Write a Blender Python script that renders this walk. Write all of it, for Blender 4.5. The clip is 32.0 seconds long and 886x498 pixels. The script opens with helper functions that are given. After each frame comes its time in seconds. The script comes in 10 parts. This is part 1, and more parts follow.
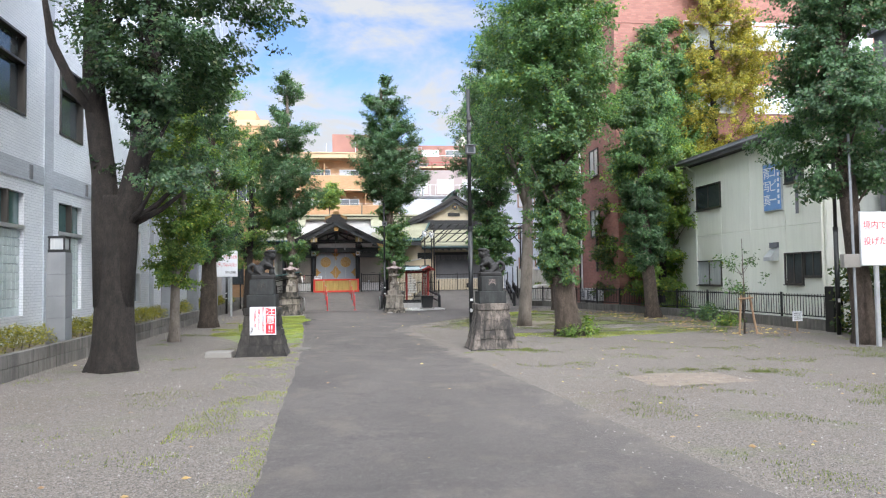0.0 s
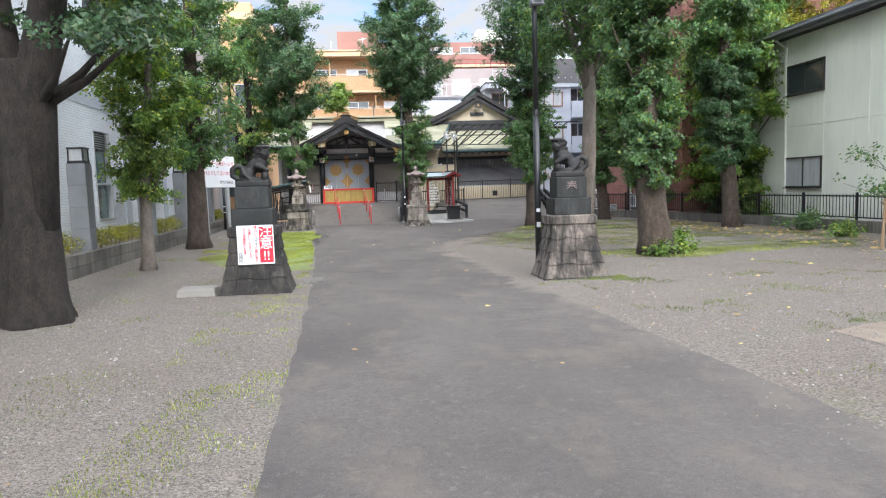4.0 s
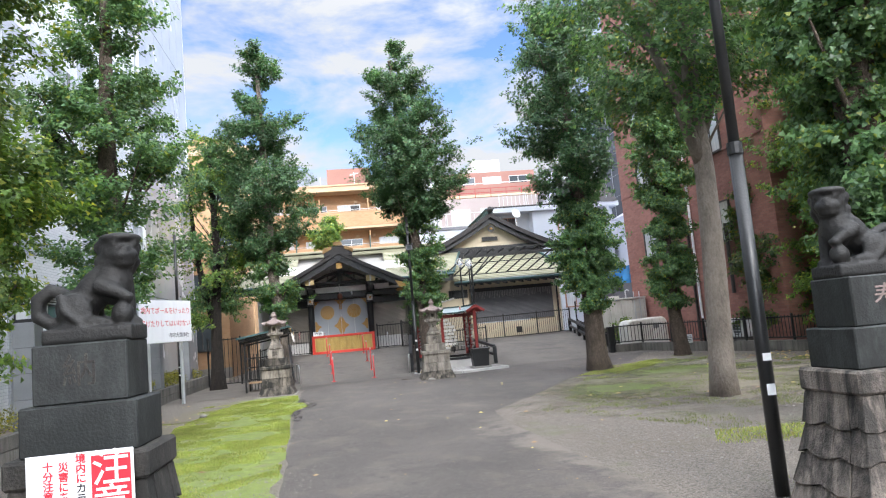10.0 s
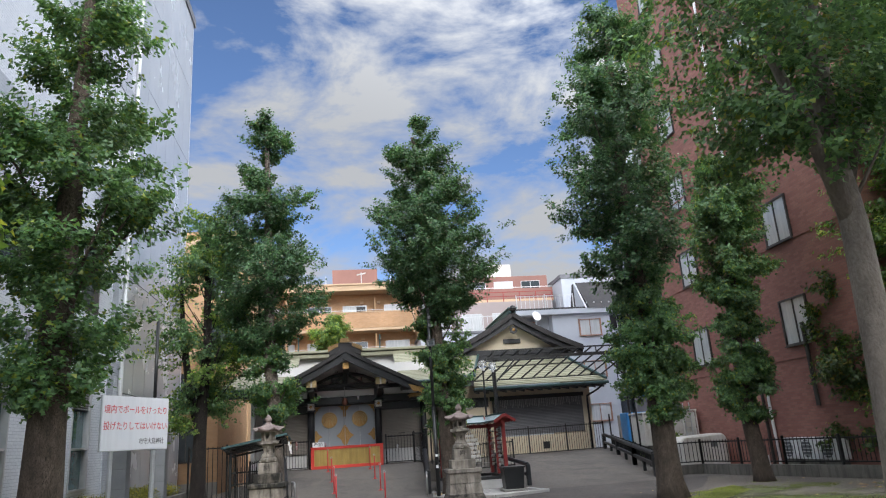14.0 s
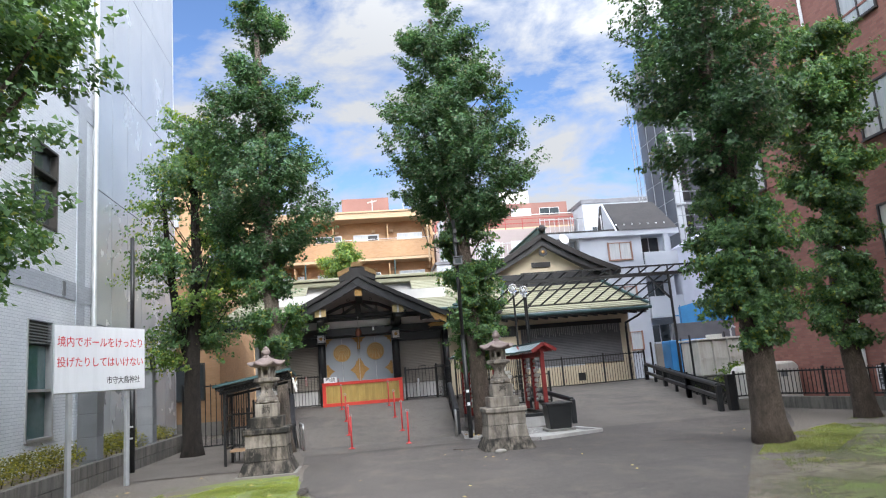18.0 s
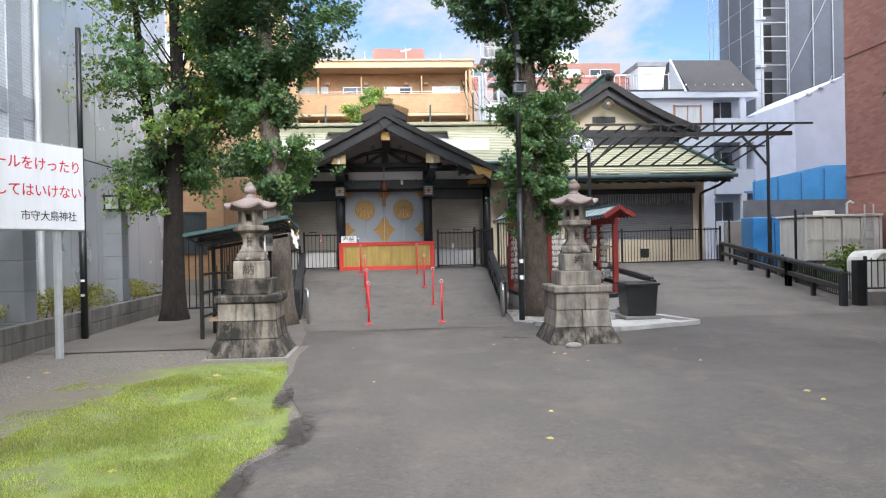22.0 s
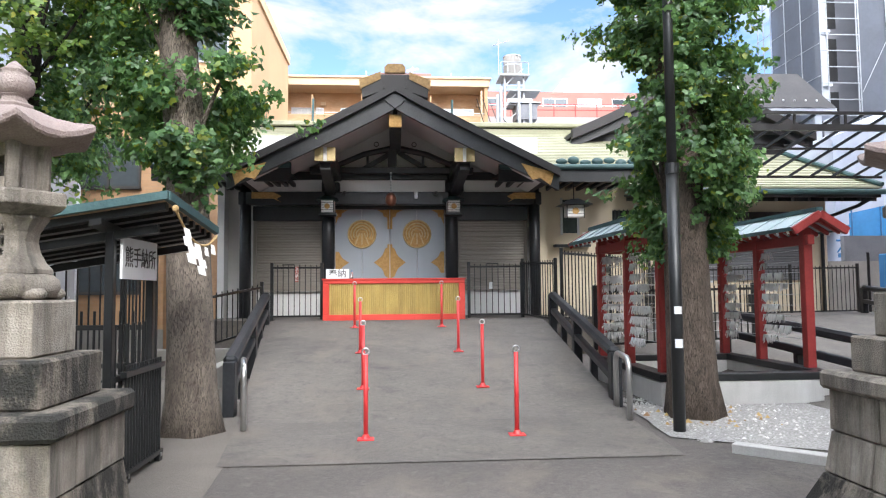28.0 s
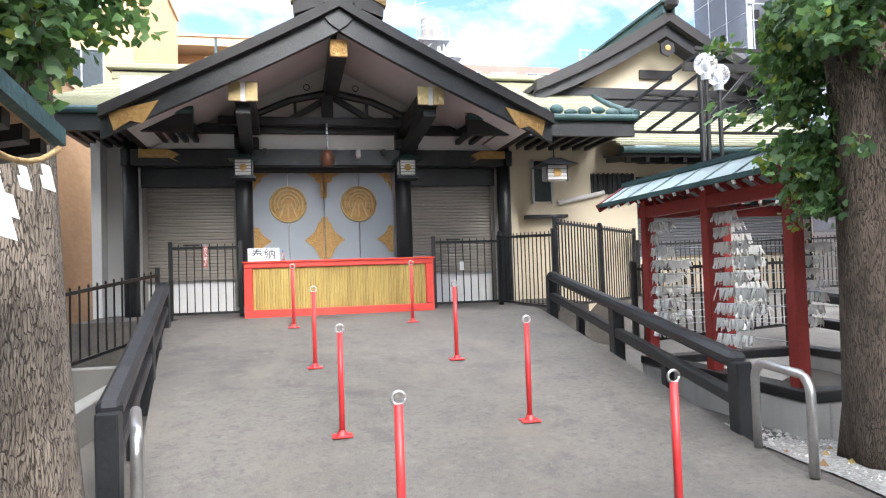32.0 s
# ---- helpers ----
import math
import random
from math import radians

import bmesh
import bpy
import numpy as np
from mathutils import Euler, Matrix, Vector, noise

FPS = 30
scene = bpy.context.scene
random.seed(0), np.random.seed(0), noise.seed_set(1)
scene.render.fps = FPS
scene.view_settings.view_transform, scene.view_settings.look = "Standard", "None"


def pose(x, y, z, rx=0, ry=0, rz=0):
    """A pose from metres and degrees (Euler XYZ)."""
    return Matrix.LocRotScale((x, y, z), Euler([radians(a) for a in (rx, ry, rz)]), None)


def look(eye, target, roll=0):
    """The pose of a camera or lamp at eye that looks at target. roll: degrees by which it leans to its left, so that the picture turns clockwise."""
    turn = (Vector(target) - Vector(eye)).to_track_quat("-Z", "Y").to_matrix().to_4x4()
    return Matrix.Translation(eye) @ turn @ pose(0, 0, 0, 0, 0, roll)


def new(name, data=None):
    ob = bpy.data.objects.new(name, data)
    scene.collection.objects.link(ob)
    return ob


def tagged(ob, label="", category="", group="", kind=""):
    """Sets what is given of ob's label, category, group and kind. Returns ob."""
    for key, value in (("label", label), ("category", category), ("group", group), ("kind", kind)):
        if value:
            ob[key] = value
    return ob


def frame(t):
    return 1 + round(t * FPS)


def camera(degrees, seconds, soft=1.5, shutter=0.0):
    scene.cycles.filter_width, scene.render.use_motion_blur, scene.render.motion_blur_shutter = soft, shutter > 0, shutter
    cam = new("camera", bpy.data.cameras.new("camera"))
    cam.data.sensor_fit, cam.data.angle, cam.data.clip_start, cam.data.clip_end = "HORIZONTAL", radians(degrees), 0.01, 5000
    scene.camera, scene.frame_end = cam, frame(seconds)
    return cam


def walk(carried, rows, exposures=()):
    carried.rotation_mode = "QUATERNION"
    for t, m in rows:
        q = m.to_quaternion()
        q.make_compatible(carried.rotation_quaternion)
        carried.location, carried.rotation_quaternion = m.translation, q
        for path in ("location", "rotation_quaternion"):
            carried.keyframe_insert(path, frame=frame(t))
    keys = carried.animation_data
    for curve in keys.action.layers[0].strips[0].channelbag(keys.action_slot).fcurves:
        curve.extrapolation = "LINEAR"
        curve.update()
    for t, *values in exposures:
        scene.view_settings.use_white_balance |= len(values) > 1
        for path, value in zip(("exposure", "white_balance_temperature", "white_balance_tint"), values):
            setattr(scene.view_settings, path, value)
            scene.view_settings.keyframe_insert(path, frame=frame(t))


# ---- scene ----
cam = camera(65.8, 32.0, soft=1.15)
PATH = [
    (0, (1.201, -34.135, 1.688), (1.452, -32.152, 1.767), -0.8),
    (0.5, (1.165, -33.551, 1.65), (1.526, -31.585, 1.715), -0.0),
    (1, (1.081, -32.98, 1.613), (1.499, -31.025, 1.698), 0.9),
    (1.5, (1.04, -32.399, 1.609), (1.438, -30.439, 1.651), 1.0),
    (2, (0.938, -31.829, 1.594), (1.3, -29.862, 1.558), 0.3),
    (2.5, (0.906, -31.364, 1.591), (1.201, -29.39, 1.466), -0.9),
    (3, (0.898, -30.826, 1.588), (1.153, -28.85, 1.421), -1.5),
    (3.5, (0.916, -30.236, 1.574), (1.154, -28.259, 1.386), -1.9),
    (4, (0.904, -29.677, 1.591), (1.121, -27.697, 1.407), -1.8),
    (4.5, (0.897, -29.137, 1.611), (1.092, -27.148, 1.547), -0.8),
    (6.5, (0.994, -26.986, 1.573), (1.153, -24.993, 1.519), -1.7),
    (7, (1.01, -26.399, 1.569), (1.191, -24.408, 1.604), -1.9),
    (7.5, (1.035, -25.829, 1.549), (1.227, -23.839, 1.622), -1.6),
    (8, (1.006, -25.228, 1.519), (1.204, -23.238, 1.544), -2.0),
    (8.5, (0.99, -24.62, 1.531), (1.182, -22.629, 1.519), -2.3),
    (9, (0.932, -24.017, 1.547), (1.146, -22.029, 1.583), -3.6),
    (9.5, (0.839, -23.467, 1.577), (1.07, -21.486, 1.725), -4.8),
    (10, (0.737, -22.86, 1.583), (0.993, -20.889, 1.804), -5.1),
    (10.5, (0.642, -22.32, 1.589), (0.966, -20.36, 1.822), -5.0),
    (11, (0.451, -21.878, 1.629), (0.843, -19.932, 1.88), -4.8),
    (11.5, (0.547, -21.586, 1.647), (0.958, -19.651, 1.941), -4.7),
    (12, (0.434, -21.144, 1.649), (0.866, -19.225, 2.008), -4.5),
    (12.5, (0.362, -20.7, 1.624), (0.797, -18.796, 2.053), -4.6),
    (13, (0.334, -20.267, 1.619), (0.72, -18.37, 2.12), -4.4),
    (13.5, (0.344, -19.875, 1.603), (0.681, -17.981, 2.149), -4.3),
    (14, (0.323, -19.592, 1.55), (0.591, -17.684, 2.087), -3.9),
    (14.5, (0.285, -19.361, 1.483), (0.567, -17.413, 1.837), -1.9),
    (16.5, (0.288, -17.581, 1.688), (0.529, -15.621, 2.005), -6.7),
    (17, (0.338, -17.066, 1.693), (0.563, -15.097, 1.956), -6.2),
    (17.5, (0.296, -16.572, 1.664), (0.529, -14.61, 1.973), -5.3),
    (18, (0.277, -16.109, 1.621), (0.507, -14.155, 1.977), -4.6),
    (18.5, (0.239, -15.59, 1.584), (0.445, -13.632, 1.935), -4.6),
    (19, (0.256, -15.01, 1.576), (0.437, -13.034, 1.826), -5.6),
    (19.5, (0.26, -14.493, 1.538), (0.435, -12.507, 1.707), -5.4),
    (20, (0.255, -13.924, 1.501), (0.418, -11.931, 1.545), -4.1),
    (20.5, (0.266, -13.408, 1.513), (0.396, -11.413, 1.483), -3.0),
    (21, (0.269, -12.913, 1.505), (0.393, -10.917, 1.487), -2.1),
    (21.5, (0.273, -12.338, 1.492), (0.401, -10.342, 1.514), -1.4),
    (22, (0.292, -11.81, 1.48), (0.423, -9.815, 1.468), -1.2),
    (22.5, (0.335, -11.264, 1.471), (0.464, -9.268, 1.425), -1.0),
    (23, (0.364, -10.703, 1.453), (0.483, -8.707, 1.425), -0.8),
    (23.5, (0.37, -10.168, 1.434), (0.452, -8.17, 1.488), -0.1),
    (24, (0.35, -9.646, 1.442), (0.393, -7.648, 1.525), 0.0),
    (24.5, (0.301, -9.071, 1.422), (0.312, -7.074, 1.524), 0.1),
    (26.5, (0.062, -6.829, 1.372), (0.144, -4.833, 1.463), -0.1),
    (27, (0.019, -6.273, 1.357), (0.136, -4.279, 1.456), -0.2),
    (27.5, (0.027, -5.698, 1.343), (0.174, -3.707, 1.446), -0.4),
    (28, (-0.009, -5.172, 1.333), (0.13, -3.181, 1.457), -0.5),
    (28.5, (-0.07, -4.667, 1.321), (-0.024, -2.673, 1.464), -0.8),
    (29, (-0.203, -4.191, 1.326), (-0.217, -2.197, 1.482), -0.8),
    (29.5, (-0.339, -3.728, 1.343), (-0.358, -1.735, 1.507), -0.7),
    (30, (-0.506, -3.313, 1.344), (-0.433, -1.321, 1.511), -0.6),
    (30.5, (-0.614, -2.877, 1.339), (-0.444, -0.892, 1.513), -0.3),
    (31, (-0.694, -2.506, 1.351), (-0.42, -0.53, 1.493), -0.8),
    (31.5, (-0.67, -2.158, 1.347), (-0.318, -0.192, 1.448), -1.5),
    (32, (-0.721, -1.935, 1.345), (-0.292, 0.018, 1.415), -1.9),
]
walk(cam, [(t, look(e, g, r)) for t, e, g, r in PATH], [(0, 1.32), (4, 1.37), (9, 1.42), (11.5, 1.45), (12.5, 1.26), (13.2, 1.06), (14, 0.73), (14.5, 0.80), (16.5, 1.26), (18, 1.22), (19, 1.19), (20, 1.32), (24, 1.43), (26.5, 1.50), (28, 1.78), (29, 1.88), (30, 1.98), (31, 2.08), (32, 2.16)])

# ---------------------------------------------------------------- sky and sun
SUN_TO = Vector((0.16, -0.82, 0.55)).normalized()
world = bpy.data.worlds.new("sky")
scene.world = world
world.use_nodes = True
_n, _l = world.node_tree.nodes, world.node_tree.links
_sky = _n.new("ShaderNodeTexSky")
_sky.sky_type, _sky.sun_disc = "NISHITA", False
_sky.air_density, _sky.dust_density, _sky.ozone_density = 1.0, 0.4, 3.0
_sky.sun_elevation = math.asin(SUN_TO.z)
_sky.sun_rotation = math.atan2(SUN_TO.x, SUN_TO.y)
_tc = _n.new("ShaderNodeTexCoord")
_mp = _n.new("ShaderNodeMapping")
_mp.inputs["Scale"].default_value = (1.0, 1.0, 2.3)
_mp.inputs["Location"].default_value = (0.55, 0.0, 0.15)
_l.new(_tc.outputs["Generated"], _mp.inputs["Vector"])
_no = _n.new("ShaderNodeTexNoise")
_no.inputs["Scale"].default_value, _no.inputs["Detail"].default_value, _no.inputs["Roughness"].default_value = 4.4, 10, 0.6
_no.inputs["Distortion"].default_value = 0.25
_l.new(_mp.outputs[0], _no.inputs["Vector"])
_rp = _n.new("ShaderNodeValToRGB")
_rp.color_ramp.elements[0].position, _rp.color_ramp.elements[1].position = 0.41, 0.57
_l.new(_no.outputs["Fac"], _rp.inputs[0])
_mx = _n.new("ShaderNodeMix")
_mx.data_type = "RGBA"
_l.new(_rp.outputs[0], _mx.inputs[0])
_dp = _n.new("ShaderNodeMix")
_dp.data_type, _dp.blend_type = "RGBA", "MULTIPLY"
_dp.inputs[0].default_value = 1
_dp.inputs[7].default_value = (0.60, 0.64, 0.74, 1)
_l.new(_sky.outputs[0], _dp.inputs[6])
_l.new(_dp.outputs[2], _mx.inputs[6])
# thin cloud, brightest round the veiled sun behind the walker
_sp = _n.new("ShaderNodeVectorMath")
_sp.operation = "DOT_PRODUCT"
_l.new(_tc.outputs["Generated"], _sp.inputs[0])
_sp.inputs[1].default_value = SUN_TO
_gr = _n.new("ShaderNodeMapRange")
_gr.interpolation_type = "SMOOTHSTEP"
_gr.inputs[1].default_value, _gr.inputs[2].default_value, _gr.inputs[3].default_value, _gr.inputs[4].default_value = -0.55, 0.85, 0.64, 6.8
_l.new(_sp.outputs["Value"], _gr.inputs[0])
_ml = _n.new("ShaderNodeMix")
_ml.data_type, _ml.blend_type = "RGBA", "MULTIPLY"
_ml.inputs[0].default_value = 1
_ml.inputs[6].default_value = (3.9, 4.05, 4.32, 1)
_l.new(_gr.outputs[0], _ml.inputs[7])
_l.new(_ml.outputs[2], _mx.inputs[7])
_l.new(_mx.outputs[2], _n["Background"].inputs["Color"])
_n["Background"].inputs["Strength"].default_value = 0.125
_sd = bpy.data.lights.new("sun", "SUN")
_sd.energy, _sd.angle, _sd.color = 1.15, radians(22), (1.0, 0.965, 0.92)
sun = new("sun", _sd)
sun.matrix_basis = look(SUN_TO * 60, (0, 0, 0))

# ---------------------------------------------------------------- mesh tools
class Geo:
    """A growing list of vertices and faces."""

    def __init__(self):
        self.v, self.f = [], []

    def add(self, verts, faces):
        n = len(self.v)
        self.v += [tuple(p) for p in verts]
        self.f += [tuple(i + n for i in f) for f in faces]
        return self

    def hexa(self, p):
        return self.add(p, [(0, 3, 2, 1), (4, 5, 6, 7), (0, 1, 5, 4), (1, 2, 6, 5), (2, 3, 7, 6), (3, 0, 4, 7)])

    def box(self, x0, x1, y0, y1, z0, z1):
        return self.hexa([(x0, y0, z0), (x1, y0, z0), (x1, y1, z0), (x0, y1, z0),
                          (x0, y0, z1), (x1, y0, z1), (x1, y1, z1), (x0, y1, z1)])

    def frustum(self, cx, cy, z0, z1, ax, ay, bx, by):
        return self.hexa([(cx - ax, cy - ay, z0), (cx + ax, cy - ay, z0), (cx + ax, cy + ay, z0), (cx - ax, cy + ay, z0),
                          (cx - bx, cy - by, z1), (cx + bx, cy - by, z1), (cx + bx, cy + by, z1), (cx - bx, cy + by, z1)])

    def beam(self, a, b, w, h):
        """A bar from a to b, w wide (level) and h high."""
        a, b = Vector(a), Vector(b)
        d = (b - a).normalized()
        s = d.cross(Vector((0, 0, 1)))
        s = (s.normalized() if s.length > 1e-4 else Vector((1, 0, 0))) * w / 2
        u = s.cross(d).normalized() * h / 2
        return self.hexa([a - s - u, a + s - u, b + s - u, b - s - u, a - s + u, a + s + u, b + s + u, b - s + u])

    def tube(self, pts, radii, n=8, cap=True):
        pts = [Vector(p) for p in pts]
        rings, base = [], len(self.v)
        for i, p in enumerate(pts):
            d = (pts[min(i + 1, len(pts) - 1)] - pts[max(i - 1, 0)]).normalized()
            s = d.cross(Vector((0.31, 0.95, 0.02)))
            if s.length < 0.05:
                s = d.cross(Vector((1, 0, 0)))
            s.normalize()
            u = s.cross(d)
            for k in range(n):
                a = 2 * math.pi * k / n
                self.v.append(tuple(p + (s * math.cos(a) + u * math.sin(a)) * radii[i]))
        for i in range(len(pts) - 1):
            for k in range(n):
                a, b = base + i * n + k, base + i * n + (k + 1) % n
                self.f.append((a, a + n, b + n, b))
        if cap:
            self.f.append(tuple(base + k for k in range(n)))
            self.f.append(tuple(base + (len(pts) - 1) * n + k for k in reversed(range(n))))
        return self

    def cyl(self, a, b, r, n=12, r2=None):
        return self.tube([a, b], [r, r if r2 is None else r2], n)

    def lathe(self, cx, cy, prof, n=16, turn=0.0):
        base = len(self.v)
        for r, z in prof:
            for k in range(n):
                a = 2 * math.pi * k / n + turn
                self.v.append((cx + r * math.cos(a), cy + r * math.sin(a), z))
        for i in range(len(prof) - 1):
            for k in range(n):
                a, b = base + i * n + k, base + i * n + (k + 1) % n
                self.f.append((a, b, b + n, a + n))
        self.f.append(tuple(base + k for k in reversed(range(n))))
        self.f.append(tuple(base + (len(prof) - 1) * n + k for k in range(n)))
        return self

    def prism(self, poly, axis, a, b):
        """A flat outline, drawn in the two other axes, pushed along axis from a to b."""
        n, base = len(poly), len(self.v)
        for t in (a, b):
            for p, q in poly:
                self.v.append({"x": (t, p, q), "y": (p, t, q), "z": (p, q, t)}[axis])
        self.f.append(tuple(base + k for k in range(n)))
        self.f.append(tuple(base + n + k for k in reversed(range(n))))
        for k in range(n):
            m = (k + 1) % n
            self.f.append((base + k, base + n + k, base + n + m, base + m))
        return self

    def ball(self, c, r, nu=12, nv=8, rot=None):
        base = len(self.v)
        r = r if isinstance(r, tuple) else (r, r, r)
        for i in range(nv + 1):
            t = math.pi * i / nv
            for k in range(nu):
                a = 2 * math.pi * k / nu
                p = Vector((r[0] * math.sin(t) * math.cos(a), r[1] * math.sin(t) * math.sin(a), r[2] * math.cos(t)))
                if rot:
                    p = rot @ p
                self.v.append((c[0] + p.x, c[1] + p.y, c[2] + p.z))
        for i in range(nv):
            for k in range(nu):
                a, b = base + i * nu + k, base + i * nu + (k + 1) % nu
                self.f.append((a, a + nu, b + nu, b))
        return self

    def mesh(self, name, material, bevel=0.0, smooth=False, segments=1):
        me = bpy.data.meshes.new(name)
        me.from_pydata(self.v, [], self.f)
        bm = bmesh.new()
        bm.from_mesh(me)
        bmesh.ops.remove_doubles(bm, verts=bm.verts, dist=1e-5)
        bmesh.ops.recalc_face_normals(bm, faces=bm.faces)
        if bevel:
            bmesh.ops.bevel(bm, geom=bm.edges[:], offset=bevel, segments=segments, affect="EDGES", profile=0.6)
        bm.to_mesh(me)
        bm.free()
        me.materials.append(material)
        if smooth:
            me.polygons.foreach_set("use_smooth", [True] * len(me.polygons))
        return me


def thing(name, at, label, category, group="", turn=0.0, kind=""):
    """An Empty at a thing's base."""
    ob = new(name)
    ob.empty_display_size = 0.1
    ob.matrix_basis = pose(*at, 0, 0, turn)
    return tagged(ob, label, category, group, kind)


def part(name, geo, material, parent, label="", bevel=0.0, smooth=False, kind=""):
    me = geo.mesh(name, material, bevel, smooth) if isinstance(geo, Geo) else geo
    ob = new(name, me)
    ob.parent = parent
    return tagged(ob, label, kind=kind)


def single(name, geo, material, label, category, group="", bevel=0.0, smooth=False, kind="", at=None):
    ob = new(name, geo.mesh(name, material, bevel, smooth))
    if at is not None:
        ob.matrix_basis = at
    return tagged(ob, label, category, group, kind)


def piece(name, me, parent, m):
    """One more object on a shared mesh."""
    ob = new(name, me)
    ob.parent = parent
    ob.matrix_basis = m
    return ob


def lettering(name, body, size, m, material, parent, depth=0.002, stretch=1.0, space=1.0, bold=0.003):
    cu = bpy.data.curves.new(name, "FONT")
    cu.body, cu.size, cu.extrude, cu.align_x, cu.align_y = body, size, depth, "CENTER", "CENTER"
    cu.offset = bold * size
    cu.resolution_u, cu.space_line, cu.space_character = 2, space, stretch
    tmp = new(name, cu)
    bpy.context.view_layer.update()
    me = bpy.data.meshes.new_from_object(tmp.evaluated_get(bpy.context.evaluated_depsgraph_get()))
    bpy.data.objects.remove(tmp)
    me.materials.clear()
    me.materials.append(material)
    ob = new(name, me)
    ob.parent = parent
    ob.matrix_basis = m
    return ob


def bulk_mesh(name, verts, tris, material, smooth=False):
    """A mesh from arrays: verts (n, 3) and tris (m, 3)."""
    me = bpy.data.meshes.new(name)
    me.vertices.add(len(verts))
    me.vertices.foreach_set("co", np.asarray(verts, np.float32).ravel())
    me.loops.add(len(tris) * 3)
    me.loops.foreach_set("vertex_index", np.asarray(tris, np.int32).ravel())
    me.polygons.add(len(tris))
    me.polygons.foreach_set("loop_start", np.arange(0, len(tris) * 3, 3, dtype=np.int32))
    me.update(calc_edges=True)
    me.materials.append(material)
    return me


def leaf_cloud(base, way, length, per, size, scatter, rng, fan=False):
    """Leaves along short twigs, turned to the light. Each is a small fan, with fan=True one with a cleft, wavy edge."""
    n = len(base)
    t = rng.rand(n, per) ** 0.8
    c = base[:, None] + way[:, None] * (t * length[:, None])[..., None] + rng.randn(n, per, 3) * scatter
    c = c.reshape(-1, 3)
    m = len(c)
    unit = lambda q: q / (np.linalg.norm(q, axis=1)[:, None] + 1e-6)
    face = np.repeat(way, per, 0) * 0.7 + rng.randn(m, 3) * 0.42
    face[:, 2] += 0.35
    face = unit(face)
    out = rng.randn(m, 3)
    out[:, 2] -= 0.7
    out = unit(out - face * (out * face).sum(1)[:, None])
    side = np.cross(out, face)
    s = size * (0.6 + 0.7 * rng.rand(m))[:, None]
    if not fan:
        v = np.zeros((m, 3, 3))
        v[:, 0] = c
        v[:, 1] = c + out * s * 0.9 + side * s * 0.6 + face * s * 0.1
        v[:, 2] = c + out * s * 0.9 - side * s * 0.6 - face * s * 0.06
        return v.reshape(-1, 3), np.arange(m * 3).reshape(m, 3)
    v = np.zeros((m, 6, 3))
    v[:, 0] = c
    for k, (w, r, d) in enumerate(((-0.95, 0.80, 0.10), (-0.42, 1.0, -0.05), (0.0, 0.72, 0.06), (0.42, 1.02, -0.05), (0.95, 0.78, 0.12))):
        v[:, k + 1] = c + (out * math.cos(w) + side * math.sin(w)) * s * r + face * s * d
    f = np.array([[0, 1, 2], [0, 2, 3], [0, 3, 4], [0, 4, 5]])[None] + np.arange(m)[:, None, None] * 6
    return v.reshape(-1, 3), f.reshape(-1, 3)


def crown_points(prof, axis, twigs, rng, up=0.75, shell=0.45, lump=0.3, seed=0.0):
    """Twig feet and ways, gathered into leafy boughs, inside a crown whose radius over height is given by prof [(z, r)]."""
    zs, rs = np.array([p[0] for p in prof]), np.array([p[1] for p in prof])
    grid = np.linspace(zs[0], zs[-1], 200)
    w = np.interp(grid, zs, rs) ** 0.9 + 0.05
    n = max(8, twigs // 15)
    z = rng.choice(grid, n, p=w / w.sum())
    a = rng.rand(n) * 2 * math.pi
    rr = np.interp(z, zs, rs)
    k = np.array([noise.noise((math.cos(q) * 1.4, math.sin(q) * 1.4 + seed, h * 0.75)) for q, h in zip(a, z)])
    r = rr * (1 + lump * 1.3 * k) * rng.rand(n) ** shell
    which = rng.randint(0, n, twigs)
    sp = (0.07 + 0.12 * rr)[which]
    ax = np.interp(z, axis[:, 2], axis[:, 0])[which], np.interp(z, axis[:, 2], axis[:, 1])[which]
    along = rng.randn(twigs) * sp * 1.25
    q = a[which] + rng.randn(twigs) * 0.18
    p = np.stack([ax[0] + (r[which] + along) * np.cos(q) + rng.randn(twigs) * sp * 0.6, ax[1] + (r[which] + along) * np.sin(q) + rng.randn(twigs) * sp * 0.6,
                  z[which] + along * 0.35 * up + rng.randn(twigs) * sp * 0.55], 1)
    d = np.stack([np.cos(q) * (1 - up * 0.5), np.sin(q) * (1 - up * 0.5), np.full(twigs, up * 0.9)], 1) + rng.randn(twigs, 3) * 0.3
    d /= np.linalg.norm(d, axis=1)[:, None]
    return p, d


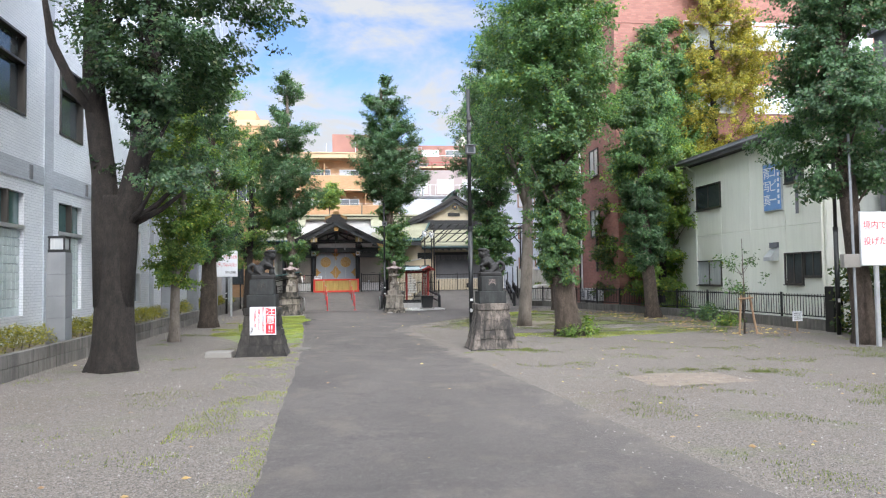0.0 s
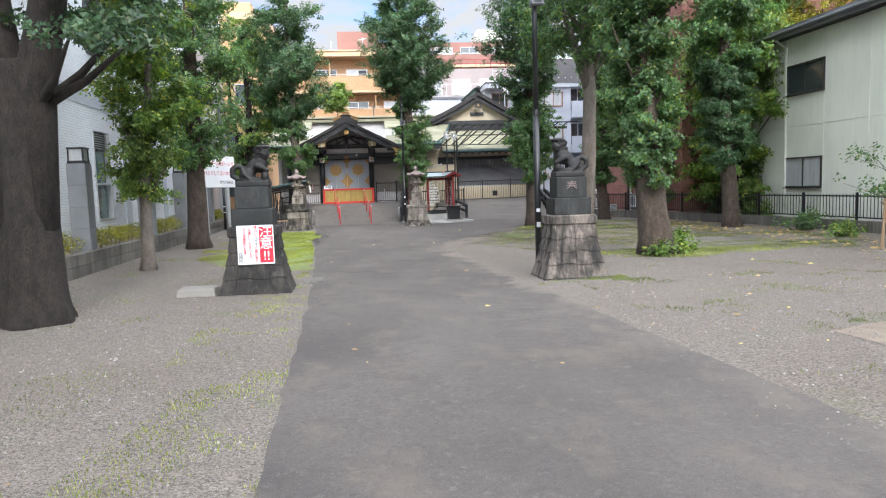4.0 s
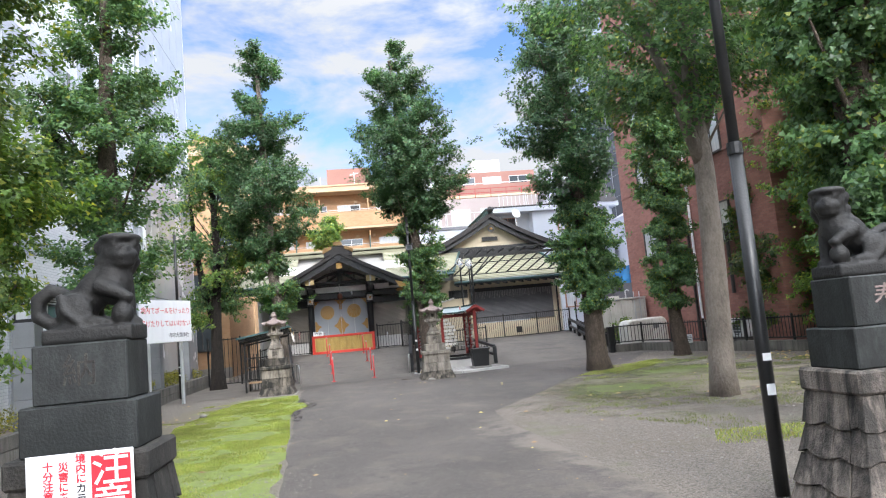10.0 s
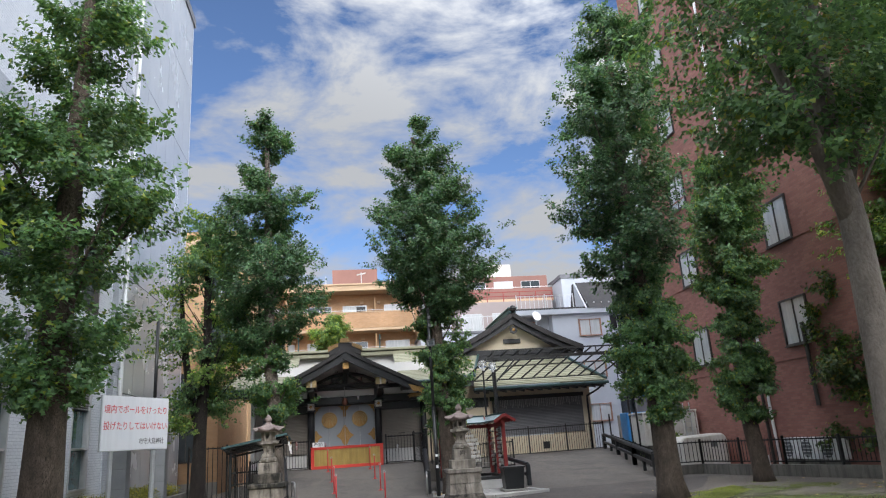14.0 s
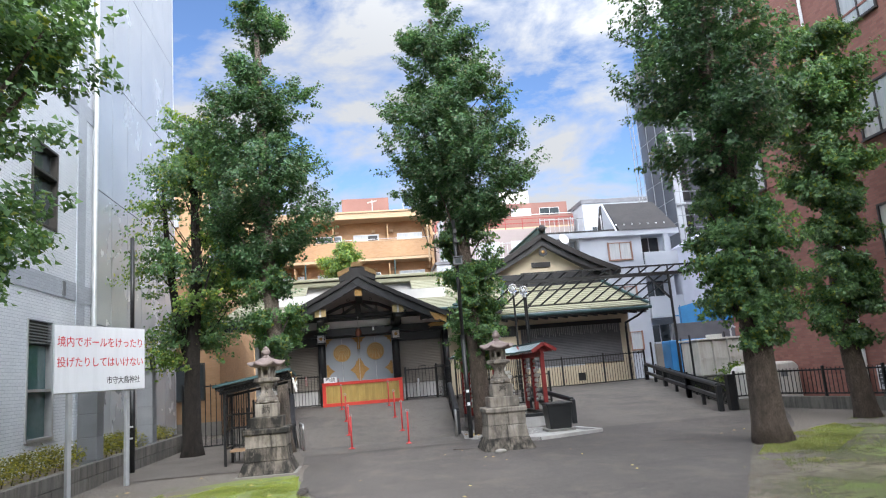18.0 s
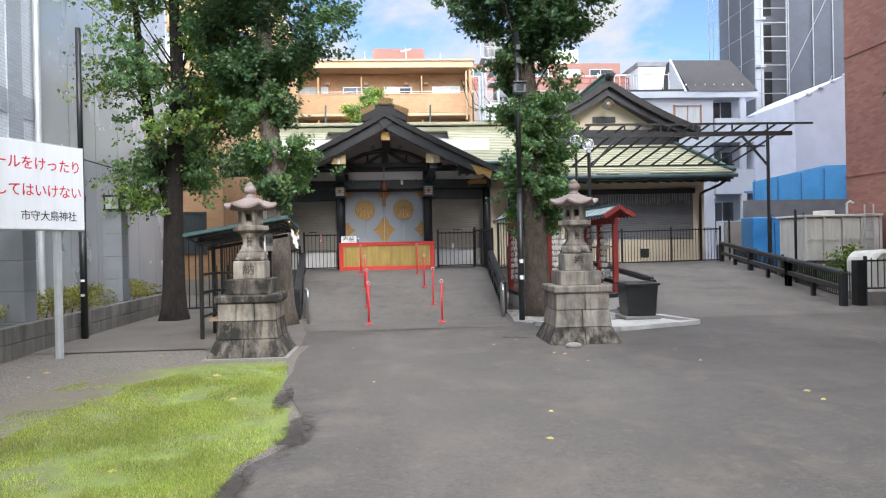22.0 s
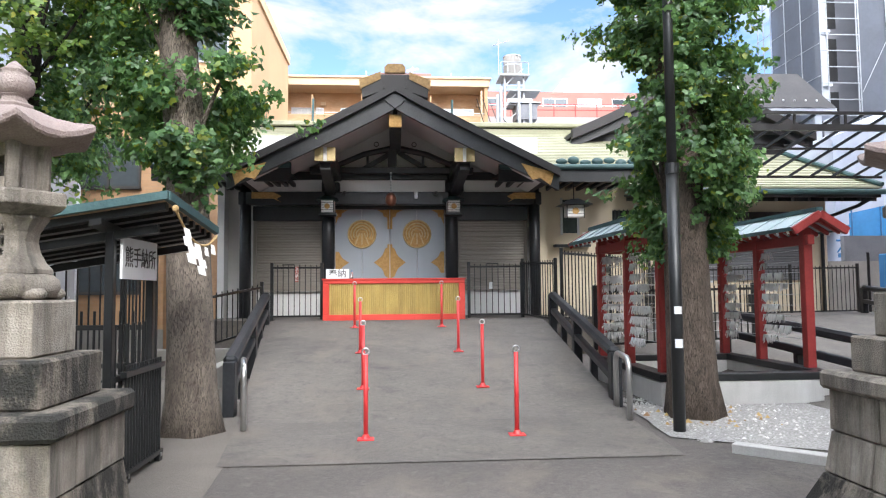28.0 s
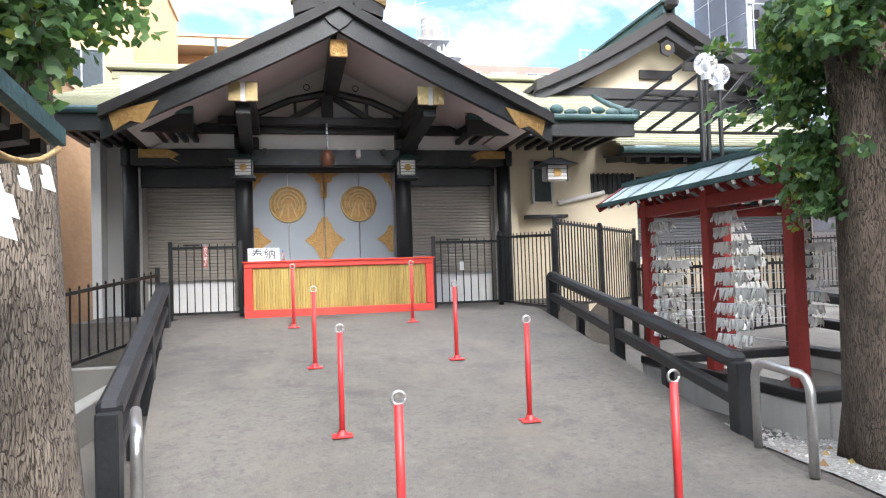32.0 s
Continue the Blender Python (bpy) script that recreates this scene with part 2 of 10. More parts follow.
# ---------------------------------------------------------------- materials
def mat(name, c1, c2, scale=3.0, rough=0.7, bump=0.2, bump_scale=40.0, metal=0.0, streak=0.0, streak_col=(0.02, 0.02, 0.02),
        stretch=(1, 1, 1), spread=0.0, spec=0.5, coat=0.0, grime=0.0):
    """Two colours mixed by coarse and fine noise, a fine relief, and, with streak, runs of dirt."""
    m = bpy.data.materials.new(name)
    m.use_nodes = True
    nt = m.node_tree
    n, l = nt.nodes, nt.links
    bs = n["Principled BSDF"]
    geo = n.new("ShaderNodeNewGeometry")
    mp = n.new("ShaderNodeMapping")
    mp.inputs["Scale"].default_value = stretch
    l.new(geo.outputs["Position"], mp.inputs["Vector"])
    a = n.new("ShaderNodeTexNoise")
    a.inputs["Scale"].default_value, a.inputs["Detail"].default_value = scale, 8
    l.new(mp.outputs[0], a.inputs["Vector"])
    b = n.new("ShaderNodeTexNoise")
    b.inputs["Scale"].default_value, b.inputs["Detail"].default_value = bump_scale, 4
    l.new(mp.outputs[0], b.inputs["Vector"])
    ad = n.new("ShaderNodeMix")
    ad.inputs[0].default_value = 0.35
    l.new(a.outputs["Fac"], ad.inputs[2])
    l.new(b.outputs["Fac"], ad.inputs[3])
    rp = n.new("ShaderNodeValToRGB")
    rp.color_ramp.elements[0].position, rp.color_ramp.elements[1].position = 0.36, 0.64
    rp.color_ramp.elements[0].color, rp.color_ramp.elements[1].color = (*c1, 1), (*c2, 1)
    l.new(ad.outputs[0], rp.inputs[0])
    col = rp.outputs[0]
    if spread:
        oi = n.new("ShaderNodeObjectInfo")
        hs = n.new("ShaderNodeHueSaturation")
        mr = n.new("ShaderNodeMapRange")
        mr.inputs[3].default_value, mr.inputs[4].default_value = 1 - spread, 1 + spread
        l.new(oi.outputs["Random"], mr.inputs[0])
        l.new(mr.outputs[0], hs.inputs["Value"])
        l.new(col, hs.inputs["Color"])
        col = hs.outputs[0]
    if streak:
        m2 = n.new("ShaderNodeMapping")
        m2.inputs["Scale"].default_value = (8, 8, 0.8)
        l.new(geo.outputs["Position"], m2.inputs["Vector"])
        s = n.new("ShaderNodeTexNoise")
        s.inputs["Scale"].default_value, s.inputs["Detail"].default_value, s.inputs["Roughness"].default_value = 1.0, 9, 0.68
        l.new(m2.outputs[0], s.inputs["Vector"])
        r2 = n.new("ShaderNodeValToRGB")
        r2.color_ramp.elements[0].position, r2.color_ramp.elements[1].position = 0.44, 0.66
        r2.color_ramp.elements[0].color, r2.color_ramp.elements[1].color = (0, 0, 0, 1), (streak, streak, streak, 1)
        l.new(s.outputs["Fac"], r2.inputs[0])
        mx = n.new("ShaderNodeMix")
        mx.data_type = "RGBA"
        l.new(r2.outputs[0], mx.inputs[0])
        l.new(col, mx.inputs[6])
        mx.inputs[7].default_value = (*streak_col, 1)
        col = mx.outputs[2]
    if grime:
        m3 = n.new("ShaderNodeMapping")
        m3.inputs["Scale"].default_value = (1, 1, 0.55)
        l.new(geo.outputs["Position"], m3.inputs["Vector"])
        s = n.new("ShaderNodeTexNoise")
        s.inputs["Scale"].default_value, s.inputs["Detail"].default_value, s.inputs["Roughness"].default_value = 3.4, 11, 0.72
        l.new(m3.outputs[0], s.inputs["Vector"])
        r3 = n.new("ShaderNodeMapRange")
        r3.inputs[1].default_value, r3.inputs[2].default_value, r3.inputs[4].default_value = 0.56 - 0.1 * grime, 0.66 - 0.1 * grime, grime
        l.new(s.outputs["Fac"], r3.inputs[0])
        mx = n.new("ShaderNodeMix")
        mx.data_type = "RGBA"
        l.new(r3.outputs[0], mx.inputs[0])
        l.new(col, mx.inputs[6])
        mx.inputs[7].default_value = (*streak_col, 1)
        col = mx.outputs[2]
    l.new(col, bs.inputs["Base Color"])
    bs.inputs["Roughness"].default_value, bs.inputs["Metallic"].default_value = rough, metal
    bs.inputs["Specular IOR Level"].default_value = spec
    bs.inputs["Coat Weight"].default_value = coat
    rr = n.new("ShaderNodeMapRange")
    rr.inputs[3].default_value, rr.inputs[4].default_value = max(0, rough - 0.12), min(1, rough + 0.12)
    l.new(a.outputs["Fac"], rr.inputs[0])
    l.new(rr.outputs[0], bs.inputs["Roughness"])
    if bump:
        bp = n.new("ShaderNodeBump")
        bp.inputs["Strength"].default_value, bp.inputs["Distance"].default_value = bump, 0.05 if "bark" in name else 0.02
        l.new(b.outputs["Fac"], bp.inputs["Height"])
        l.new(bp.outputs[0], bs.inputs["Normal"])
    return m


def tile_mat(name, c1, c2, mortar, w, h, rough=0.6, axis="x", gap=0.06, bump=0.4):
    """Courses of small bricks or tiles on an upright wall that runs along axis."""
    m = bpy.data.materials.new(name)
    m.use_nodes = True
    nt = m.node_tree
    n, l = nt.nodes, nt.links
    bs = n["Principled BSDF"]
    geo = n.new("ShaderNodeNewGeometry")
    sp = n.new("ShaderNodeSeparateXYZ")
    cb = n.new("ShaderNodeCombineXYZ")
    l.new(geo.outputs["Position"], sp.inputs[0])
    sm = n.new("ShaderNodeMath")
    l.new(sp.outputs[0], sm.inputs[0])
    l.new(sp.outputs[1], sm.inputs[1])
    l.new(sm.outputs[0], cb.inputs[0])
    l.new(sp.outputs[2], cb.inputs[1])
    br = n.new("ShaderNodeTexBrick")
    br.inputs["Scale"].default_value = 1.0
    br.inputs["Brick Width"].default_value, br.inputs["Row Height"].default_value = w, h
    br.inputs["Mortar Size"].default_value = gap * h
    br.inputs["Color1"].default_value, br.inputs["Color2"].default_value = (*c1, 1), (*c2, 1)
    br.inputs["Mortar"].default_value = (*mortar, 1)
    l.new(cb.outputs[0], br.inputs["Vector"])
    no = n.new("ShaderNodeTexNoise")
    no.inputs["Scale"].default_value, no.inputs["Detail"].default_value = 0.6, 6
    l.new(geo.outputs["Position"], no.inputs["Vector"])
    mr = n.new("ShaderNodeMapRange")
    mr.inputs[3].default_value, mr.inputs[4].default_value = 0.75, 1.2
    l.new(no.outputs["Fac"], mr.inputs[0])
    mx = n.new("ShaderNodeMix")
    mx.data_type, mx.blend_type = "RGBA", "MULTIPLY"
    mx.inputs[0].default_value = 1
    l.new(br.outputs["Color"], mx.inputs[6])
    l.new(mr.outputs[0], mx.inputs[7])
    l.new(mx.outputs[2], bs.inputs["Base Color"])
    bs.inputs["Roughness"].default_value = rough
    bp = n.new("ShaderNodeBump")
    bp.inputs["Strength"].default_value, bp.inputs["Distance"].default_value = bump, 0.01
    bp.invert = True
    l.new(br.outputs["Fac"], bp.inputs["Height"])
    l.new(bp.outputs[0], bs.inputs["Normal"])
    return m


def leaf_mat(name, dark, light, odd, odd_share=0.06, see=0.4):
    """Leaves, each of its own green, a few of them yellowing, that let some light through."""
    m = bpy.data.materials.new(name)
    m.use_nodes = True
    nt = m.node_tree
    n, l = nt.nodes, nt.links
    bs = n["Principled BSDF"]
    geo = n.new("ShaderNodeNewGeometry")
    rp = n.new("ShaderNodeValToRGB")
    e = rp.color_ramp.elements
    e[0].color, e[1].color = (*dark, 1), (*light, 1)
    e[1].position = 1 - odd_share - 0.02
    k = e.new(1 - odd_share)
    k.color = (*odd, 1)
    l.new(geo.outputs["Random Per Island"], rp.inputs[0])
    no = n.new("ShaderNodeTexNoise")
    no.inputs["Scale"].default_value = 0.9
    l.new(geo.outputs["Position"], no.inputs["Vector"])
    mr = n.new("ShaderNodeMapRange")
    mr.inputs[1].default_value, mr.inputs[2].default_value, mr.inputs[3].default_value, mr.inputs[4].default_value = 0.3, 0.7, 0.7, 1.35
    l.new(no.outputs["Fac"], mr.inputs[0])
    mx = n.new("ShaderNodeMix")
    mx.data_type, mx.blend_type = "RGBA", "MULTIPLY"
    mx.inputs[0].default_value = 1
    l.new(rp.outputs[0], mx.inputs[6])
    l.new(mr.outputs[0], mx.inputs[7])
    l.new(mx.outputs[2], bs.inputs["Base Color"])
    bs.inputs["Roughness"].default_value = 0.42
    tr = n.new("ShaderNodeBsdfTranslucent")
    thin = n.new("ShaderNodeMix")
    thin.data_type, thin.blend_type = "RGBA", "MULTIPLY"
    thin.inputs[0].default_value = 1
    thin.inputs[7].default_value = (1.7, 1.6, 0.9, 1)
    l.new(mx.outputs[2], thin.inputs[6])
    l.new(thin.outputs[2], tr.inputs["Color"])
    ms = n.new("ShaderNodeMixShader")
    ms.inputs[0].default_value = see
    l.new(bs.outputs[0], ms.inputs[1])
    l.new(tr.outputs[0], ms.inputs[2])
    l.new(ms.outputs[0], n["Material Output"].inputs["Surface"])
    return m


def clear_glass(name, tint, rough=0.02):
    m = bpy.data.materials.new(name)
    m.use_nodes = True
    bs = m.node_tree.nodes["Principled BSDF"]
    bs.inputs["Base Color"].default_value = (*tint, 1)
    bs.inputs["Roughness"].default_value, bs.inputs["Transmission Weight"].default_value, bs.inputs["IOR"].default_value = rough, 0.85, 1.45
    return m


def net_mat(name, colour, share):
    """Fine sheeting that is partly see-through."""
    m = mat(name, colour, tuple(c * 1.25 for c in colour), 1.2, 0.8, 0.3, 6.0)
    n, l = m.node_tree.nodes, m.node_tree.links
    tr = n.new("ShaderNodeBsdfTransparent")
    ms = n.new("ShaderNodeMixShader")
    ms.inputs[0].default_value = share
    l.new(n["Principled BSDF"].outputs[0], ms.inputs[1])
    l.new(tr.outputs[0], ms.inputs[2])
    l.new(ms.outputs[0], n["Material Output"].inputs["Surface"])
    return m


ASPHALT = mat("asphalt", (0.066, 0.058, 0.053), (0.118, 0.104, 0.095), 0.55, 0.9, 0.5, 160.0)
CONCRETE_PALE = mat("concrete_pale", (0.20, 0.19, 0.175), (0.30, 0.285, 0.26), 0.9, 0.9, 0.3, 90.0)
PAVING = mat("side_paving", (0.10, 0.088, 0.075), (0.175, 0.155, 0.135), 0.9, 0.9, 0.4, 80.0)
KERB_WHITE = mat("white_kerb", (0.42, 0.41, 0.39), (0.56, 0.55, 0.53), 2.0, 0.85, 0.2, 80.0, streak=0.2, streak_col=(0.2, 0.19, 0.17))
RAMP = mat("ramp_concrete", (0.088, 0.079, 0.069), (0.142, 0.128, 0.113), 0.9, 0.85, 0.35, 110.0)
STONE_DARK = mat("stone_dark", (0.011, 0.0135, 0.014), (0.042, 0.047, 0.046), 2.6, 0.6, 0.18, 60.0, streak=0.8, streak_col=(0.008, 0.0095, 0.0095), spread=0.12, grime=0.8)
STONE_STAIN = mat("stone_stained", (0.12, 0.10, 0.086), (0.27, 0.232, 0.20), 4.0, 0.88, 0.6, 80.0, streak=1.0, streak_col=(0.02, 0.02, 0.019), spread=0.16, grime=0.75)
STONE_BLACK = mat("stone_black", (0.018, 0.0165, 0.015), (0.085, 0.076, 0.068), 4.0, 0.85, 0.5, 55.0, streak=0.8, streak_col=(0.013, 0.013, 0.012), spread=0.16, grime=0.85)
STATUE = mat("statue_stone", (0.0055, 0.0058, 0.006), (0.019, 0.0185, 0.018), 6.0, 0.65, 0.3, 45.0)
GRANITE = mat("lantern_granite", (0.21, 0.182, 0.15), (0.36, 0.325, 0.28), 5.0, 0.88, 0.5, 120.0, streak=0.7, streak_col=(0.045, 0.04, 0.035), spread=0.1, grime=0.5)
GRANITE_DARK = mat("lantern_granite_dark", (0.085, 0.073, 0.06), (0.24, 0.208, 0.172), 4.0, 0.88, 0.6, 90.0, streak=1.0, streak_col=(0.014, 0.014, 0.012), spread=0.2, grime=0.95)
LANTERN_CAP = mat("lantern_cap", (0.20, 0.15, 0.14), (0.30, 0.25, 0.23), 3.0, 0.85, 0.5, 90.0)
def bark_mat(name, dark, light, width=0.05, tall=9.0):
    """Furrowed bark: upright plates parted by dark cracks."""
    m = mat(name, dark, light, 11.0, 0.95, 0.0, 60.0, stretch=(1, 1, 0.4))
    n, l = m.node_tree.nodes, m.node_tree.links
    bs = n["Principled BSDF"]
    src = bs.inputs["Base Color"].links[0].from_socket
    geo = n.new("ShaderNodeNewGeometry")
    warp = n.new("ShaderNodeTexNoise")
    warp.inputs["Scale"].default_value, warp.inputs["Detail"].default_value = 7.0, 5
    l.new(geo.outputs["Position"], warp.inputs["Vector"])
    ad = n.new("ShaderNodeVectorMath")
    ad.operation = "MULTIPLY_ADD"
    l.new(warp.outputs["Color"], ad.inputs[0])
    ad.inputs[1].default_value = (0.035, 0.035, 0.2)
    l.new(geo.outputs["Position"], ad.inputs[2])
    mp = n.new("ShaderNodeMapping")
    mp.inputs["Scale"].default_value = (1 / width, 1 / width, 1 / (width * tall))
    l.new(ad.outputs[0], mp.inputs["Vector"])
    vo = n.new("ShaderNodeTexVoronoi")
    vo.feature = "DISTANCE_TO_EDGE"
    l.new(mp.outputs[0], vo.inputs["Vector"])
    r = n.new("ShaderNodeMapRange")
    r.interpolation_type = "SMOOTHSTEP"
    r.inputs[1].default_value, r.inputs[2].default_value = 0.0, 0.11
    l.new(vo.outputs["Distance"], r.inputs[0])
    mx = n.new("ShaderNodeMix")
    mx.data_type = "RGBA"
    l.new(r.outputs[0], mx.inputs[0])
    mx.inputs[6].default_value = (*[c * 0.55 for c in dark], 1)
    l.new(src, mx.inputs[7])
    l.new(mx.outputs[2], bs.inputs["Base Color"])
    fine = n.new("ShaderNodeTexNoise")
    fine.inputs["Scale"].default_value, fine.inputs["Detail"].default_value = 45.0, 5
    l.new(geo.outputs["Position"], fine.inputs["Vector"])
    hm = n.new("ShaderNodeMix")
    hm.inputs[0].default_value = 0.14
    l.new(r.outputs[0], hm.inputs[2])
    l.new(fine.outputs["Fac"], hm.inputs[3])
    bp = n.new("ShaderNodeBump")
    bp.inputs["Strength"].default_value, bp.inputs["Distance"].default_value = 0.9, 0.025
    l.new(hm.outputs[0], bp.inputs["Height"])
    l.new(bp.outputs[0], bs.inputs["Normal"])
    return m


BARK = bark_mat("bark", (0.07, 0.053, 0.041), (0.18, 0.138, 0.108))
BARK_GREY = bark_mat("bark_grey", (0.13, 0.105, 0.085), (0.27, 0.225, 0.185))
BARK_SMOOTH = mat("smooth_grey_bark", (0.125, 0.105, 0.087), (0.245, 0.212, 0.18), 4.0, 0.9, 0.5, 30.0, stretch=(1, 1, 0.5))
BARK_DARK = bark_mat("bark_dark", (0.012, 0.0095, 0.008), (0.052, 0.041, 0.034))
LEAF_A = leaf_mat("ginkgo_leaf", (0.042, 0.10, 0.045), (0.145, 0.265, 0.105), (0.22, 0.27, 0.05))
LEAF_B = leaf_mat("ginkgo_leaf_deep", (0.03, 0.078, 0.042), (0.11, 0.21, 0.095), (0.17, 0.19, 0.12))
LEAF_C = leaf_mat("fresh_leaf", (0.06, 0.12, 0.028), (0.19, 0.31, 0.07), (0.34, 0.37, 0.07), 0.1)
# yellow that holds the sunlight on the tall conifer in its colour
LEAF_Y = leaf_mat("sunlit_yellow_leaf", (0.12, 0.13, 0.02), (0.29, 0.28, 0.045), (0.38, 0.32, 0.05), 0.2)
# darker copy of the ginkgo leaf, with the great crown's shade in its colour
LEAF_SHADED = leaf_mat("shaded_ginkgo_leaf", (0.018, 0.048, 0.027), (0.07, 0.135, 0.06), (0.12, 0.15, 0.08))
LEAF_H = leaf_mat("hedge_leaf", (0.05, 0.065, 0.012), (0.23, 0.23, 0.03), (0.36, 0.32, 0.03), 0.16)
LEAF_D = leaf_mat("dark_leaf", (0.032, 0.066, 0.026), (0.105, 0.165, 0.048), (0.22, 0.20, 0.04), 0.1)
GRASS = leaf_mat("grass_blade", (0.15, 0.20, 0.045), (0.33, 0.41, 0.10), (0.40, 0.37, 0.15), 0.18)
WEED = leaf_mat("weed_blade", (0.085, 0.12, 0.035), (0.18, 0.235, 0.07), (0.24, 0.24, 0.11), 0.15)
DRY_LEAF = leaf_mat("dry_leaf", (0.16, 0.08, 0.03), (0.42, 0.28, 0.10), (0.5, 0.4, 0.1), 0.2, 0.1)
BLACK = mat("black_paint", (0.009, 0.010, 0.011), (0.02, 0.021, 0.022), 3.0, 0.35, 0.08, 60.0)
TIMBER = mat("black_timber", (0.010, 0.012, 0.015), (0.026, 0.028, 0.032), 2.5, 0.42, 0.15, 30.0, stretch=(1, 1, 1))
ROOF_EDGE = mat("roof_edge", (0.014, 0.0135, 0.015), (0.03, 0.027, 0.027), 2.0, 0.6, 0.2, 50.0)
RED = mat("red_paint", (0.55, 0.035, 0.025), (0.68, 0.06, 0.04), 3.0, 0.45, 0.08, 50.0)
RED_POST = mat("red_post_paint", (0.48, 0.025, 0.03), (0.58, 0.045, 0.045), 5.0, 0.4, 0.05, 50.0)
RED_DARK = mat("vermilion_timber", (0.22, 0.02, 0.018), (0.33, 0.035, 0.03), 3.0, 0.55, 0.15, 40.0)
WHITE = mat("white_paint", (0.72, 0.73, 0.74), (0.8, 0.8, 0.8), 1.5, 0.5, 0.03, 60.0)
SIGN_WHITE = mat("sign_white", (0.78, 0.80, 0.83), (0.84, 0.85, 0.87), 1.2, 0.4, 0.02, 60.0, streak=0.12, streak_col=(0.4, 0.4, 0.4))
PLASTER = mat("white_plaster", (0.70, 0.69, 0.68), (0.79, 0.78, 0.77), 1.2, 0.85, 0.08, 60.0)
CREAM = mat("cream_plaster", (0.62, 0.54, 0.40), (0.70, 0.62, 0.47), 1.2, 0.85, 0.1, 60.0)
PAPER = mat("folded_paper", (0.68, 0.67, 0.64), (0.78, 0.77, 0.74), 12.0, 0.8, 0.05, 60.0)
GOLD = mat("gilt_metal", (0.38, 0.21, 0.065), (0.56, 0.35, 0.13), 18.0, 0.5, 0.7, 45.0, metal=0.4)
GILT_OLD = mat("old_gilt", (0.17, 0.10, 0.035), (0.30, 0.19, 0.075), 18.0, 0.5, 0.7, 45.0, metal=0.3)
GOLD_PALE = mat("pale_gilt", (0.48, 0.36, 0.17), (0.62, 0.49, 0.27), 18.0, 0.5, 0.6, 60.0, metal=0.4)
DOOR = mat("door_grey_blue", (0.33, 0.37, 0.42), (0.38, 0.42, 0.47), 1.2, 0.55, 0.05, 50.0)
SHUTTER = mat("shutter_taupe", (0.25, 0.222, 0.195), (0.31, 0.278, 0.245), 1.0, 0.5, 0.05, 40.0)
BAMBOO = mat("bamboo_slat", (0.34, 0.23, 0.06), (0.48, 0.35, 0.11), 6.0, 0.5, 0.15, 60.0, stretch=(1, 1, 0.3), spread=0.12)
COPPER = mat("green_copper_tile", (0.255, 0.255, 0.175), (0.335, 0.335, 0.24), 1.3, 0.75, 0.15, 30.0, spread=0.05)
COPPER_DARK = mat("weathered_copper", (0.02, 0.055, 0.06), (0.05, 0.11, 0.11), 3.0, 0.55, 0.2, 40.0)
STEEL = mat("brushed_steel", (0.42, 0.42, 0.42), (0.55, 0.55, 0.55), 4.0, 0.35, 0.05, 80.0, metal=0.9)
GALV = mat("galvanised", (0.45, 0.47, 0.48), (0.58, 0.6, 0.61), 4.0, 0.5, 0.05, 80.0, metal=0.4)
SLATE_GREY = mat("slate_grey", (0.11, 0.115, 0.13), (0.17, 0.175, 0.19), 1.5, 0.6, 0.1, 30.0)
KERB = mat("planter_block", (0.11, 0.105, 0.095), (0.22, 0.205, 0.18), 1.4, 0.9, 0.4, 60.0, streak=0.6, streak_col=(0.03, 0.03, 0.027), spread=0.14)
PILLAR = mat("granite_pillar", (0.17, 0.18, 0.195), (0.23, 0.24, 0.255), 2.0, 0.6, 0.15, 90.0, spread=0.06)
TILE_WHITE = tile_mat("white_facade_tile", (0.61, 0.64, 0.69), (0.67, 0.70, 0.74), (0.36, 0.39, 0.44), 0.19, 0.065, 0.35)
TILE_GREY = tile_mat("grey_facade_tile", (0.36, 0.39, 0.44), (0.42, 0.45, 0.5), (0.28, 0.3, 0.34), 0.19, 0.065, 0.4)
METAL_PANEL = mat("facade_metal_panel", (0.46, 0.49, 0.53), (0.55, 0.58, 0.61), 0.5, 0.25, 0.02, 30.0, metal=0.3)
BRICK = tile_mat("red_brick_tile", (0.25, 0.105, 0.083), (0.33, 0.15, 0.118), (0.22, 0.13, 0.11), 0.22, 0.075, 0.75)
BRICK_ORANGE = tile_mat("orange_brick_tile", (0.42, 0.245, 0.125), (0.48, 0.29, 0.155), (0.40, 0.26, 0.155), 0.22, 0.075, 0.7)
APT_ORANGE = mat("apartment_plaster", (0.45, 0.285, 0.155), (0.51, 0.33, 0.185), 0.5, 0.85, 0.05, 40.0)
APT_BAND = mat("apartment_band", (0.49, 0.355, 0.225), (0.55, 0.40, 0.26), 0.5, 0.85, 0.05, 40.0)
APT_RED = mat("far_red_plaster", (0.21, 0.105, 0.085), (0.27, 0.14, 0.115), 0.4, 0.85, 0.05, 40.0)
PANEL_WHITE = mat("siding_white", (0.76, 0.78, 0.69), (0.83, 0.84, 0.75), 0.7, 0.65, 0.04, 40.0, streak=0.12, streak_col=(0.42, 0.42, 0.36))
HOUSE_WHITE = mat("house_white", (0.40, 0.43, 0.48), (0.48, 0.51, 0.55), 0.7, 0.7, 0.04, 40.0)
ROOF_DARK = mat("dark_slate_roof", (0.035, 0.034, 0.036), (0.06, 0.057, 0.057), 1.5, 0.9, 0.3, 14.0)
FRAME_DARK = mat("dark_window_frame", (0.03, 0.027, 0.025), (0.05, 0.045, 0.04), 3.0, 0.4, 0.03, 60.0)
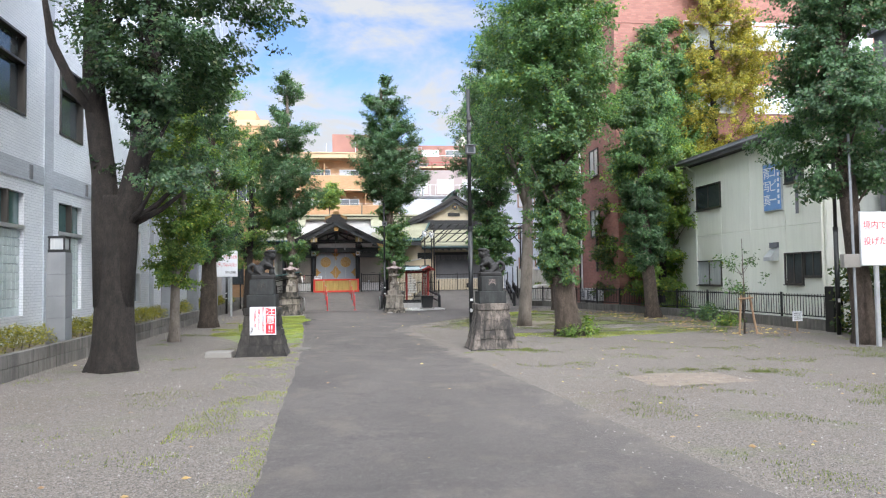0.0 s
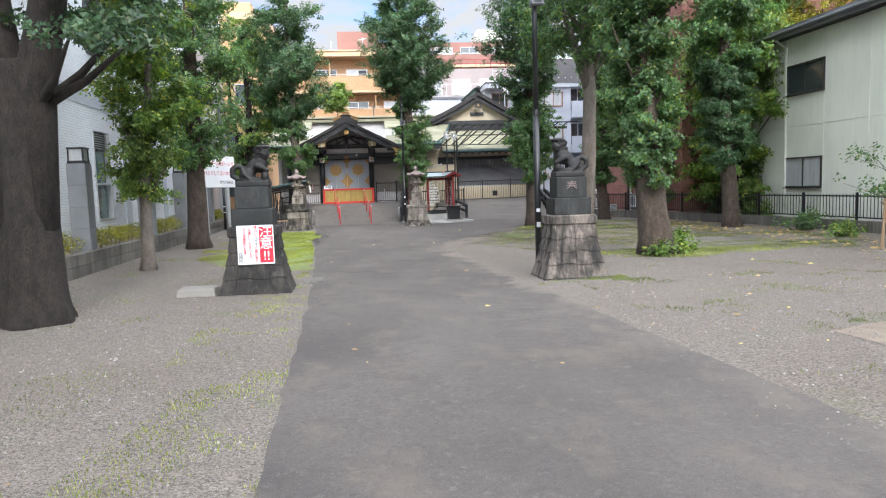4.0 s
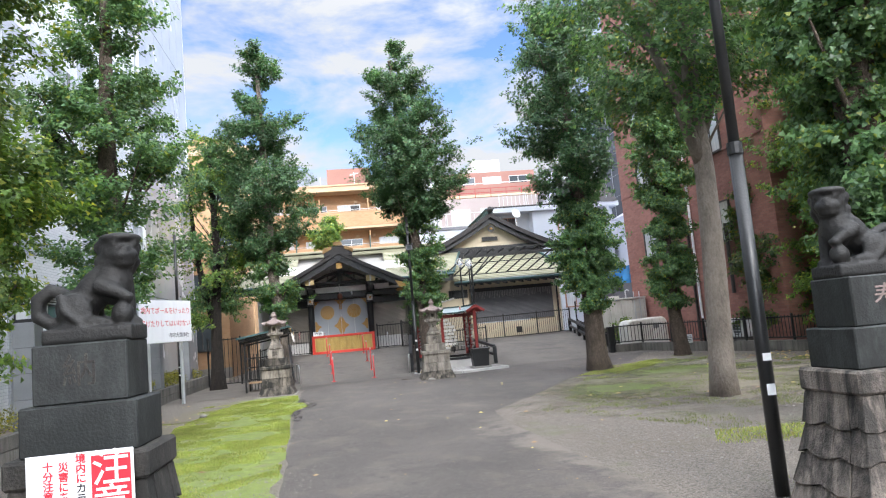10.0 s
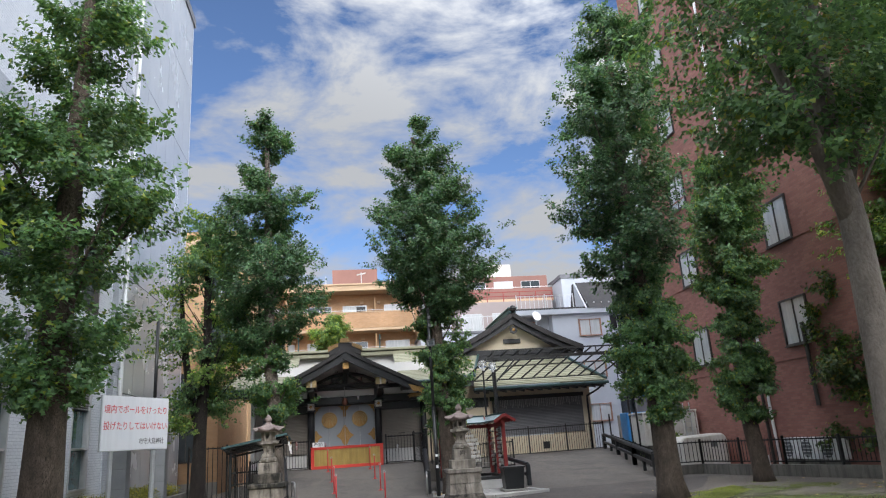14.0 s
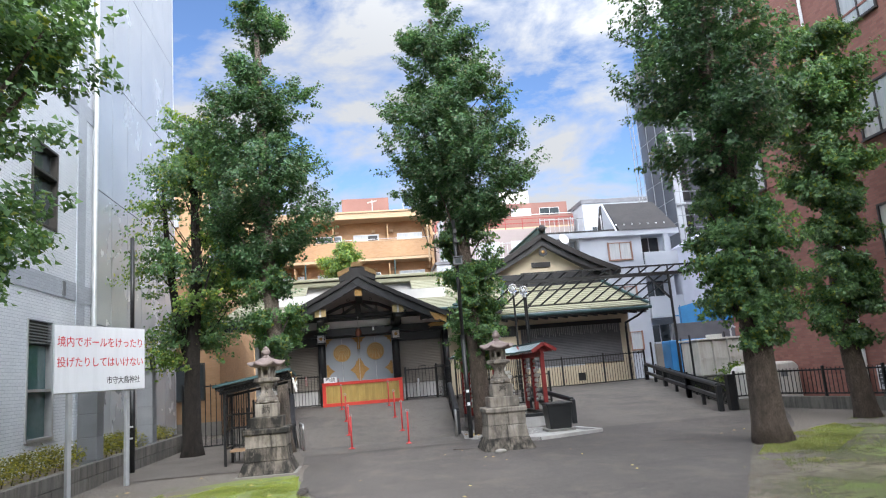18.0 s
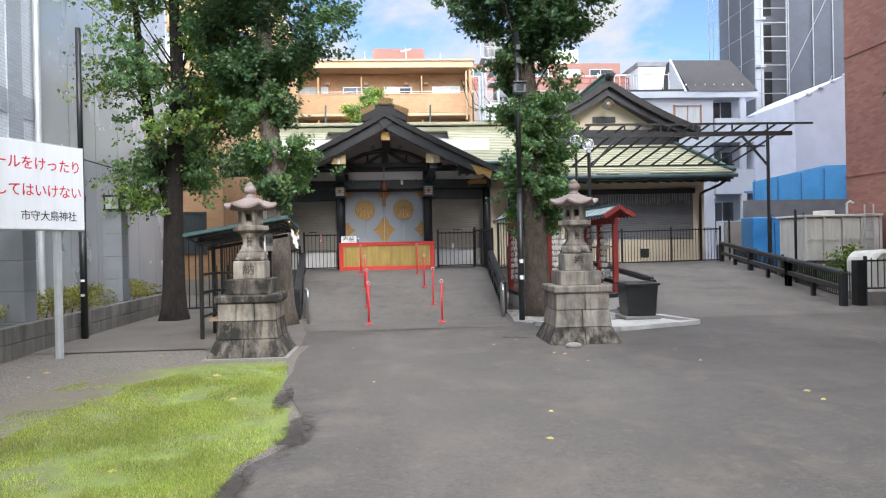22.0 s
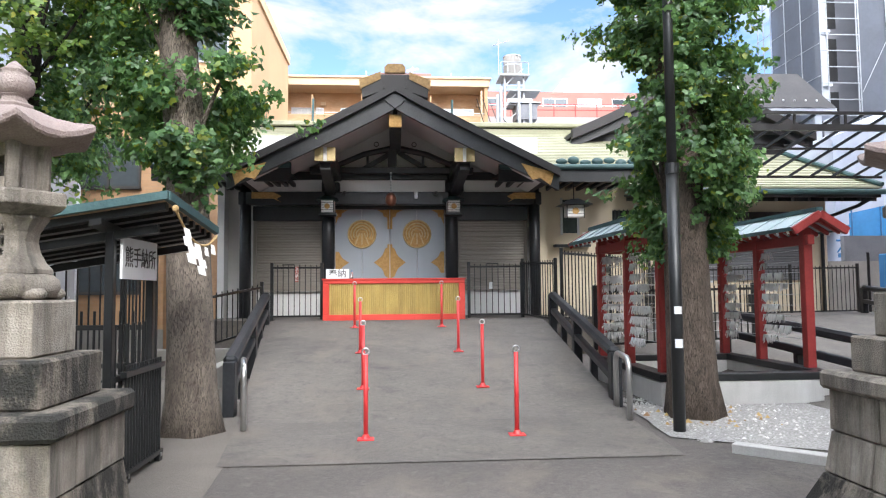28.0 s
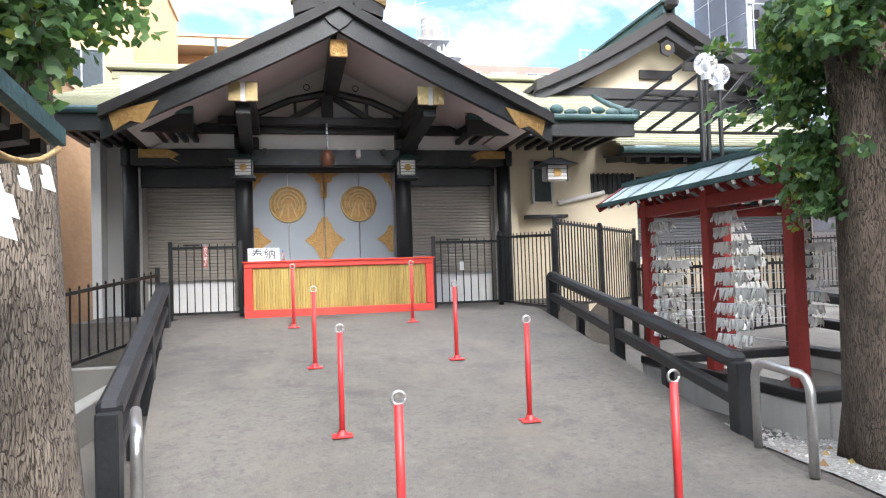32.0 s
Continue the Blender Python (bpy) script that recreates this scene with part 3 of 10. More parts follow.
FRAME_ALU = mat("aluminium_frame", (0.45, 0.46, 0.47), (0.55, 0.56, 0.57), 3.0, 0.35, 0.03, 60.0, metal=0.6)
GLASS_DARK = mat("window_glass", (0.035, 0.045, 0.05), (0.06, 0.075, 0.08), 0.6, 0.12, 0.0, 10.0, spec=0.8)
GLASS_TEAL = mat("teal_window_glass", (0.04, 0.09, 0.09), (0.07, 0.13, 0.13), 0.6, 0.12, 0.0, 10.0, spec=0.8)
GLASS_PALE = mat("curtained_glass", (0.42, 0.45, 0.46), (0.55, 0.57, 0.57), 2.5, 0.15, 0.0, 10.0, spec=0.7, stretch=(4, 4, 0.3))
GLASS_BLOCK = mat("glass_block", (0.42, 0.50, 0.50), (0.55, 0.62, 0.62), 2.5, 0.15, 0.1, 20.0, spec=0.8)
GLOBE = clear_glass("clear_globe", (0.95, 0.97, 1.0))
BLUE_SHEET = net_mat("blue_tarp", (0.05, 0.30, 0.62), 0.24)
GREY_NET = net_mat("grey_scaffold_net", (0.075, 0.085, 0.105), 0.25)
SCAFFOLD = mat("scaffold_tube", (0.26, 0.28, 0.30), (0.36, 0.38, 0.40), 4.0, 0.5, 0.05, 80.0, metal=0.3)
BLUE_RAIL = mat("blue_steel", (0.03, 0.14, 0.30), (0.05, 0.19, 0.38), 3.0, 0.5, 0.05)
PALE_SHEET = mat("pale_sheeting", (0.40, 0.43, 0.52), (0.5, 0.53, 0.62), 0.5, 0.7, 0.2, 1.5)
TEXT_RED = mat("red_lettering", (0.60, 0.02, 0.04), (0.64, 0.03, 0.05), 2.0, 0.5, 0.0)
TEXT_BLACK = mat("black_lettering", (0.02, 0.02, 0.025), (0.03, 0.03, 0.035), 2.0, 0.5, 0.0)
TEXT_WHITE = mat("white_lettering", (0.78, 0.78, 0.78), (0.82, 0.82, 0.82), 2.0, 0.5, 0.0)
SIGN_BLUE = mat("sign_blue", (0.13, 0.27, 0.55), (0.18, 0.33, 0.6), 2.0, 0.5, 0.02)
WOOD = mat("plain_wood", (0.30, 0.19, 0.11), (0.42, 0.28, 0.17), 5.0, 0.7, 0.2, 30.0, stretch=(1, 1, 0.2))
ROPE = mat("straw_rope", (0.38, 0.24, 0.10), (0.52, 0.36, 0.17), 30.0, 0.9, 0.6, 120.0)
WHITE_GRAVEL = mat("white_gravel", (0.18, 0.17, 0.16), (0.46, 0.45, 0.43), 45.0, 0.9, 1.0, 70.0)
TANK_WHITE = mat("tank_white", (0.55, 0.54, 0.5), (0.66, 0.65, 0.61), 1.0, 0.6, 0.05, 40.0, streak=0.4, streak_col=(0.30, 0.24, 0.18))

# ---------------------------------------------------------------- ground
def ground_mat():
    """Fine grey gravel on earth, with moss and worn brown patches."""
    m = mat("gravel_ground", (0.075, 0.064, 0.053), (0.285, 0.25, 0.215), 60.0, 0.95, 0.9, 75.0)
    n, l = m.node_tree.nodes, m.node_tree.links
    bs = n["Principled BSDF"]
    src = bs.inputs["Base Color"].links[0].from_socket
    geo = n.new("ShaderNodeNewGeometry")
    for sc, lo, hi, col, top in ((0.35, 0.5, 0.72, (0.14, 0.11, 0.08), 0.6), (0.8, 0.56, 0.72, (0.12, 0.15, 0.05), 0.65), (0.13, 0.5, 0.7, (0.20, 0.175, 0.145), 0.5), (38.0, 0.50, 0.60, (0.06, 0.052, 0.045), 0.75), (85.0, 0.56, 0.66, (0.40, 0.365, 0.33), 0.7)):
        t = n.new("ShaderNodeTexNoise")
        t.inputs["Scale"].default_value, t.inputs["Detail"].default_value, t.inputs["Roughness"].default_value = sc, 9, 0.65
        l.new(geo.outputs["Position"], t.inputs["Vector"])
        r = n.new("ShaderNodeMapRange")
        r.inputs[1].default_value, r.inputs[2].default_value, r.inputs[4].default_value = lo, hi, top
        l.new(t.outputs["Fac"], r.inputs[0])
        x = n.new("ShaderNodeMix")
        x.data_type = "RGBA"
        l.new(r.outputs[0], x.inputs[0])
        l.new(src, x.inputs[6])
        x.inputs[7].default_value = (*col, 1)
        src = x.outputs[2]
    l.new(src, bs.inputs["Base Color"])
    return m


def asphalt_mat(m, path=True):
    """Worn asphalt, with pale dusty bands, dark damp stains and small chips."""
    n, l = m.node_tree.nodes, m.node_tree.links
    bs = n["Principled BSDF"]
    src = bs.inputs["Base Color"].links[0].from_socket
    geo = n.new("ShaderNodeNewGeometry")
    for sc, lo, hi, col, top, st in ((0.5, 0.55, 0.75, (0.185, 0.163, 0.145), 0.5, (1, 0.5, 1)), (0.9, 0.54, 0.74, (0.05, 0.045, 0.043), 0.8, (0.7, 1.3, 1)), (3.2, 0.54, 0.70, (0.065, 0.059, 0.056), 0.7, (1, 1, 1)), (20.0, 0.5, 0.68, (0.06, 0.055, 0.052), 0.65, (1, 1, 1)), (11.0, 0.56, 0.7, (0.18, 0.163, 0.148), 0.45, (1, 1, 1)), (0.25, 0.48, 0.7, (0.155, 0.137, 0.122), 0.4, (1, 0.4, 1)),
                                     (130.0, 0.56, 0.70, (0.30, 0.28, 0.26), 0.5, (1, 1, 1)), (80.0, 0.56, 0.68, (0.055, 0.051, 0.048), 0.6, (1, 1, 1)), (1.6, 0.52, 0.66, (0.16, 0.135, 0.112), 0.5, (1, 0.7, 1))):
        mp = n.new("ShaderNodeMapping")
        mp.inputs["Scale"].default_value = st
        l.new(geo.outputs["Position"], mp.inputs["Vector"])
        t = n.new("ShaderNodeTexNoise")
        t.inputs["Scale"].default_value, t.inputs["Detail"].default_value, t.inputs["Roughness"].default_value = sc, 8, 0.6
        l.new(mp.outputs[0], t.inputs["Vector"])
        r = n.new("ShaderNodeMapRange")
        r.inputs[1].default_value, r.inputs[2].default_value, r.inputs[4].default_value = lo, hi, top
        l.new(t.outputs["Fac"], r.inputs[0])
        x = n.new("ShaderNodeMix")
        x.data_type = "RGBA"
        l.new(r.outputs[0], x.inputs[0])
        l.new(src, x.inputs[6])
        x.inputs[7].default_value = (*col, 1)
        src = x.outputs[2]
    if not path:
        l.new(src, bs.inputs["Base Color"])
        return m
    # dust that feet have carried in over the edge of the path
    sp = n.new("ShaderNodeSeparateXYZ")
    l.new(geo.outputs["Position"], sp.inputs[0])
    def calc(op, a, b):
        k = n.new("ShaderNodeMath")
        k.operation = op
        for i, v in enumerate((a, b)):
            if isinstance(v, float):
                k.inputs[i].default_value = v
            else:
                l.new(v, k.inputs[i])
        return k.outputs[0]
    dr = calc("SUBTRACT", calc("SUBTRACT", 1.70, calc("MULTIPLY", sp.outputs[1], 0.09)), sp.outputs[0])
    t = n.new("ShaderNodeTexNoise")
    t.inputs["Scale"].default_value, t.inputs["Detail"].default_value, t.inputs["Roughness"].default_value = 1.1, 9, 0.7
    l.new(geo.outputs["Position"], t.inputs["Vector"])
    d = calc("ADD", dr, calc("MULTIPLY", calc("SUBTRACT", t.outputs["Fac"], 0.5), 3.4))
    r = n.new("ShaderNodeMapRange")
    r.inputs[1].default_value, r.inputs[2].default_value, r.inputs[3].default_value, r.inputs[4].default_value = -0.05, 0.35, 0.75, 0.0
    l.new(d, r.inputs[0])
    q = n.new("ShaderNodeMapRange")
    q.inputs[1].default_value, q.inputs[2].default_value, q.inputs[3].default_value, q.inputs[4].default_value = -13.0, -10.5, 1.0, 0.0
    l.new(sp.outputs[1], q.inputs[0])
    x = n.new("ShaderNodeMix")
    x.data_type = "RGBA"
    k = n.new("ShaderNodeMapRange")
    k.inputs[1].default_value, k.inputs[2].default_value, k.inputs[3].default_value, k.inputs[4].default_value = -22.0, -18.0, 0.35, 1.0
    l.new(sp.outputs[1], k.inputs[0])
    l.new(calc("MULTIPLY", calc("MULTIPLY", r.outputs[0], k.outputs[0]), q.outputs[0]), x.inputs[0])
    l.new(src, x.inputs[6])
    x.inputs[7].default_value = (0.21, 0.182, 0.155, 1)
    l.new(x.outputs[2], bs.inputs["Base Color"])
    return m


GRAVEL = ground_mat()
asphalt_mat(ASPHALT)
asphalt_mat(RAMP, False)


def wavy(pts, step=0.22, amp=0.07, seed=1.0):
    """A polyline cut into short steps, with an uneven edge."""
    out = []
    for (x0, y0), (x1, y1) in zip(pts, pts[1:]):
        n = max(1, int(math.hypot(x1 - x0, y1 - y0) / step))
        for k in range(n):
            t = k / n
            x, y = x0 + (x1 - x0) * t, y0 + (y1 - y0) * t
            d = noise.noise((x * 1.3, y * 1.3, seed)) + 0.6 * noise.noise((x * 4.1, y * 4.1, seed + 7))
            e = noise.noise((x * 1.3, y * 1.3, seed + 21)) + 0.6 * noise.noise((x * 4.1, y * 4.1, seed + 33))
            out.append((x + d * amp, y + e * amp))
    return out + [pts[-1]]


def sheet(name, outline, z, material, label, category, parent=None, kind="structure"):
    bm = bmesh.new()
    f = bm.faces.new([bm.verts.new((x, y, z)) for x, y in outline])
    bmesh.ops.triangulate(bm, faces=[f])
    bmesh.ops.recalc_face_normals(bm, faces=bm.faces)
    for f in bm.faces:
        if f.normal.z < 0:
            f.normal_flip()
    me = bpy.data.meshes.new(name)
    bm.to_mesh(me)
    bm.free()
    me.materials.append(material)
    return tagged(new(name, me), label, category, kind=kind)


def ground_sheet():
    xs = [-400, -60, -20] + [x * 0.5 for x in range(-14, 38)] + [25, 60, 400]
    ys = [-400, -80, -45] + [y * 0.5 for y in range(-78, 30)] + [22, 60, 400]
    v, f = [], []
    for y in ys:
        for x in xs:
            v.append((x, y, 0.005 * noise.noise((x * 0.7, y * 0.7, 3.0)) - 0.007 if abs(x) < 30 and -45 < y < 20 else -0.007))
    w = len(xs)
    for j in range(len(ys) - 1):
        for i in range(w - 1):
            a = j * w + i
            f.append((a, a + 1, a + w + 1, a + w))
    g = Geo()
    g.v, g.f = v, f
    single("ground", g, GRAVEL, "grey gravel ground with moss and bare earth", "ground", kind="structure", smooth=True)


ground_sheet()
LEFT_EDGE = [(0.75, -46), (0.45, -31), (0.38, -28.5), (0.2, -24.7), (0.02, -19.8), (-0.2, -15.8), (-0.5, -11), (-0.75, -8.2), (-0.78, -7.1), (-0.42, -6.4), (-0.6, -5.7), (-0.95, -4.4), (-1.05, -2.9), (-1.1, -1.32), (-5.2, -1.3), (-5.2, 9.0)]
RIGHT_EDGE = [(13.0, 9.0), (11.0, 3.6), (10.6, 0.6), (8.9, -2.4), (7.6, -3.6), (6.6, -4.7), (5.3, -6.9), (4.1, -8.9), (3.0, -10.6), (2.9, -12.0), (3.1, -15.6), (3.3, -17.9), (3.55, -20.5), (3.97, -25.0), (4.3, -29.0), (5.2, -34), (6.2, -46)]
sheet("path", wavy(LEFT_EDGE + RIGHT_EDGE, amp=0.045, seed=4.0), 0.004, ASPHALT, "worn grey asphalt path widening into a forecourt", "path")


def inside(poly, x, y):
    c, j = False, len(poly) - 1
    for i in range(len(poly)):
        (xi, yi), (xj, yj) = poly[i], poly[j]
        if (yi > y) != (yj > y) and x < (xj - xi) * (y - yi) / (yj - yi) + xi:
            c = not c
        j = i
    return c


def blades(name, label, poly, count, height, seed, dense=0.0, z=0.0, size=0.0045, material=None):
    """Grass, thick where a slow noise is high and thinning out towards the edges."""
    rng = np.random.RandomState(seed)
    x0, x1 = min(p[0] for p in poly), max(p[0] for p in poly)
    y0, y1 = min(p[1] for p in poly), max(p[1] for p in poly)
    pts = []
    tries = 0
    while len(pts) < count and tries < count * 12:
        tries += 1
        x, y = x0 + rng.rand() * (x1 - x0), y0 + rng.rand() * (y1 - y0)
        k = noise.noise((x * 0.9, y * 0.9, seed)) + 0.5 * noise.noise((x * 3.1, y * 3.1, seed + 3)) + dense
        if k > rng.rand() * 0.6 and inside(poly, x, y):
            pts.append((x, y))
    p = np.array(pts)
    n = len(p)
    h = height * (0.45 + 0.8 * rng.rand(n))
    a, tip = rng.rand(n) * 6.283, rng.rand(n) * 6.283
    w = size * (0.6 + 0.9 * rng.rand(n))
    v = np.zeros((n, 3, 3))
    v[:, 0, 0], v[:, 0, 1] = p[:, 0] - np.cos(a) * w, p[:, 1] - np.sin(a) * w
    v[:, 1, 0], v[:, 1, 1] = p[:, 0] + np.cos(a) * w, p[:, 1] + np.sin(a) * w
    v[:, 2, 0], v[:, 2, 1] = p[:, 0] + np.cos(tip) * h * 0.55, p[:, 1] + np.sin(tip) * h * 0.55
    v[:, :2, 2], v[:, 2, 2] = z - 0.012, z + h
    ob = new(name, bulk_mesh(name, v.reshape(-1, 3), np.arange(3 * n).reshape(-1, 3), material or GRASS))
    return tagged(ob, label, "grass", kind="stuff")


LAWN_L = [(-0.82, -8.4), (-0.84, -7.1), (-0.6, -6.4), (-0.72, -5.7), (-1.0, -4.4), (-1.15, -2.75), (-2.2, -2.75), (-3.2, -3.4), (-3.7, -5.0), (-3.7, -6.8), (-3.75, -9.4), (-3.2, -12.8), (-1.3, -16.3), (-0.25, -15.8), (-0.55, -11)]
LAWN_IN = [(-0.82, -8.4), (-0.84, -7.1), (-0.6, -6.4), (-0.72, -5.7), (-1.0, -4.4), (-1.15, -2.75), (-2.0, -2.8), (-2.7, -4.1), (-2.9, -6.0), (-3.1, -8.2), (-2.5, -11.8), (-0.9, -16.0), (-0.25, -15.8), (-0.55, -11)]


def turf_mat():
    """Green turf beside the path that gives way to brown, worn earth."""
    m = mat("turf", (0.145, 0.175, 0.046), (0.225, 0.295, 0.068), 7.0, 0.95, 0.8, 80.0)
    n, l = m.node_tree.nodes, m.node_tree.links
    bs = n["Principled BSDF"]
    src = bs.inputs["Base Color"].links[0].from_socket
    geo, sp = n.new("ShaderNodeNewGeometry"), n.new("ShaderNodeSeparateXYZ")
    l.new(geo.outputs["Position"], sp.inputs[0])
    for sc, amount, lo, hi, col, top in ((1.0, 3.6, -1.9, -3.1, (0.165, 0.138, 0.108), 0.95), (2.6, 0.0, 0.55, 0.66, (0.19, 0.165, 0.115), 0.8), (14.0, 0.0, 0.54, 0.64, (0.11, 0.095, 0.06), 0.6)):
        t = n.new("ShaderNodeTexNoise")
        t.inputs["Scale"].default_value, t.inputs["Detail"].default_value, t.inputs["Roughness"].default_value = sc, 10, 0.68
        l.new(geo.outputs["Position"], t.inputs["Vector"])
        f = t.outputs["Fac"]
        if amount:
            q, w = n.new("ShaderNodeMath"), n.new("ShaderNodeMath")
            q.operation, q.inputs[1].default_value, q.inputs[2].default_value = "MULTIPLY_ADD", amount, -0.5 * amount
            l.new(f, q.inputs[0])
            l.new(q.outputs[0], w.inputs[0])
            l.new(sp.outputs[0], w.inputs[1])
            f = w.outputs[0]
        r = n.new("ShaderNodeMapRange")
        r.inputs[1].default_value, r.inputs[2].default_value, r.inputs[4].default_value = lo, hi, top
        l.new(f, r.inputs[0])
        x = n.new("ShaderNodeMix")
        x.data_type = "RGBA"
        l.new(r.outputs[0], x.inputs[0])
        l.new(src, x.inputs[6])
        x.inputs[7].default_value = (*col, 1)
        src = x.outputs[2]
    l.new(src, bs.inputs["Base Color"])
    return m


sheet("lawn_soil", wavy(LAWN_L, amp=0.14, seed=5.0), -0.0005, turf_mat(), "green turf beside the path, worn brown in places", "turf")
blades("grass", "bright green short grass beside the asphalt path", LAWN_IN, 120000, 0.024, 11, 0.22)
blades("grass", "thin patchy grass fading into the gravel", LAWN_L, 40000, 0.018, 19, -0.12)
blades("grass", "thin green grass along the edge of the path", [(0.02, -20), (0.22, -25), (0.4, -29), (-0.7, -29), (-1.1, -22), (-0.7, -19), (-0.3, -15.5)], 4500, 0.02, 12, 0.03)
blades("grass", "sparse green weeds on the gravel ground", [(-5, -33), (-0.2, -33), (-0.6, -20), (-1, -12), (-4.6, -12)], 7000, 0.018, 13, -0.25, material=WEED)
blades("grass", "low green grass under the trees on the open ground", [(3.7, -11.2), (6.5, -5.6), (9, -3.2), (11, -1.5), (12.2, -6), (13.2, -13), (11.5, -16), (8.2, -15.6), (5.2, -14.6)], 42000, 0.024, 14, 0.1, material=WEED)
blades("grass", "strip of bright green grass round a tree's foot", [(4.6, -15.4), (7.6, -16.6), (11, -15.4), (11.5, -14.6), (7.4, -15.0), (5.0, -14.6)], 14000, 0.024, 15, 0.35)
blades("grass", "patch of bright green grass at the tree's foot", [(5.9, -6.0), (7.4, -3.9), (9.6, -2.6), (9.3, -3.9), (7.7, -5.5), (6.4, -6.8)], 14000, 0.024, 16, 0.4)
blades("grass", "sparse weeds scattered over the open gravel", [(4.6, -30), (13, -30), (13.5, -17), (4, -17)], 15000, 0.022, 17, -0.12, material=WEED)
blades("grass", "tufts of grass round the pedestal's foot", [(3.5, -19.3), (5.4, -19.4), (5.5, -18.0), (4.9, -18.8), (3.8, -18.85)], 1500, 0.026, 18, 0.2, material=WEED)


blades("grass", "tufts of green grass beside the bare patch", [(6.0, -22.95), (6.6, -22.6), (7.6, -22.8), (8.2, -23.4), (7.2, -23.1)], 2200, 0.035, 20, 0.3, material=WEED)


def scatter_bits(name, label, category, material, count, area, seed, size, flat=0.4):
    """Pebbles or fallen leaves: small irregular four-sided bits."""
    rng = np.random.RandomState(seed)
    x0, x1, y0, y1 = area
    c = np.stack([x0 + rng.rand(count) * (x1 - x0), y0 + rng.rand(count) * (y1 - y0), np.zeros(count)], 1)
    s = size * (0.35 + rng.rand(count) ** 3 * 1.6)
    a = rng.rand(count) * 6.283
    v = np.zeros((count, 5, 3))
    for k in range(4):
        b = a + k * 1.571
        r = s * (0.7 + 0.6 * rng.rand(count))
        v[:, k, 0], v[:, k, 1] = c[:, 0] + np.cos(b) * r, c[:, 1] + np.sin(b) * r
        v[:, k, 2] = 0.0
    v[:, 4] = c
    v[:, 4, 2] = 0.004 + s * flat
    base = np.arange(count)[:, None, None] * 5
    t = np.array([[0, 1, 4], [1, 2, 4], [2, 3, 4], [3, 0, 4]])[None] + base
    return tagged(new(name, bulk_mesh(name, v.reshape(-1, 3), t.reshape(-1, 3), material)), label, category, kind="stuff")


PEBBLE = leaf_mat("pebble", (0.085, 0.077, 0.07), (0.21, 0.192, 0.172), (0.30, 0.28, 0.255), 0.1, 0.0)
scatter_bits("gravel", "loose grey pebbles on the ground", "gravel", PEBBLE, 30000, (-4.6, 0.1, -32, -14), 31, 0.0075, 0.7)
scatter_bits("gravel", "loose grey pebbles on the open ground", "gravel", PEBBLE, 36000, (3.6, 13, -31, -12), 32, 0.0085, 0.7)
scatter_bits("fallen_leaves", "dry brown and yellow leaves fallen on the ground", "leaves", DRY_LEAF, 420, (-4.6, 12.5, -32, -1), 33, 0.03, 0.35)
scatter_bits("fallen_leaves", "dry brown leaves gathered along the fence", "leaves", DRY_LEAF, 700, (11.0, 13.4, -17, -4), 34, 0.04, 0.5)
DIRT = mat("bare_earth", (0.18, 0.145, 0.112), (0.27, 0.225, 0.18), 6.0, 0.95, 0.8, 60.0)
sheet("bare_patch", wavy([(5.5, -23.3), (5.7, -24.3), (7.4, -24.2), (7.1, -23.15), (6.4, -23.0), (5.5, -23.3)], amp=0.12, seed=2.0), 0.0, DIRT, "bare patch of pale brown earth on the gravel", "earth")


def blob(cx, cy, rx, ry, seed, turn=0.0):
    """An uneven round outline."""
    out = []
    for k in range(44):
        a = 2 * math.pi * k / 44
        q = 1 + 0.25 * noise.noise((math.cos(a) * 1.3 + seed, math.sin(a) * 1.3, seed)) + 0.14 * noise.noise((math.cos(a) * 5 + seed, math.sin(a) * 5, seed + 4))
        x, y = rx * q * math.cos(a), ry * q * math.sin(a)
        out.append((cx + x * math.cos(turn) - y * math.sin(turn), cy + x * math.sin(turn) + y * math.cos(turn)))
    return out


def ragged(m, rough=1.3, grain=2.4):
    """Lets a patch thin out unevenly towards its rim."""
    n, l = m.node_tree.nodes, m.node_tree.links
    tc, geo = n.new("ShaderNodeTexCoord"), n.new("ShaderNodeNewGeometry")
    a, b, ln = n.new("ShaderNodeVectorMath"), n.new("ShaderNodeVectorMath"), n.new("ShaderNodeVectorMath")
    a.operation, b.operation, ln.operation = "SUBTRACT", "MULTIPLY", "LENGTH"
    a.inputs[1].default_value, b.inputs[1].default_value = (0.5, 0.5, 0), (2, 2, 0)
    l.new(tc.outputs["Generated"], a.inputs[0])
    l.new(a.outputs[0], b.inputs[0])
    l.new(b.outputs[0], ln.inputs[0])
    t = n.new("ShaderNodeTexNoise")
    t.inputs["Scale"].default_value, t.inputs["Detail"].default_value, t.inputs["Roughness"].default_value = grain, 10, 0.72
    l.new(geo.outputs["Position"], t.inputs["Vector"])
    q = n.new("ShaderNodeMath")
    q.operation = "MULTIPLY_ADD"
    q.inputs[1].default_value = rough
    l.new(t.outputs["Fac"], q.inputs[0])
    l.new(ln.outputs["Value"], q.inputs[2])
    r = n.new("ShaderNodeMapRange")
    r.inputs[1].default_value, r.inputs[2].default_value, r.inputs[3].default_value, r.inputs[4].default_value = 0.3 + rough / 2, 0.85 + rough / 2, 0.8, 0.0
    l.new(q.outputs[0], r.inputs[0])
    l.new(r.outputs[0], n["Principled BSDF"].inputs["Alpha"])
    return m


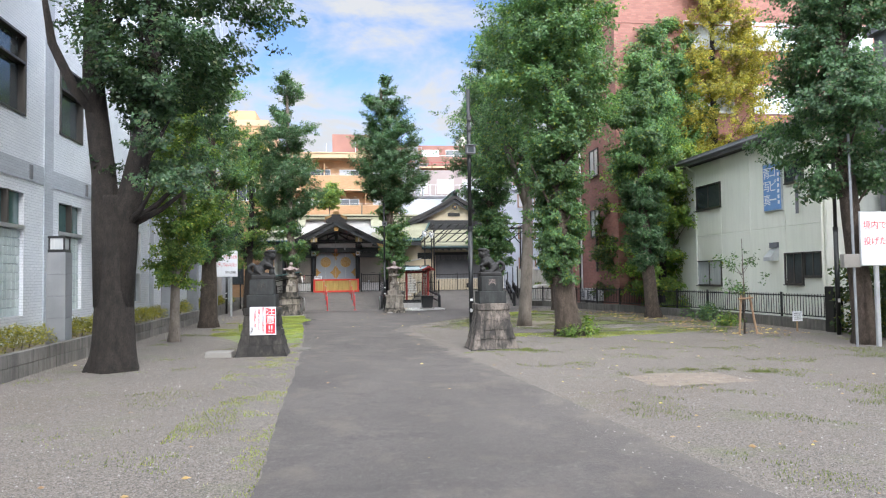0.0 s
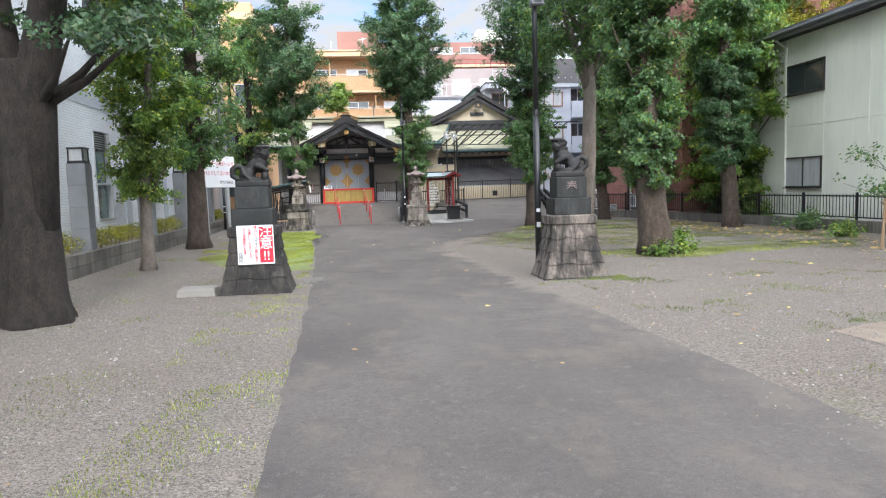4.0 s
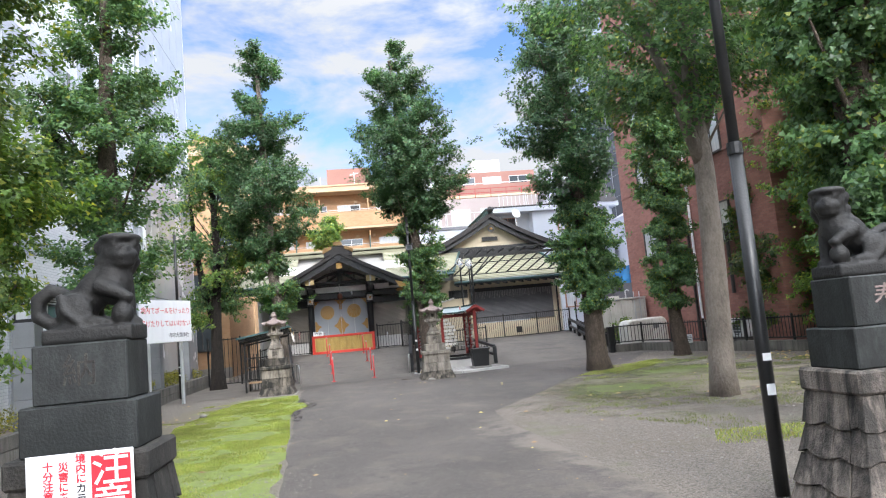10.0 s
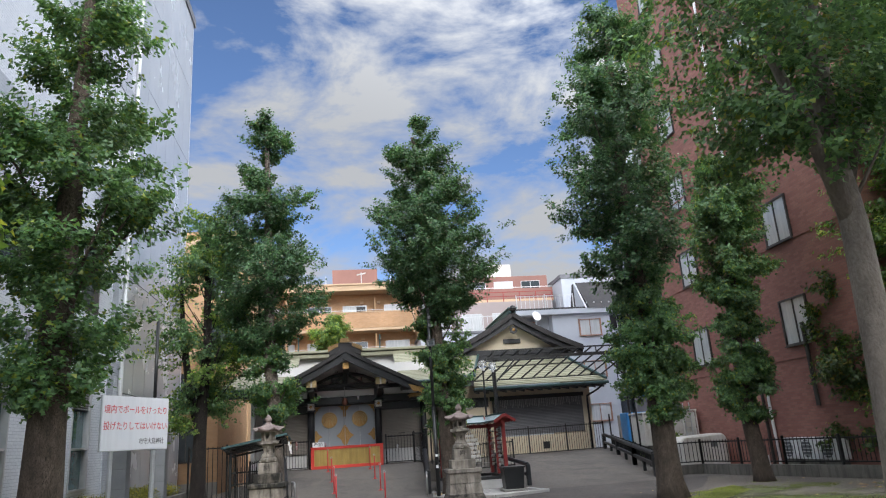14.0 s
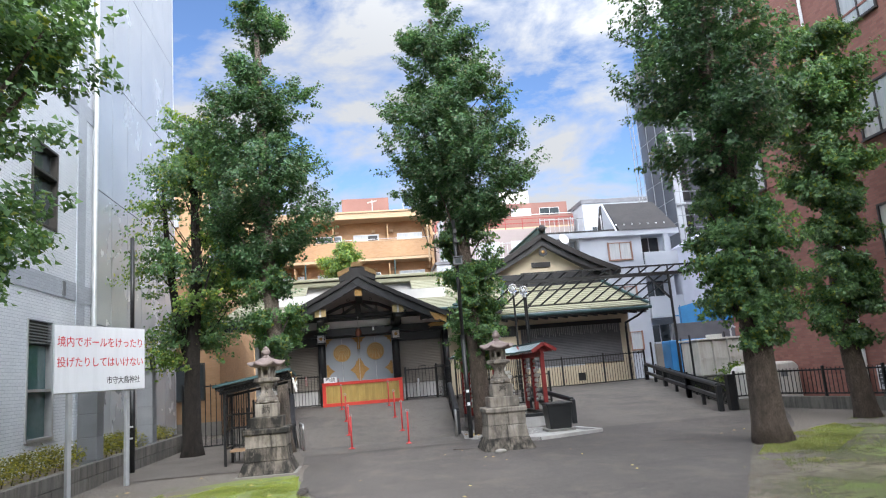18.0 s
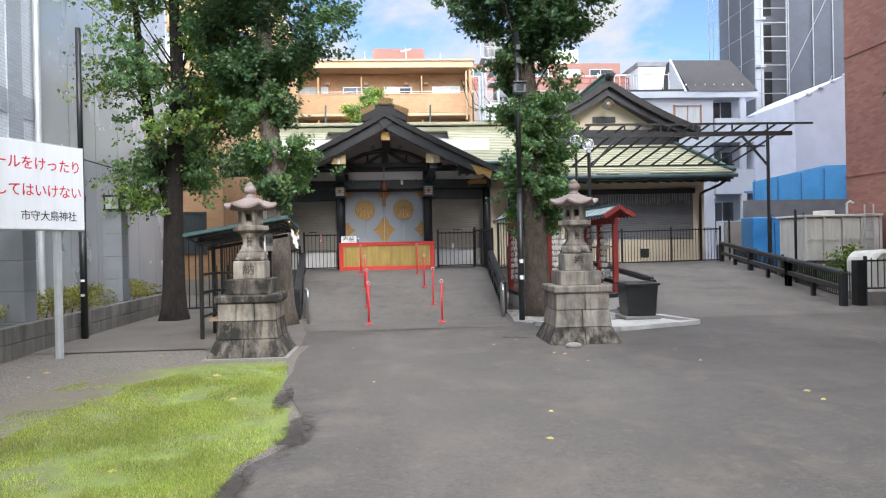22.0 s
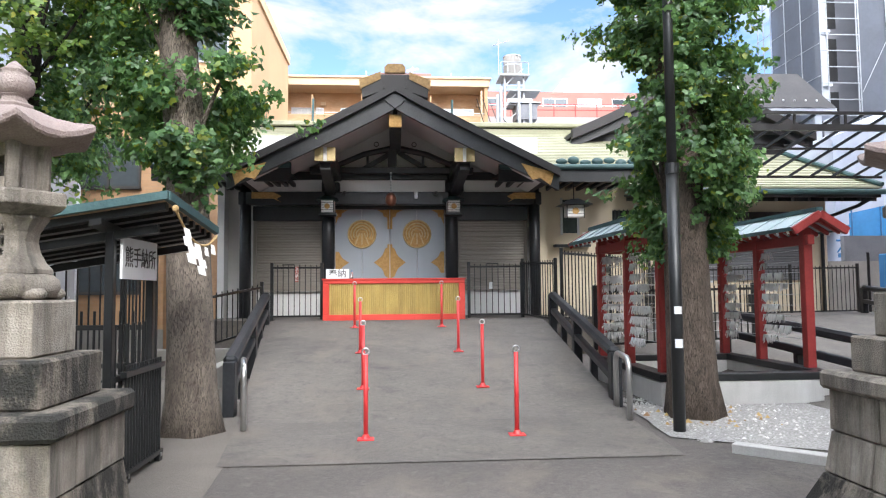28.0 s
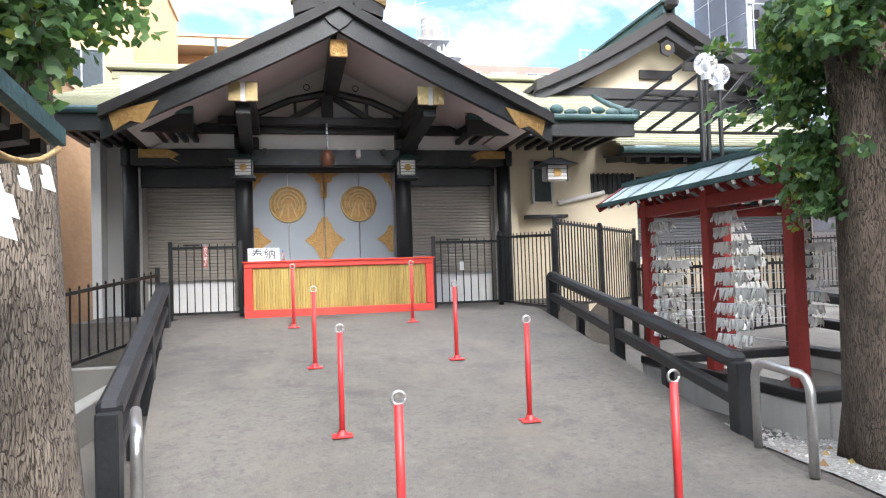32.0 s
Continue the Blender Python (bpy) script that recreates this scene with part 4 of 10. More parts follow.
MOSS = mat("mossy_earth", (0.14, 0.135, 0.075), (0.145, 0.195, 0.05), 1.3, 0.95, 0.7, 60.0)
for i, (cx, cy, rx, ry, tn) in enumerate(((8.2, -14.9, 3.2, 0.9, 0.1), (8.6, -6.6, 2.6, 1.7, 0.5), (6.0, -9.0, 1.5, 1.9, -0.3), (9.6, -11.2, 1.6, 1.5, 0.2), (11.6, -14.6, 1.5, 0.8, 0.1), (9.2, -4.2, 1.6, 0.8, 0.6))):
    sheet("moss_patch", blob(cx, cy, rx, ry, 3.0 + i * 2.7, tn), 0.0018 + 0.0003 * i, MOSS, "thin green moss over bare earth", "moss")
ragged(MOSS)
DAMP = mat("damp_dirt", (0.022, 0.018, 0.015), (0.065, 0.054, 0.046), 5.0, 0.55, 0.5, 70.0)
ragged(DAMP, 2.0, 4.5)
for i, (cx, cy, rx, ry, tn) in enumerate(((-0.56, -6.3, 0.17, 0.75, -0.12), (-0.74, -7.7, 0.12, 0.9, 0.0), (-0.62, -8.8, 0.13, 0.6, -0.1), (-0.86, -5.0, 0.1, 0.7, 0.12))):
    sheet("damp_stain", blob(cx, cy, rx, ry, 2.0 + i * 2.3, tn), 0.008 + 0.0004 * i, DAMP, "dark damp dirt at the broken asphalt edge", "stain")
sheet("side_paving", [(-5.2, -1.42), (-1.2, -1.42), (-1.4, 1.2), (-1.9, 5.5), (-5.2, 5.5)], 0.009, PAVING, "worn concrete paving beside the ramp", "paving")

EARTH = ragged(mat("brown_earth", (0.17, 0.148, 0.108), (0.26, 0.228, 0.168), 3.0, 0.95, 0.7, 60.0), 1.6, 1.1)
sheet("bare_earth", blob(7.9, -9.2, 5.0, 5.6, 6.0, 0.3), -0.0012, EARTH, "brown trodden earth with thin moss under the trees", "earth")

# ---------------------------------------------------------------- ramps up to the two halls
FLOOR = 0.78


def ramp_z(y):
    k = min(1, max(0, (y - 2.0) / 5.7))
    return FLOOR * (k + 0.06 * k * (1 - k))


def ramp_main():
    g = Geo()
    n = 30
    for i in range(n + 1):
        y = 0.25 + (9.0 - 0.25) * i / n
        k = min(1, (y - 0.25) / 7.35)
        xl, xr = -1.38 - 1.0 * k, 2.3 + 0.5 * k
        z = ramp_z(y) + 0.012
        g.v += [(xl, y, z), (xr, y, z), (xl, y, -0.2), (xr, y, -0.2)]
    for i in range(n):
        a, b = 4 * i, 4 * i + 4
        g.f += [(a, a + 1, b + 1, b), (a + 2, a, b, b + 2), (a + 1, a + 3, b + 3, b + 1)]
    g.f += [(4 * n, 4 * n + 1, 4 * n + 3, 4 * n + 2)]
    single("ramp", g, RAMP, "grey concrete ramp rising to the closed shrine hall", "ramp", kind="structure")


ramp_main()
g = Geo()
g.box(-3.9, 4.2, 9.0, 12.4, -0.2, FLOOR)
single("floor", g, RAMP, "concrete floor in front of the shrine doors", "floor", kind="structure")


def ramp_side():
    """The broad asphalt slope to the second hall."""
    xs = [4.6 + 0.7 * i for i in range(11)]
    ys = [0.9 + 0.8 * j for j in range(15)]
    g = Geo()
    for y in ys:
        for x in xs:
            k = min(1, max(0, (y - 1.2 - 0.12 * max(0, x - 7)) / 8.6))
            g.v.append((x, y, 0.74 * (k * k * (3 - 2 * k) * 0.5 + k * 0.5) * min(1, max(0, (x - 4.6) / 0.8)) ** 0.5 + 0.006))
    w = len(xs)
    for j in range(len(ys) - 1):
        for i in range(w - 1):
            a = j * w + i
            g.f.append((a, a + 1, a + w + 1, a + w))
    single("side_ramp", g, RAMP, "broad asphalt slope rising to the second hall", "ramp", kind="structure", smooth=True)


ramp_side()

# ---------------------------------------------------------------- the shrine hall
def scroll_plate(w, h, lobes=5, pinch=0.25):
    """The outline of a pierced-metal mount: a pointed, scalloped plate."""
    pts = []
    n = 48
    for i in range(n):
        a = 2 * math.pi * i / n
        r = 1 - pinch * abs(math.sin(lobes * a / 2)) ** 0.7
        c, s = math.cos(a), math.sin(a)
        d = (abs(c) ** 1.25 + abs(s) ** 1.25) ** (-1 / 1.25)
        pts.append((c * d * r * w / 2, s * d * r * h / 2))
    return pts


def corner_plate(w, h, sx, sz):
    """A scalloped mount that fills one corner."""
    pts = [(0, 0), (sx * w, 0)]
    n = 10
    for i in range(1, n):
        t = i / n
        r = 0.55 + 0.18 * math.sin(t * math.pi * 5)
        pts.append((sx * w * (1 - t) * (0.55 + r * 0.45), sz * h * t * (0.55 + r * 0.45)))
    pts.append((0, sz * h))
    return pts


def shrine():
    hall = thing("shrine_hall", (0, 10.4, 0), "black timber shrine hall with gabled porch and green copper roof", "shrine")
    P = lambda name, g, m, label="", bevel=0.0, smooth=False: part(name, g, m, hall, label, bevel, smooth)
    o = -0.1
    # doors: four grey-blue leaves with gilt mounts; y counts from the column line
    dy, z0, z1 = 0.4, FLOOR, 3.27
    xs = [-1.41, -0.78, -0.135, 0.50, 1.15]
    for i in range(4):
        leaf = P("door_leaf", Geo().box(xs[i] + 0.006, xs[i + 1] - 0.006, dy, dy + 0.06, z0, z1), DOOR, "grey-blue lacquered door leaf", 0.006)
        part("door_rail", Geo().box(xs[i] + 0.03, xs[i + 1] - 0.03, dy - 0.012, dy, z0 + 0.02, z0 + 0.10), DOOR, leaf)
        if i in (0, 3):
            e = xs[0] + 0.02 if i == 0 else xs[4] - 0.02
            s = 1 if i == 0 else -1
            part("corner_mount", Geo().prism([(e + p, z1 - 0.02 + q) for p, q in corner_plate(0.30, 0.36, s, -1)], "y", dy - 0.014, dy), GOLD, leaf, "gilt corner mount")
            part("side_mount", Geo().prism([(e + s * max(0, p), 2.02 + q) for p, q in scroll_plate(0.62, 0.62)[-12:] + scroll_plate(0.62, 0.62)[:13]], "y", dy - 0.014, dy), GOLD, leaf, "gilt side mount")
        else:
            e = xs[2] + (-0.008 if i == 1 else 0.008)
            s = -1 if i == 1 else 1
            part("corner_mount", Geo().prism([(e + p, z1 - 0.02 + q) for p, q in corner_plate(0.30, 0.36, s, -1)], "y", dy - 0.014, dy), GOLD, leaf, "gilt corner mount")
            part("centre_mount", Geo().prism([(e + s * max(0, p), 2.02 + q) for p, q in scroll_plate(0.72, 0.84)[-12:] + scroll_plate(0.72, 0.84)[:13]], "y", dy - 0.016, dy), GOLD, leaf, "gilt centre mount")
            part("meeting_strip", Geo().box(min(e, e + s * 0.05), max(e, e + s * 0.05), dy - 0.02, dy - 0.001, 1.62, 2.44), GOLD, leaf)
            part("meeting_strip", Geo().box(min(e, e + s * 0.05), max(e, e + s * 0.05), dy - 0.02, dy - 0.001, 2.80, z1 - 0.01), GOLD, leaf)
    for cx in (-0.78, 0.50):
        disc = P("crest_disc", Geo().cyl((cx, dy - 0.012, 2.68), (cx, dy, 2.68), 0.335, 40), GOLD, "round gilt crest")
        for r in (0.32, 0.255, 0.19, 0.125):
            ring = Geo()
            ring.tube([(cx + r * math.cos(a * math.pi / 18), dy - 0.02, 2.68 + r * math.sin(a * math.pi / 18)) for a in range(-3 if r < 0.3 else 0, 22 if r < 0.3 else 37)], [0.016] * (25 if r < 0.3 else 37), 6)
            part("crest_ring", ring, GOLD_PALE, disc, smooth=True)
        for k in (-0.09, 0, 0.09):
            part("crest_bar", Geo().beam((cx + k * 0.6, dy - 0.018, 2.70), (cx + k * 1.7, dy - 0.018, 2.44), 0.03, 0.03), GOLD_PALE, disc)
    # columns, sills and beams
    for x in (-1.52, 1.28):
        c = P("column", Geo().cyl((x, 0, FLOOR), (x, 0, 4.3), 0.145, 20), TIMBER, "", 0.0, True)
        part("column_foot", Geo().cyl((x, 0, FLOOR - 0.002), (x, 0, FLOOR + 0.09), 0.17, 20), STEEL, c)
    for x in (-3.36, 3.2):
        P("outer_column", Geo().cyl((x, 0, FLOOR), (x, 0, 3.75), 0.125, 16), TIMBER, "", 0.0, True)
    P("lower_tie_beam", Geo().box(-3.5, 3.35, -0.12, 0.12, 3.31, 3.60), TIMBER, "", 0.015)
    P("upper_tie_beam", Geo().box(-2.75, 2.6, -0.10, 0.12, 3.88, 4.06), TIMBER, "", 0.015)
    P("white_panel", Geo().box(-3.2, 3.05, -0.01, 0.05, 3.60, 3.88), PLASTER, "white plaster panel")
    P("gable_panel", Geo().prism([(-3.0, 3.75), (2.9, 3.75), (-0.05, 5.22)], "y", 0.08, 0.13), PLASTER, "white plaster gable panel")
    P("door_header", Geo().box(-1.42, 1.16, dy - 0.1, dy + 0.08, 3.26, 3.40), TIMBER)
    for s, (a, b) in ((-1, (-3.24, -1.66)), (1, (1.42, 3.08))):
        sh = P("shutter", Geo().box(a + 0.07, b - 0.07, 0.32, 0.36, 1.38, 2.98), SHUTTER, "taupe roller shutter")
        for k in range(26):
            z = 1.40 + k * 0.06
            part("slat", Geo().prism([(0.32, z), (0.305, z + 0.012), (0.305, z + 0.044), (0.32, z + 0.056)], "x", a + 0.075, b - 0.075), SHUTTER, sh)
        part("pull_bar", Geo().box((a + b) / 2 - 0.14, (a + b) / 2 + 0.14, 0.285, 0.305, 1.96, 1.985), BLACK, sh)
        P("shutter_rail", Geo().box(a, a + 0.07, 0.27, 0.37, FLOOR, 2.98), SHUTTER)
        P("shutter_rail", Geo().box(b - 0.07, b, 0.27, 0.37, FLOOR, 2.98), SHUTTER)
        P("shutter_box", Geo().box(a, b, 0.18, 0.38, 2.98, 3.31), TIMBER, "", 0.01)
        P("lower_wall", Geo().box(a + 0.07, b - 0.07, 0.33, 0.37, FLOOR, 1.37), PLASTER, "white lower wall")
        P("sill", Geo().box(a, b, 0.24, 0.36, 1.36, 1.40), SHUTTER)
    P("inner_wall", Geo().box(-3.6, 3.4, 0.48, 0.6, FLOOR, 5.0), PLASTER)
    # porch roof: gable to the front, slightly hollow slopes
    def slope(x):
        k = abs(x - 0.0) / 3.15
        return 5.31 - 1.62 * (k * 1.12 - 0.12 * k * k * (2 - k) if k < 1 else 1)
    xs2 = [3.15 * (i / 9 - 1) for i in range(19)]
    def shell(y0, y1, up, thick, name, m, label=""):
        top = [(x, slope(x) + up) for x in xs2]
        bot = [(x, slope(x) + up - thick) for x in reversed(xs2)]
        return P(name, Geo().prism(top + bot, "y", y0, y1), m, label)
    shell(-2.72, 2.2, 0.0, 0.10, "porch_roof", ROOF_EDGE, "dark brown porch roof skin")
    shell(-2.78, -2.52, -0.02, 0.15, "roof_edge", ROOF_EDGE)
    for s in (-1, 1):
        g = Geo()
        pts = [(s * 3.15 * i / 12, slope(3.15 * i / 12)) for i in range(13)]
        g.prism([(x, z - 0.12) for x, z in pts] + [(x, z - 0.48 + 0.05 * i / 12) for i, (x, z) in reversed(list(enumerate(pts)))], "y", -2.66, -2.56)
        P("barge_board", g, TIMBER, "black barge board")
        P("barge_tip", Geo().prism([(s * 2.42, slope(2.42) - 0.28), (s * 3.05, slope(3.05) - 0.14), (s * 2.98, slope(2.98) - 0.42), (s * 2.78, slope(2.78) - 0.38), (s * 2.62, slope(2.62) - 0.50)], "y", -2.69, -2.66), GOLD, "gilt barge tip")
        P("soffit", Geo().prism([(s * 0.05, slope(0.05) - 0.11), (s * 3.05, slope(3.05) - 0.11), (s * 3.05, slope(3.05) - 0.135), (s * 0.05, slope(0.05) - 0.135)], "y", -2.5, 0.1), PLASTER, "pale soffit boards")
        # purlins with gilt end caps
        P("purlin", Geo().box(s * 1.35 - 0.13, s * 1.35 + 0.13, -2.38, 0.2, 3.86, 4.12), TIMBER, "", 0.01)
        cap = P("beam_cap", Geo().box(s * 1.35 - 0.20, s * 1.35 - 0.035, -2.42, -2.36, 3.86, 4.13), GOLD_PALE, "gilt beam cap", 0.006)
        part("beam_cap_half", Geo().box(s * 1.35 + 0.035, s * 1.35 + 0.20, -2.42, -2.36, 3.86, 4.13), GOLD_PALE, cap, "", 0.006)
        part("beam_cap_gap", Geo().box(s * 1.35 - 0.035, s * 1.35 + 0.035, -2.40, -2.36, 3.86, 4.13), PLASTER, cap)
        P("bracket_arm", Geo().beam((s * 1.40 - 0.05, -0.05, 3.60), (s * 1.37, -2.2, 3.82), 0.2, 0.18), TIMBER)
        P("bracket_block", Geo().box(s * 1.40 - 0.25, s * 1.40 + 0.15, -0.2, 0.15, 3.60, 3.80), TIMBER, "", 0.02)
        P("rainbow_beam", Geo().tube([(s * 0.1, -0.3, 4.55), (s * 0.7, -0.3, 4.42), (s * 1.35, -0.3, 4.14)], [0.07, 0.065, 0.06], 8), TIMBER)
        P("strut_beam", Geo().beam((s * 0.08, -0.28, 4.46), (s * 0.75, -0.28, 4.06), 0.08, 0.10), TIMBER)
        P("king_brace", Geo().beam((s * 0.62, -0.3, 4.04), (s * 0.62, -0.3, 4.40), 0.05, 0.05), TIMBER)
        hook = P("hanging_hook", Geo().tube([(s * 0.42 + 0.05 * math.cos(a), -0.42, 4.62 + 0.05 * math.sin(a)) for a in [i * 0.52 for i in range(13)]], [0.009] * 13, 6), BLACK)
        P("side_beam_tip", Geo().prism([(s * 2.55, 3.36), (s * 2.72, 3.44), (s * 3.2, 3.44), (s * 3.2, 3.58), (s * 2.72, 3.58), (s * 2.55, 3.50), (s * 2.66, 3.43)], "y", -0.16, -0.12), GOLD, "gilt beam end")
        # square lantern under each bracket
        lx = s * 1.40 - 0.1
        lan = P("hanging_lantern", Geo().box(lx - 0.15, lx + 0.15, -0.46, -0.16, 3.10, 3.36), PLASTER, "white-panelled square lantern", 0.008)
        for a in (-0.15, 0.13):
            for b in (-0.46, -0.18):
                part("lantern_post", Geo().box(lx + a, lx + a + 0.02, b - 0.005, b + 0.025, 3.06, 3.38), BLACK, lan)
        part("lantern_roof", Geo().frustum(lx, -0.31, 3.37, 3.47, 0.24, 0.24, 0.07, 0.07), COPPER_DARK, lan)
        part("lantern_base", Geo().box(lx - 0.19, lx + 0.19, -0.5, -0.12, 3.04, 3.085), TIMBER, lan)
        part("lantern_crest", Geo().cyl((lx, -0.472, 3.23), (lx, -0.462, 3.23), 0.06, 16), GOLD, lan)
        for k in range(1, 5):
            part("lantern_bar", Geo().box(lx - 0.15, lx + 0.15, -0.466, -0.46, 3.10 + k * 0.052 - 0.004, 3.10 + k * 0.052 + 0.004), BLACK, lan)
    P("ridge_beam", Geo().box(-0.12, 0.12, -2.45, 0.2, 4.50, 4.76), TIMBER, "", 0.01)
    P("ridge_cap_plate", Geo().box(-0.125, 0.125, -2.50, -2.45, 4.51, 4.76), GOLD, "gilt ridge beam cap", 0.006)
    P("king_post", Geo().box(-0.17, 0.03, -0.35, -0.15, 4.05, 4.55), TIMBER, "", 0.01)
    P("cross_beam", Geo().box(-1.9, 1.75, -0.36, -0.16, 3.98, 4.12), TIMBER, "", 0.012)
    # ridge with its stepped gilt end
    P("ridge", Geo().box(-0.22, 0.22, -2.5, 2.3, 5.25, 5.45), ROOF_EDGE, "", 0.015)
    P("ridge_top", Geo().box(-0.28, 0.28, -2.56, 2.3, 5.45, 5.53), ROOF_EDGE, "", 0.015)
    P("ridge_end", Geo().prism([(-0.20, 5.53), (-0.20, 5.63), (-0.14, 5.70), (0.14, 5.70), (0.20, 5.63), (0.20, 5.53)], "y", -2.66, -2.56), GILT_OLD, "gilt ridge end")
    P("ridge_end_block", Geo().prism([(-0.25, 5.20), (-0.25, 5.45), (0.25, 5.45), (0.25, 5.20)], "y", -2.74, -2.5), ROOF_EDGE)
    for s in (-1, 1):
        P("ridge_wing", Geo().prism([(s * 0.27, 5.36), (s * 0.27, 5.50), (s * 0.68, 5.34), (s * 0.66, 5.16)], "y", -2.80, -2.66), GILT_OLD, "gilt ridge wing")
        P("ridge_wing_back", Geo().prism([(s * 0.22, 5.15), (s * 0.22, 5.45), (s * 0.64, 5.28), (s * 0.62, 5.0)], "y", -2.78, -2.5), ROOF_EDGE)
    P("barge_joint", Geo().prism([(-0.2, 5.0), (0, 5.21), (0.2, 5.0), (0.12, 4.91), (0, 4.83), (-0.12, 4.91)], "y", -2.70, -2.66), TIMBER)
    # main roof, ridge along x
    def main_z(y):
        k = (y + 1.2) / 4.6
        return 4.02 + 1.75 * (0.85 * k + 0.15 * k * k)
    for s, x0, x1 in ((-1, -4.2, -2.2), (1, 2.2, 5.25)):
        rows = 20
        for i in range(rows):
            ya, yb = -1.2 + 4.6 * i / rows, -1.2 + 4.6 * (i + 1) / rows
            za, zb = main_z(ya), main_z(yb)
            cut = 0.9 * (1 - i / rows)
            P("roof_course", Geo().prism([(ya, za + 0.03), (yb, zb + 0.006), (yb, zb - 0.03), (ya, za - 0.005)], "x", x0 - (cut if s < 0 else 0), x1 + (1.25 * i / rows if s > 0 else 0)), COPPER, "pale green copper roof course" if i == 0 else "")
        P("eave_board", Geo().box(x0 - 0.8 if s < 0 else x0, x1 + 0.02, -1.26, -1.14, 3.66, 4.0), TIMBER)
        P("gutter", Geo().cyl((x0 - 0.8 if s < 0 else x0, -1.30, 3.96), (x1 + 0.04, -1.32, 3.98), 0.06, 10), COPPER_DARK)
        P("eave_soffit", Geo().hexa([(x0, -1.2, 3.80), (x1, -1.2, 3.80), (x1, 0.6, 3.95), (x0, 0.6, 3.95), (x0, -1.2, 3.84), (x1, -1.2, 3.84), (x1, 0.6, 3.99), (x0, 0.6, 3.99)]), TIMBER)
        for k in range(12):
            x = x0 + (x1 - x0) * (k + 0.5) / 12
            P("eave_rafter", Geo().box(x - 0.04, x + 0.04, -1.14, 0.5, 3.72, 3.80), TIMBER)
    P("side_eave_trim", Geo().tube([(5.30, -1.3, 4.06), (5.45, -0.6, 4.28), (5.70, 0.4, 4.62), (6.1, 2.0, 5.2), (6.5, 3.4, 5.76)], [0.07, 0.06, 0.06, 0.06, 0.06], 8), COPPER_DARK, "scrolled dark copper roof verge")
    for k in range(7):
        P("roof_scroll", Geo().ball((3.55 + 0.26 * k, -1.27, 4.09 + 0.03 * math.sin(k * 2.1)), (0.13, 0.05, 0.07 + 0.02 * (k % 2)), 8, 6), COPPER_DARK, "dark copper wave ornament on the eave" if k == 0 else "", 0.0, True)
    P("main_ridge", Geo().box(-4.4, 6.5, 3.25, 3.75, 5.70, 5.88), COPPER, "", 0.02)
    P("main_ridge_top", Geo().box(-4.5, 6.7, 3.15, 3.85, 5.92, 6.04), COPPER, "", 0.02)
    P("main_ridge_core", Geo().box(-4.4, 6.6, 3.3, 3.7, 5.87, 5.93), ROOF_EDGE)
    P("back_wall", Geo().box(-4.1, 6.0, 3.6, 3.8, 0, 5.7), PLASTER)
    P("back_roof", Geo().hexa([(-4.2, 3.5, 5.70), (6.4, 3.5, 5.70), (6.4, 8.0, 4.2), (-4.2, 8.0, 4.2), (-4.2, 3.5, 5.78), (6.4, 3.5, 5.78), (6.4, 8.0, 4.28), (-4.2, 8.0, 4.28)]), COPPER)
    P("side_wall", Geo().box(3.35, 3.5, 0.1, 3.6, FLOOR, 4.2), CREAM, "cream plaster side wall")
    P("side_wall", Geo().box(-4.0, -3.85, 0.1, 3.6, 0.0, 4.2), PLASTER)
    P("side_front_wall", Geo().box(-3.85, -3.5, 0.5, 0.62, 0.0, 4.0), PLASTER)
    P("side_front_wall", Geo().box(3.4, 6.2, 0.5, 0.62, 0.0, 4.0), CREAM, "cream plaster wall")
    # crossing finials on the roof's far side
    for x in (-2.3, 1.6):
        P("lightning_rod", Geo().cyl((x, 3.5, 6.0), (x + 0.02, 3.5, 6.75), 0.035, 8), COPPER_DARK)
    # bell and rope on the beam
    bell = P("bell", Geo().lathe(-0.1, -0.55, [(0.02, 3.52), (0.07, 3.50), (0.11, 3.44), (0.125, 3.36), (0.115, 3.28), (0.07, 3.23), (0.02, 3.22)], 16), mat("bell_bronze", (0.16, 0.07, 0.05), (0.24, 0.11, 0.07), 5.0, 0.4, 0.05, metal=0.7), "round bronze bell on a chain", 0.0, True)
    for k in range(7):
        part("chain_link", Geo().cyl((-0.1, -0.55, 3.53 + k * 0.065), (-0.1, -0.55, 3.575 + k * 0.065), 0.016 if k % 2 else 0.022, 8), STEEL, bell)
    P("security_camera", Geo().box(0.42, 0.50, -0.24, -0.12, 3.44, 3.58), WHITE, "small white security camera", 0.01)
    for x in (-1.15, 0.92):
        sp = P("spotlight", Geo().cyl((x, -0.3, 3.52), (x, -0.14, 3.56), 0.045, 12, 0.055), BLACK)
        part("spotlight_arm", Geo().cyl((x, -0.16, 3.56), (x, -0.10, 3.50), 0.015, 6), BLACK, sp)
    return hall


shrine()


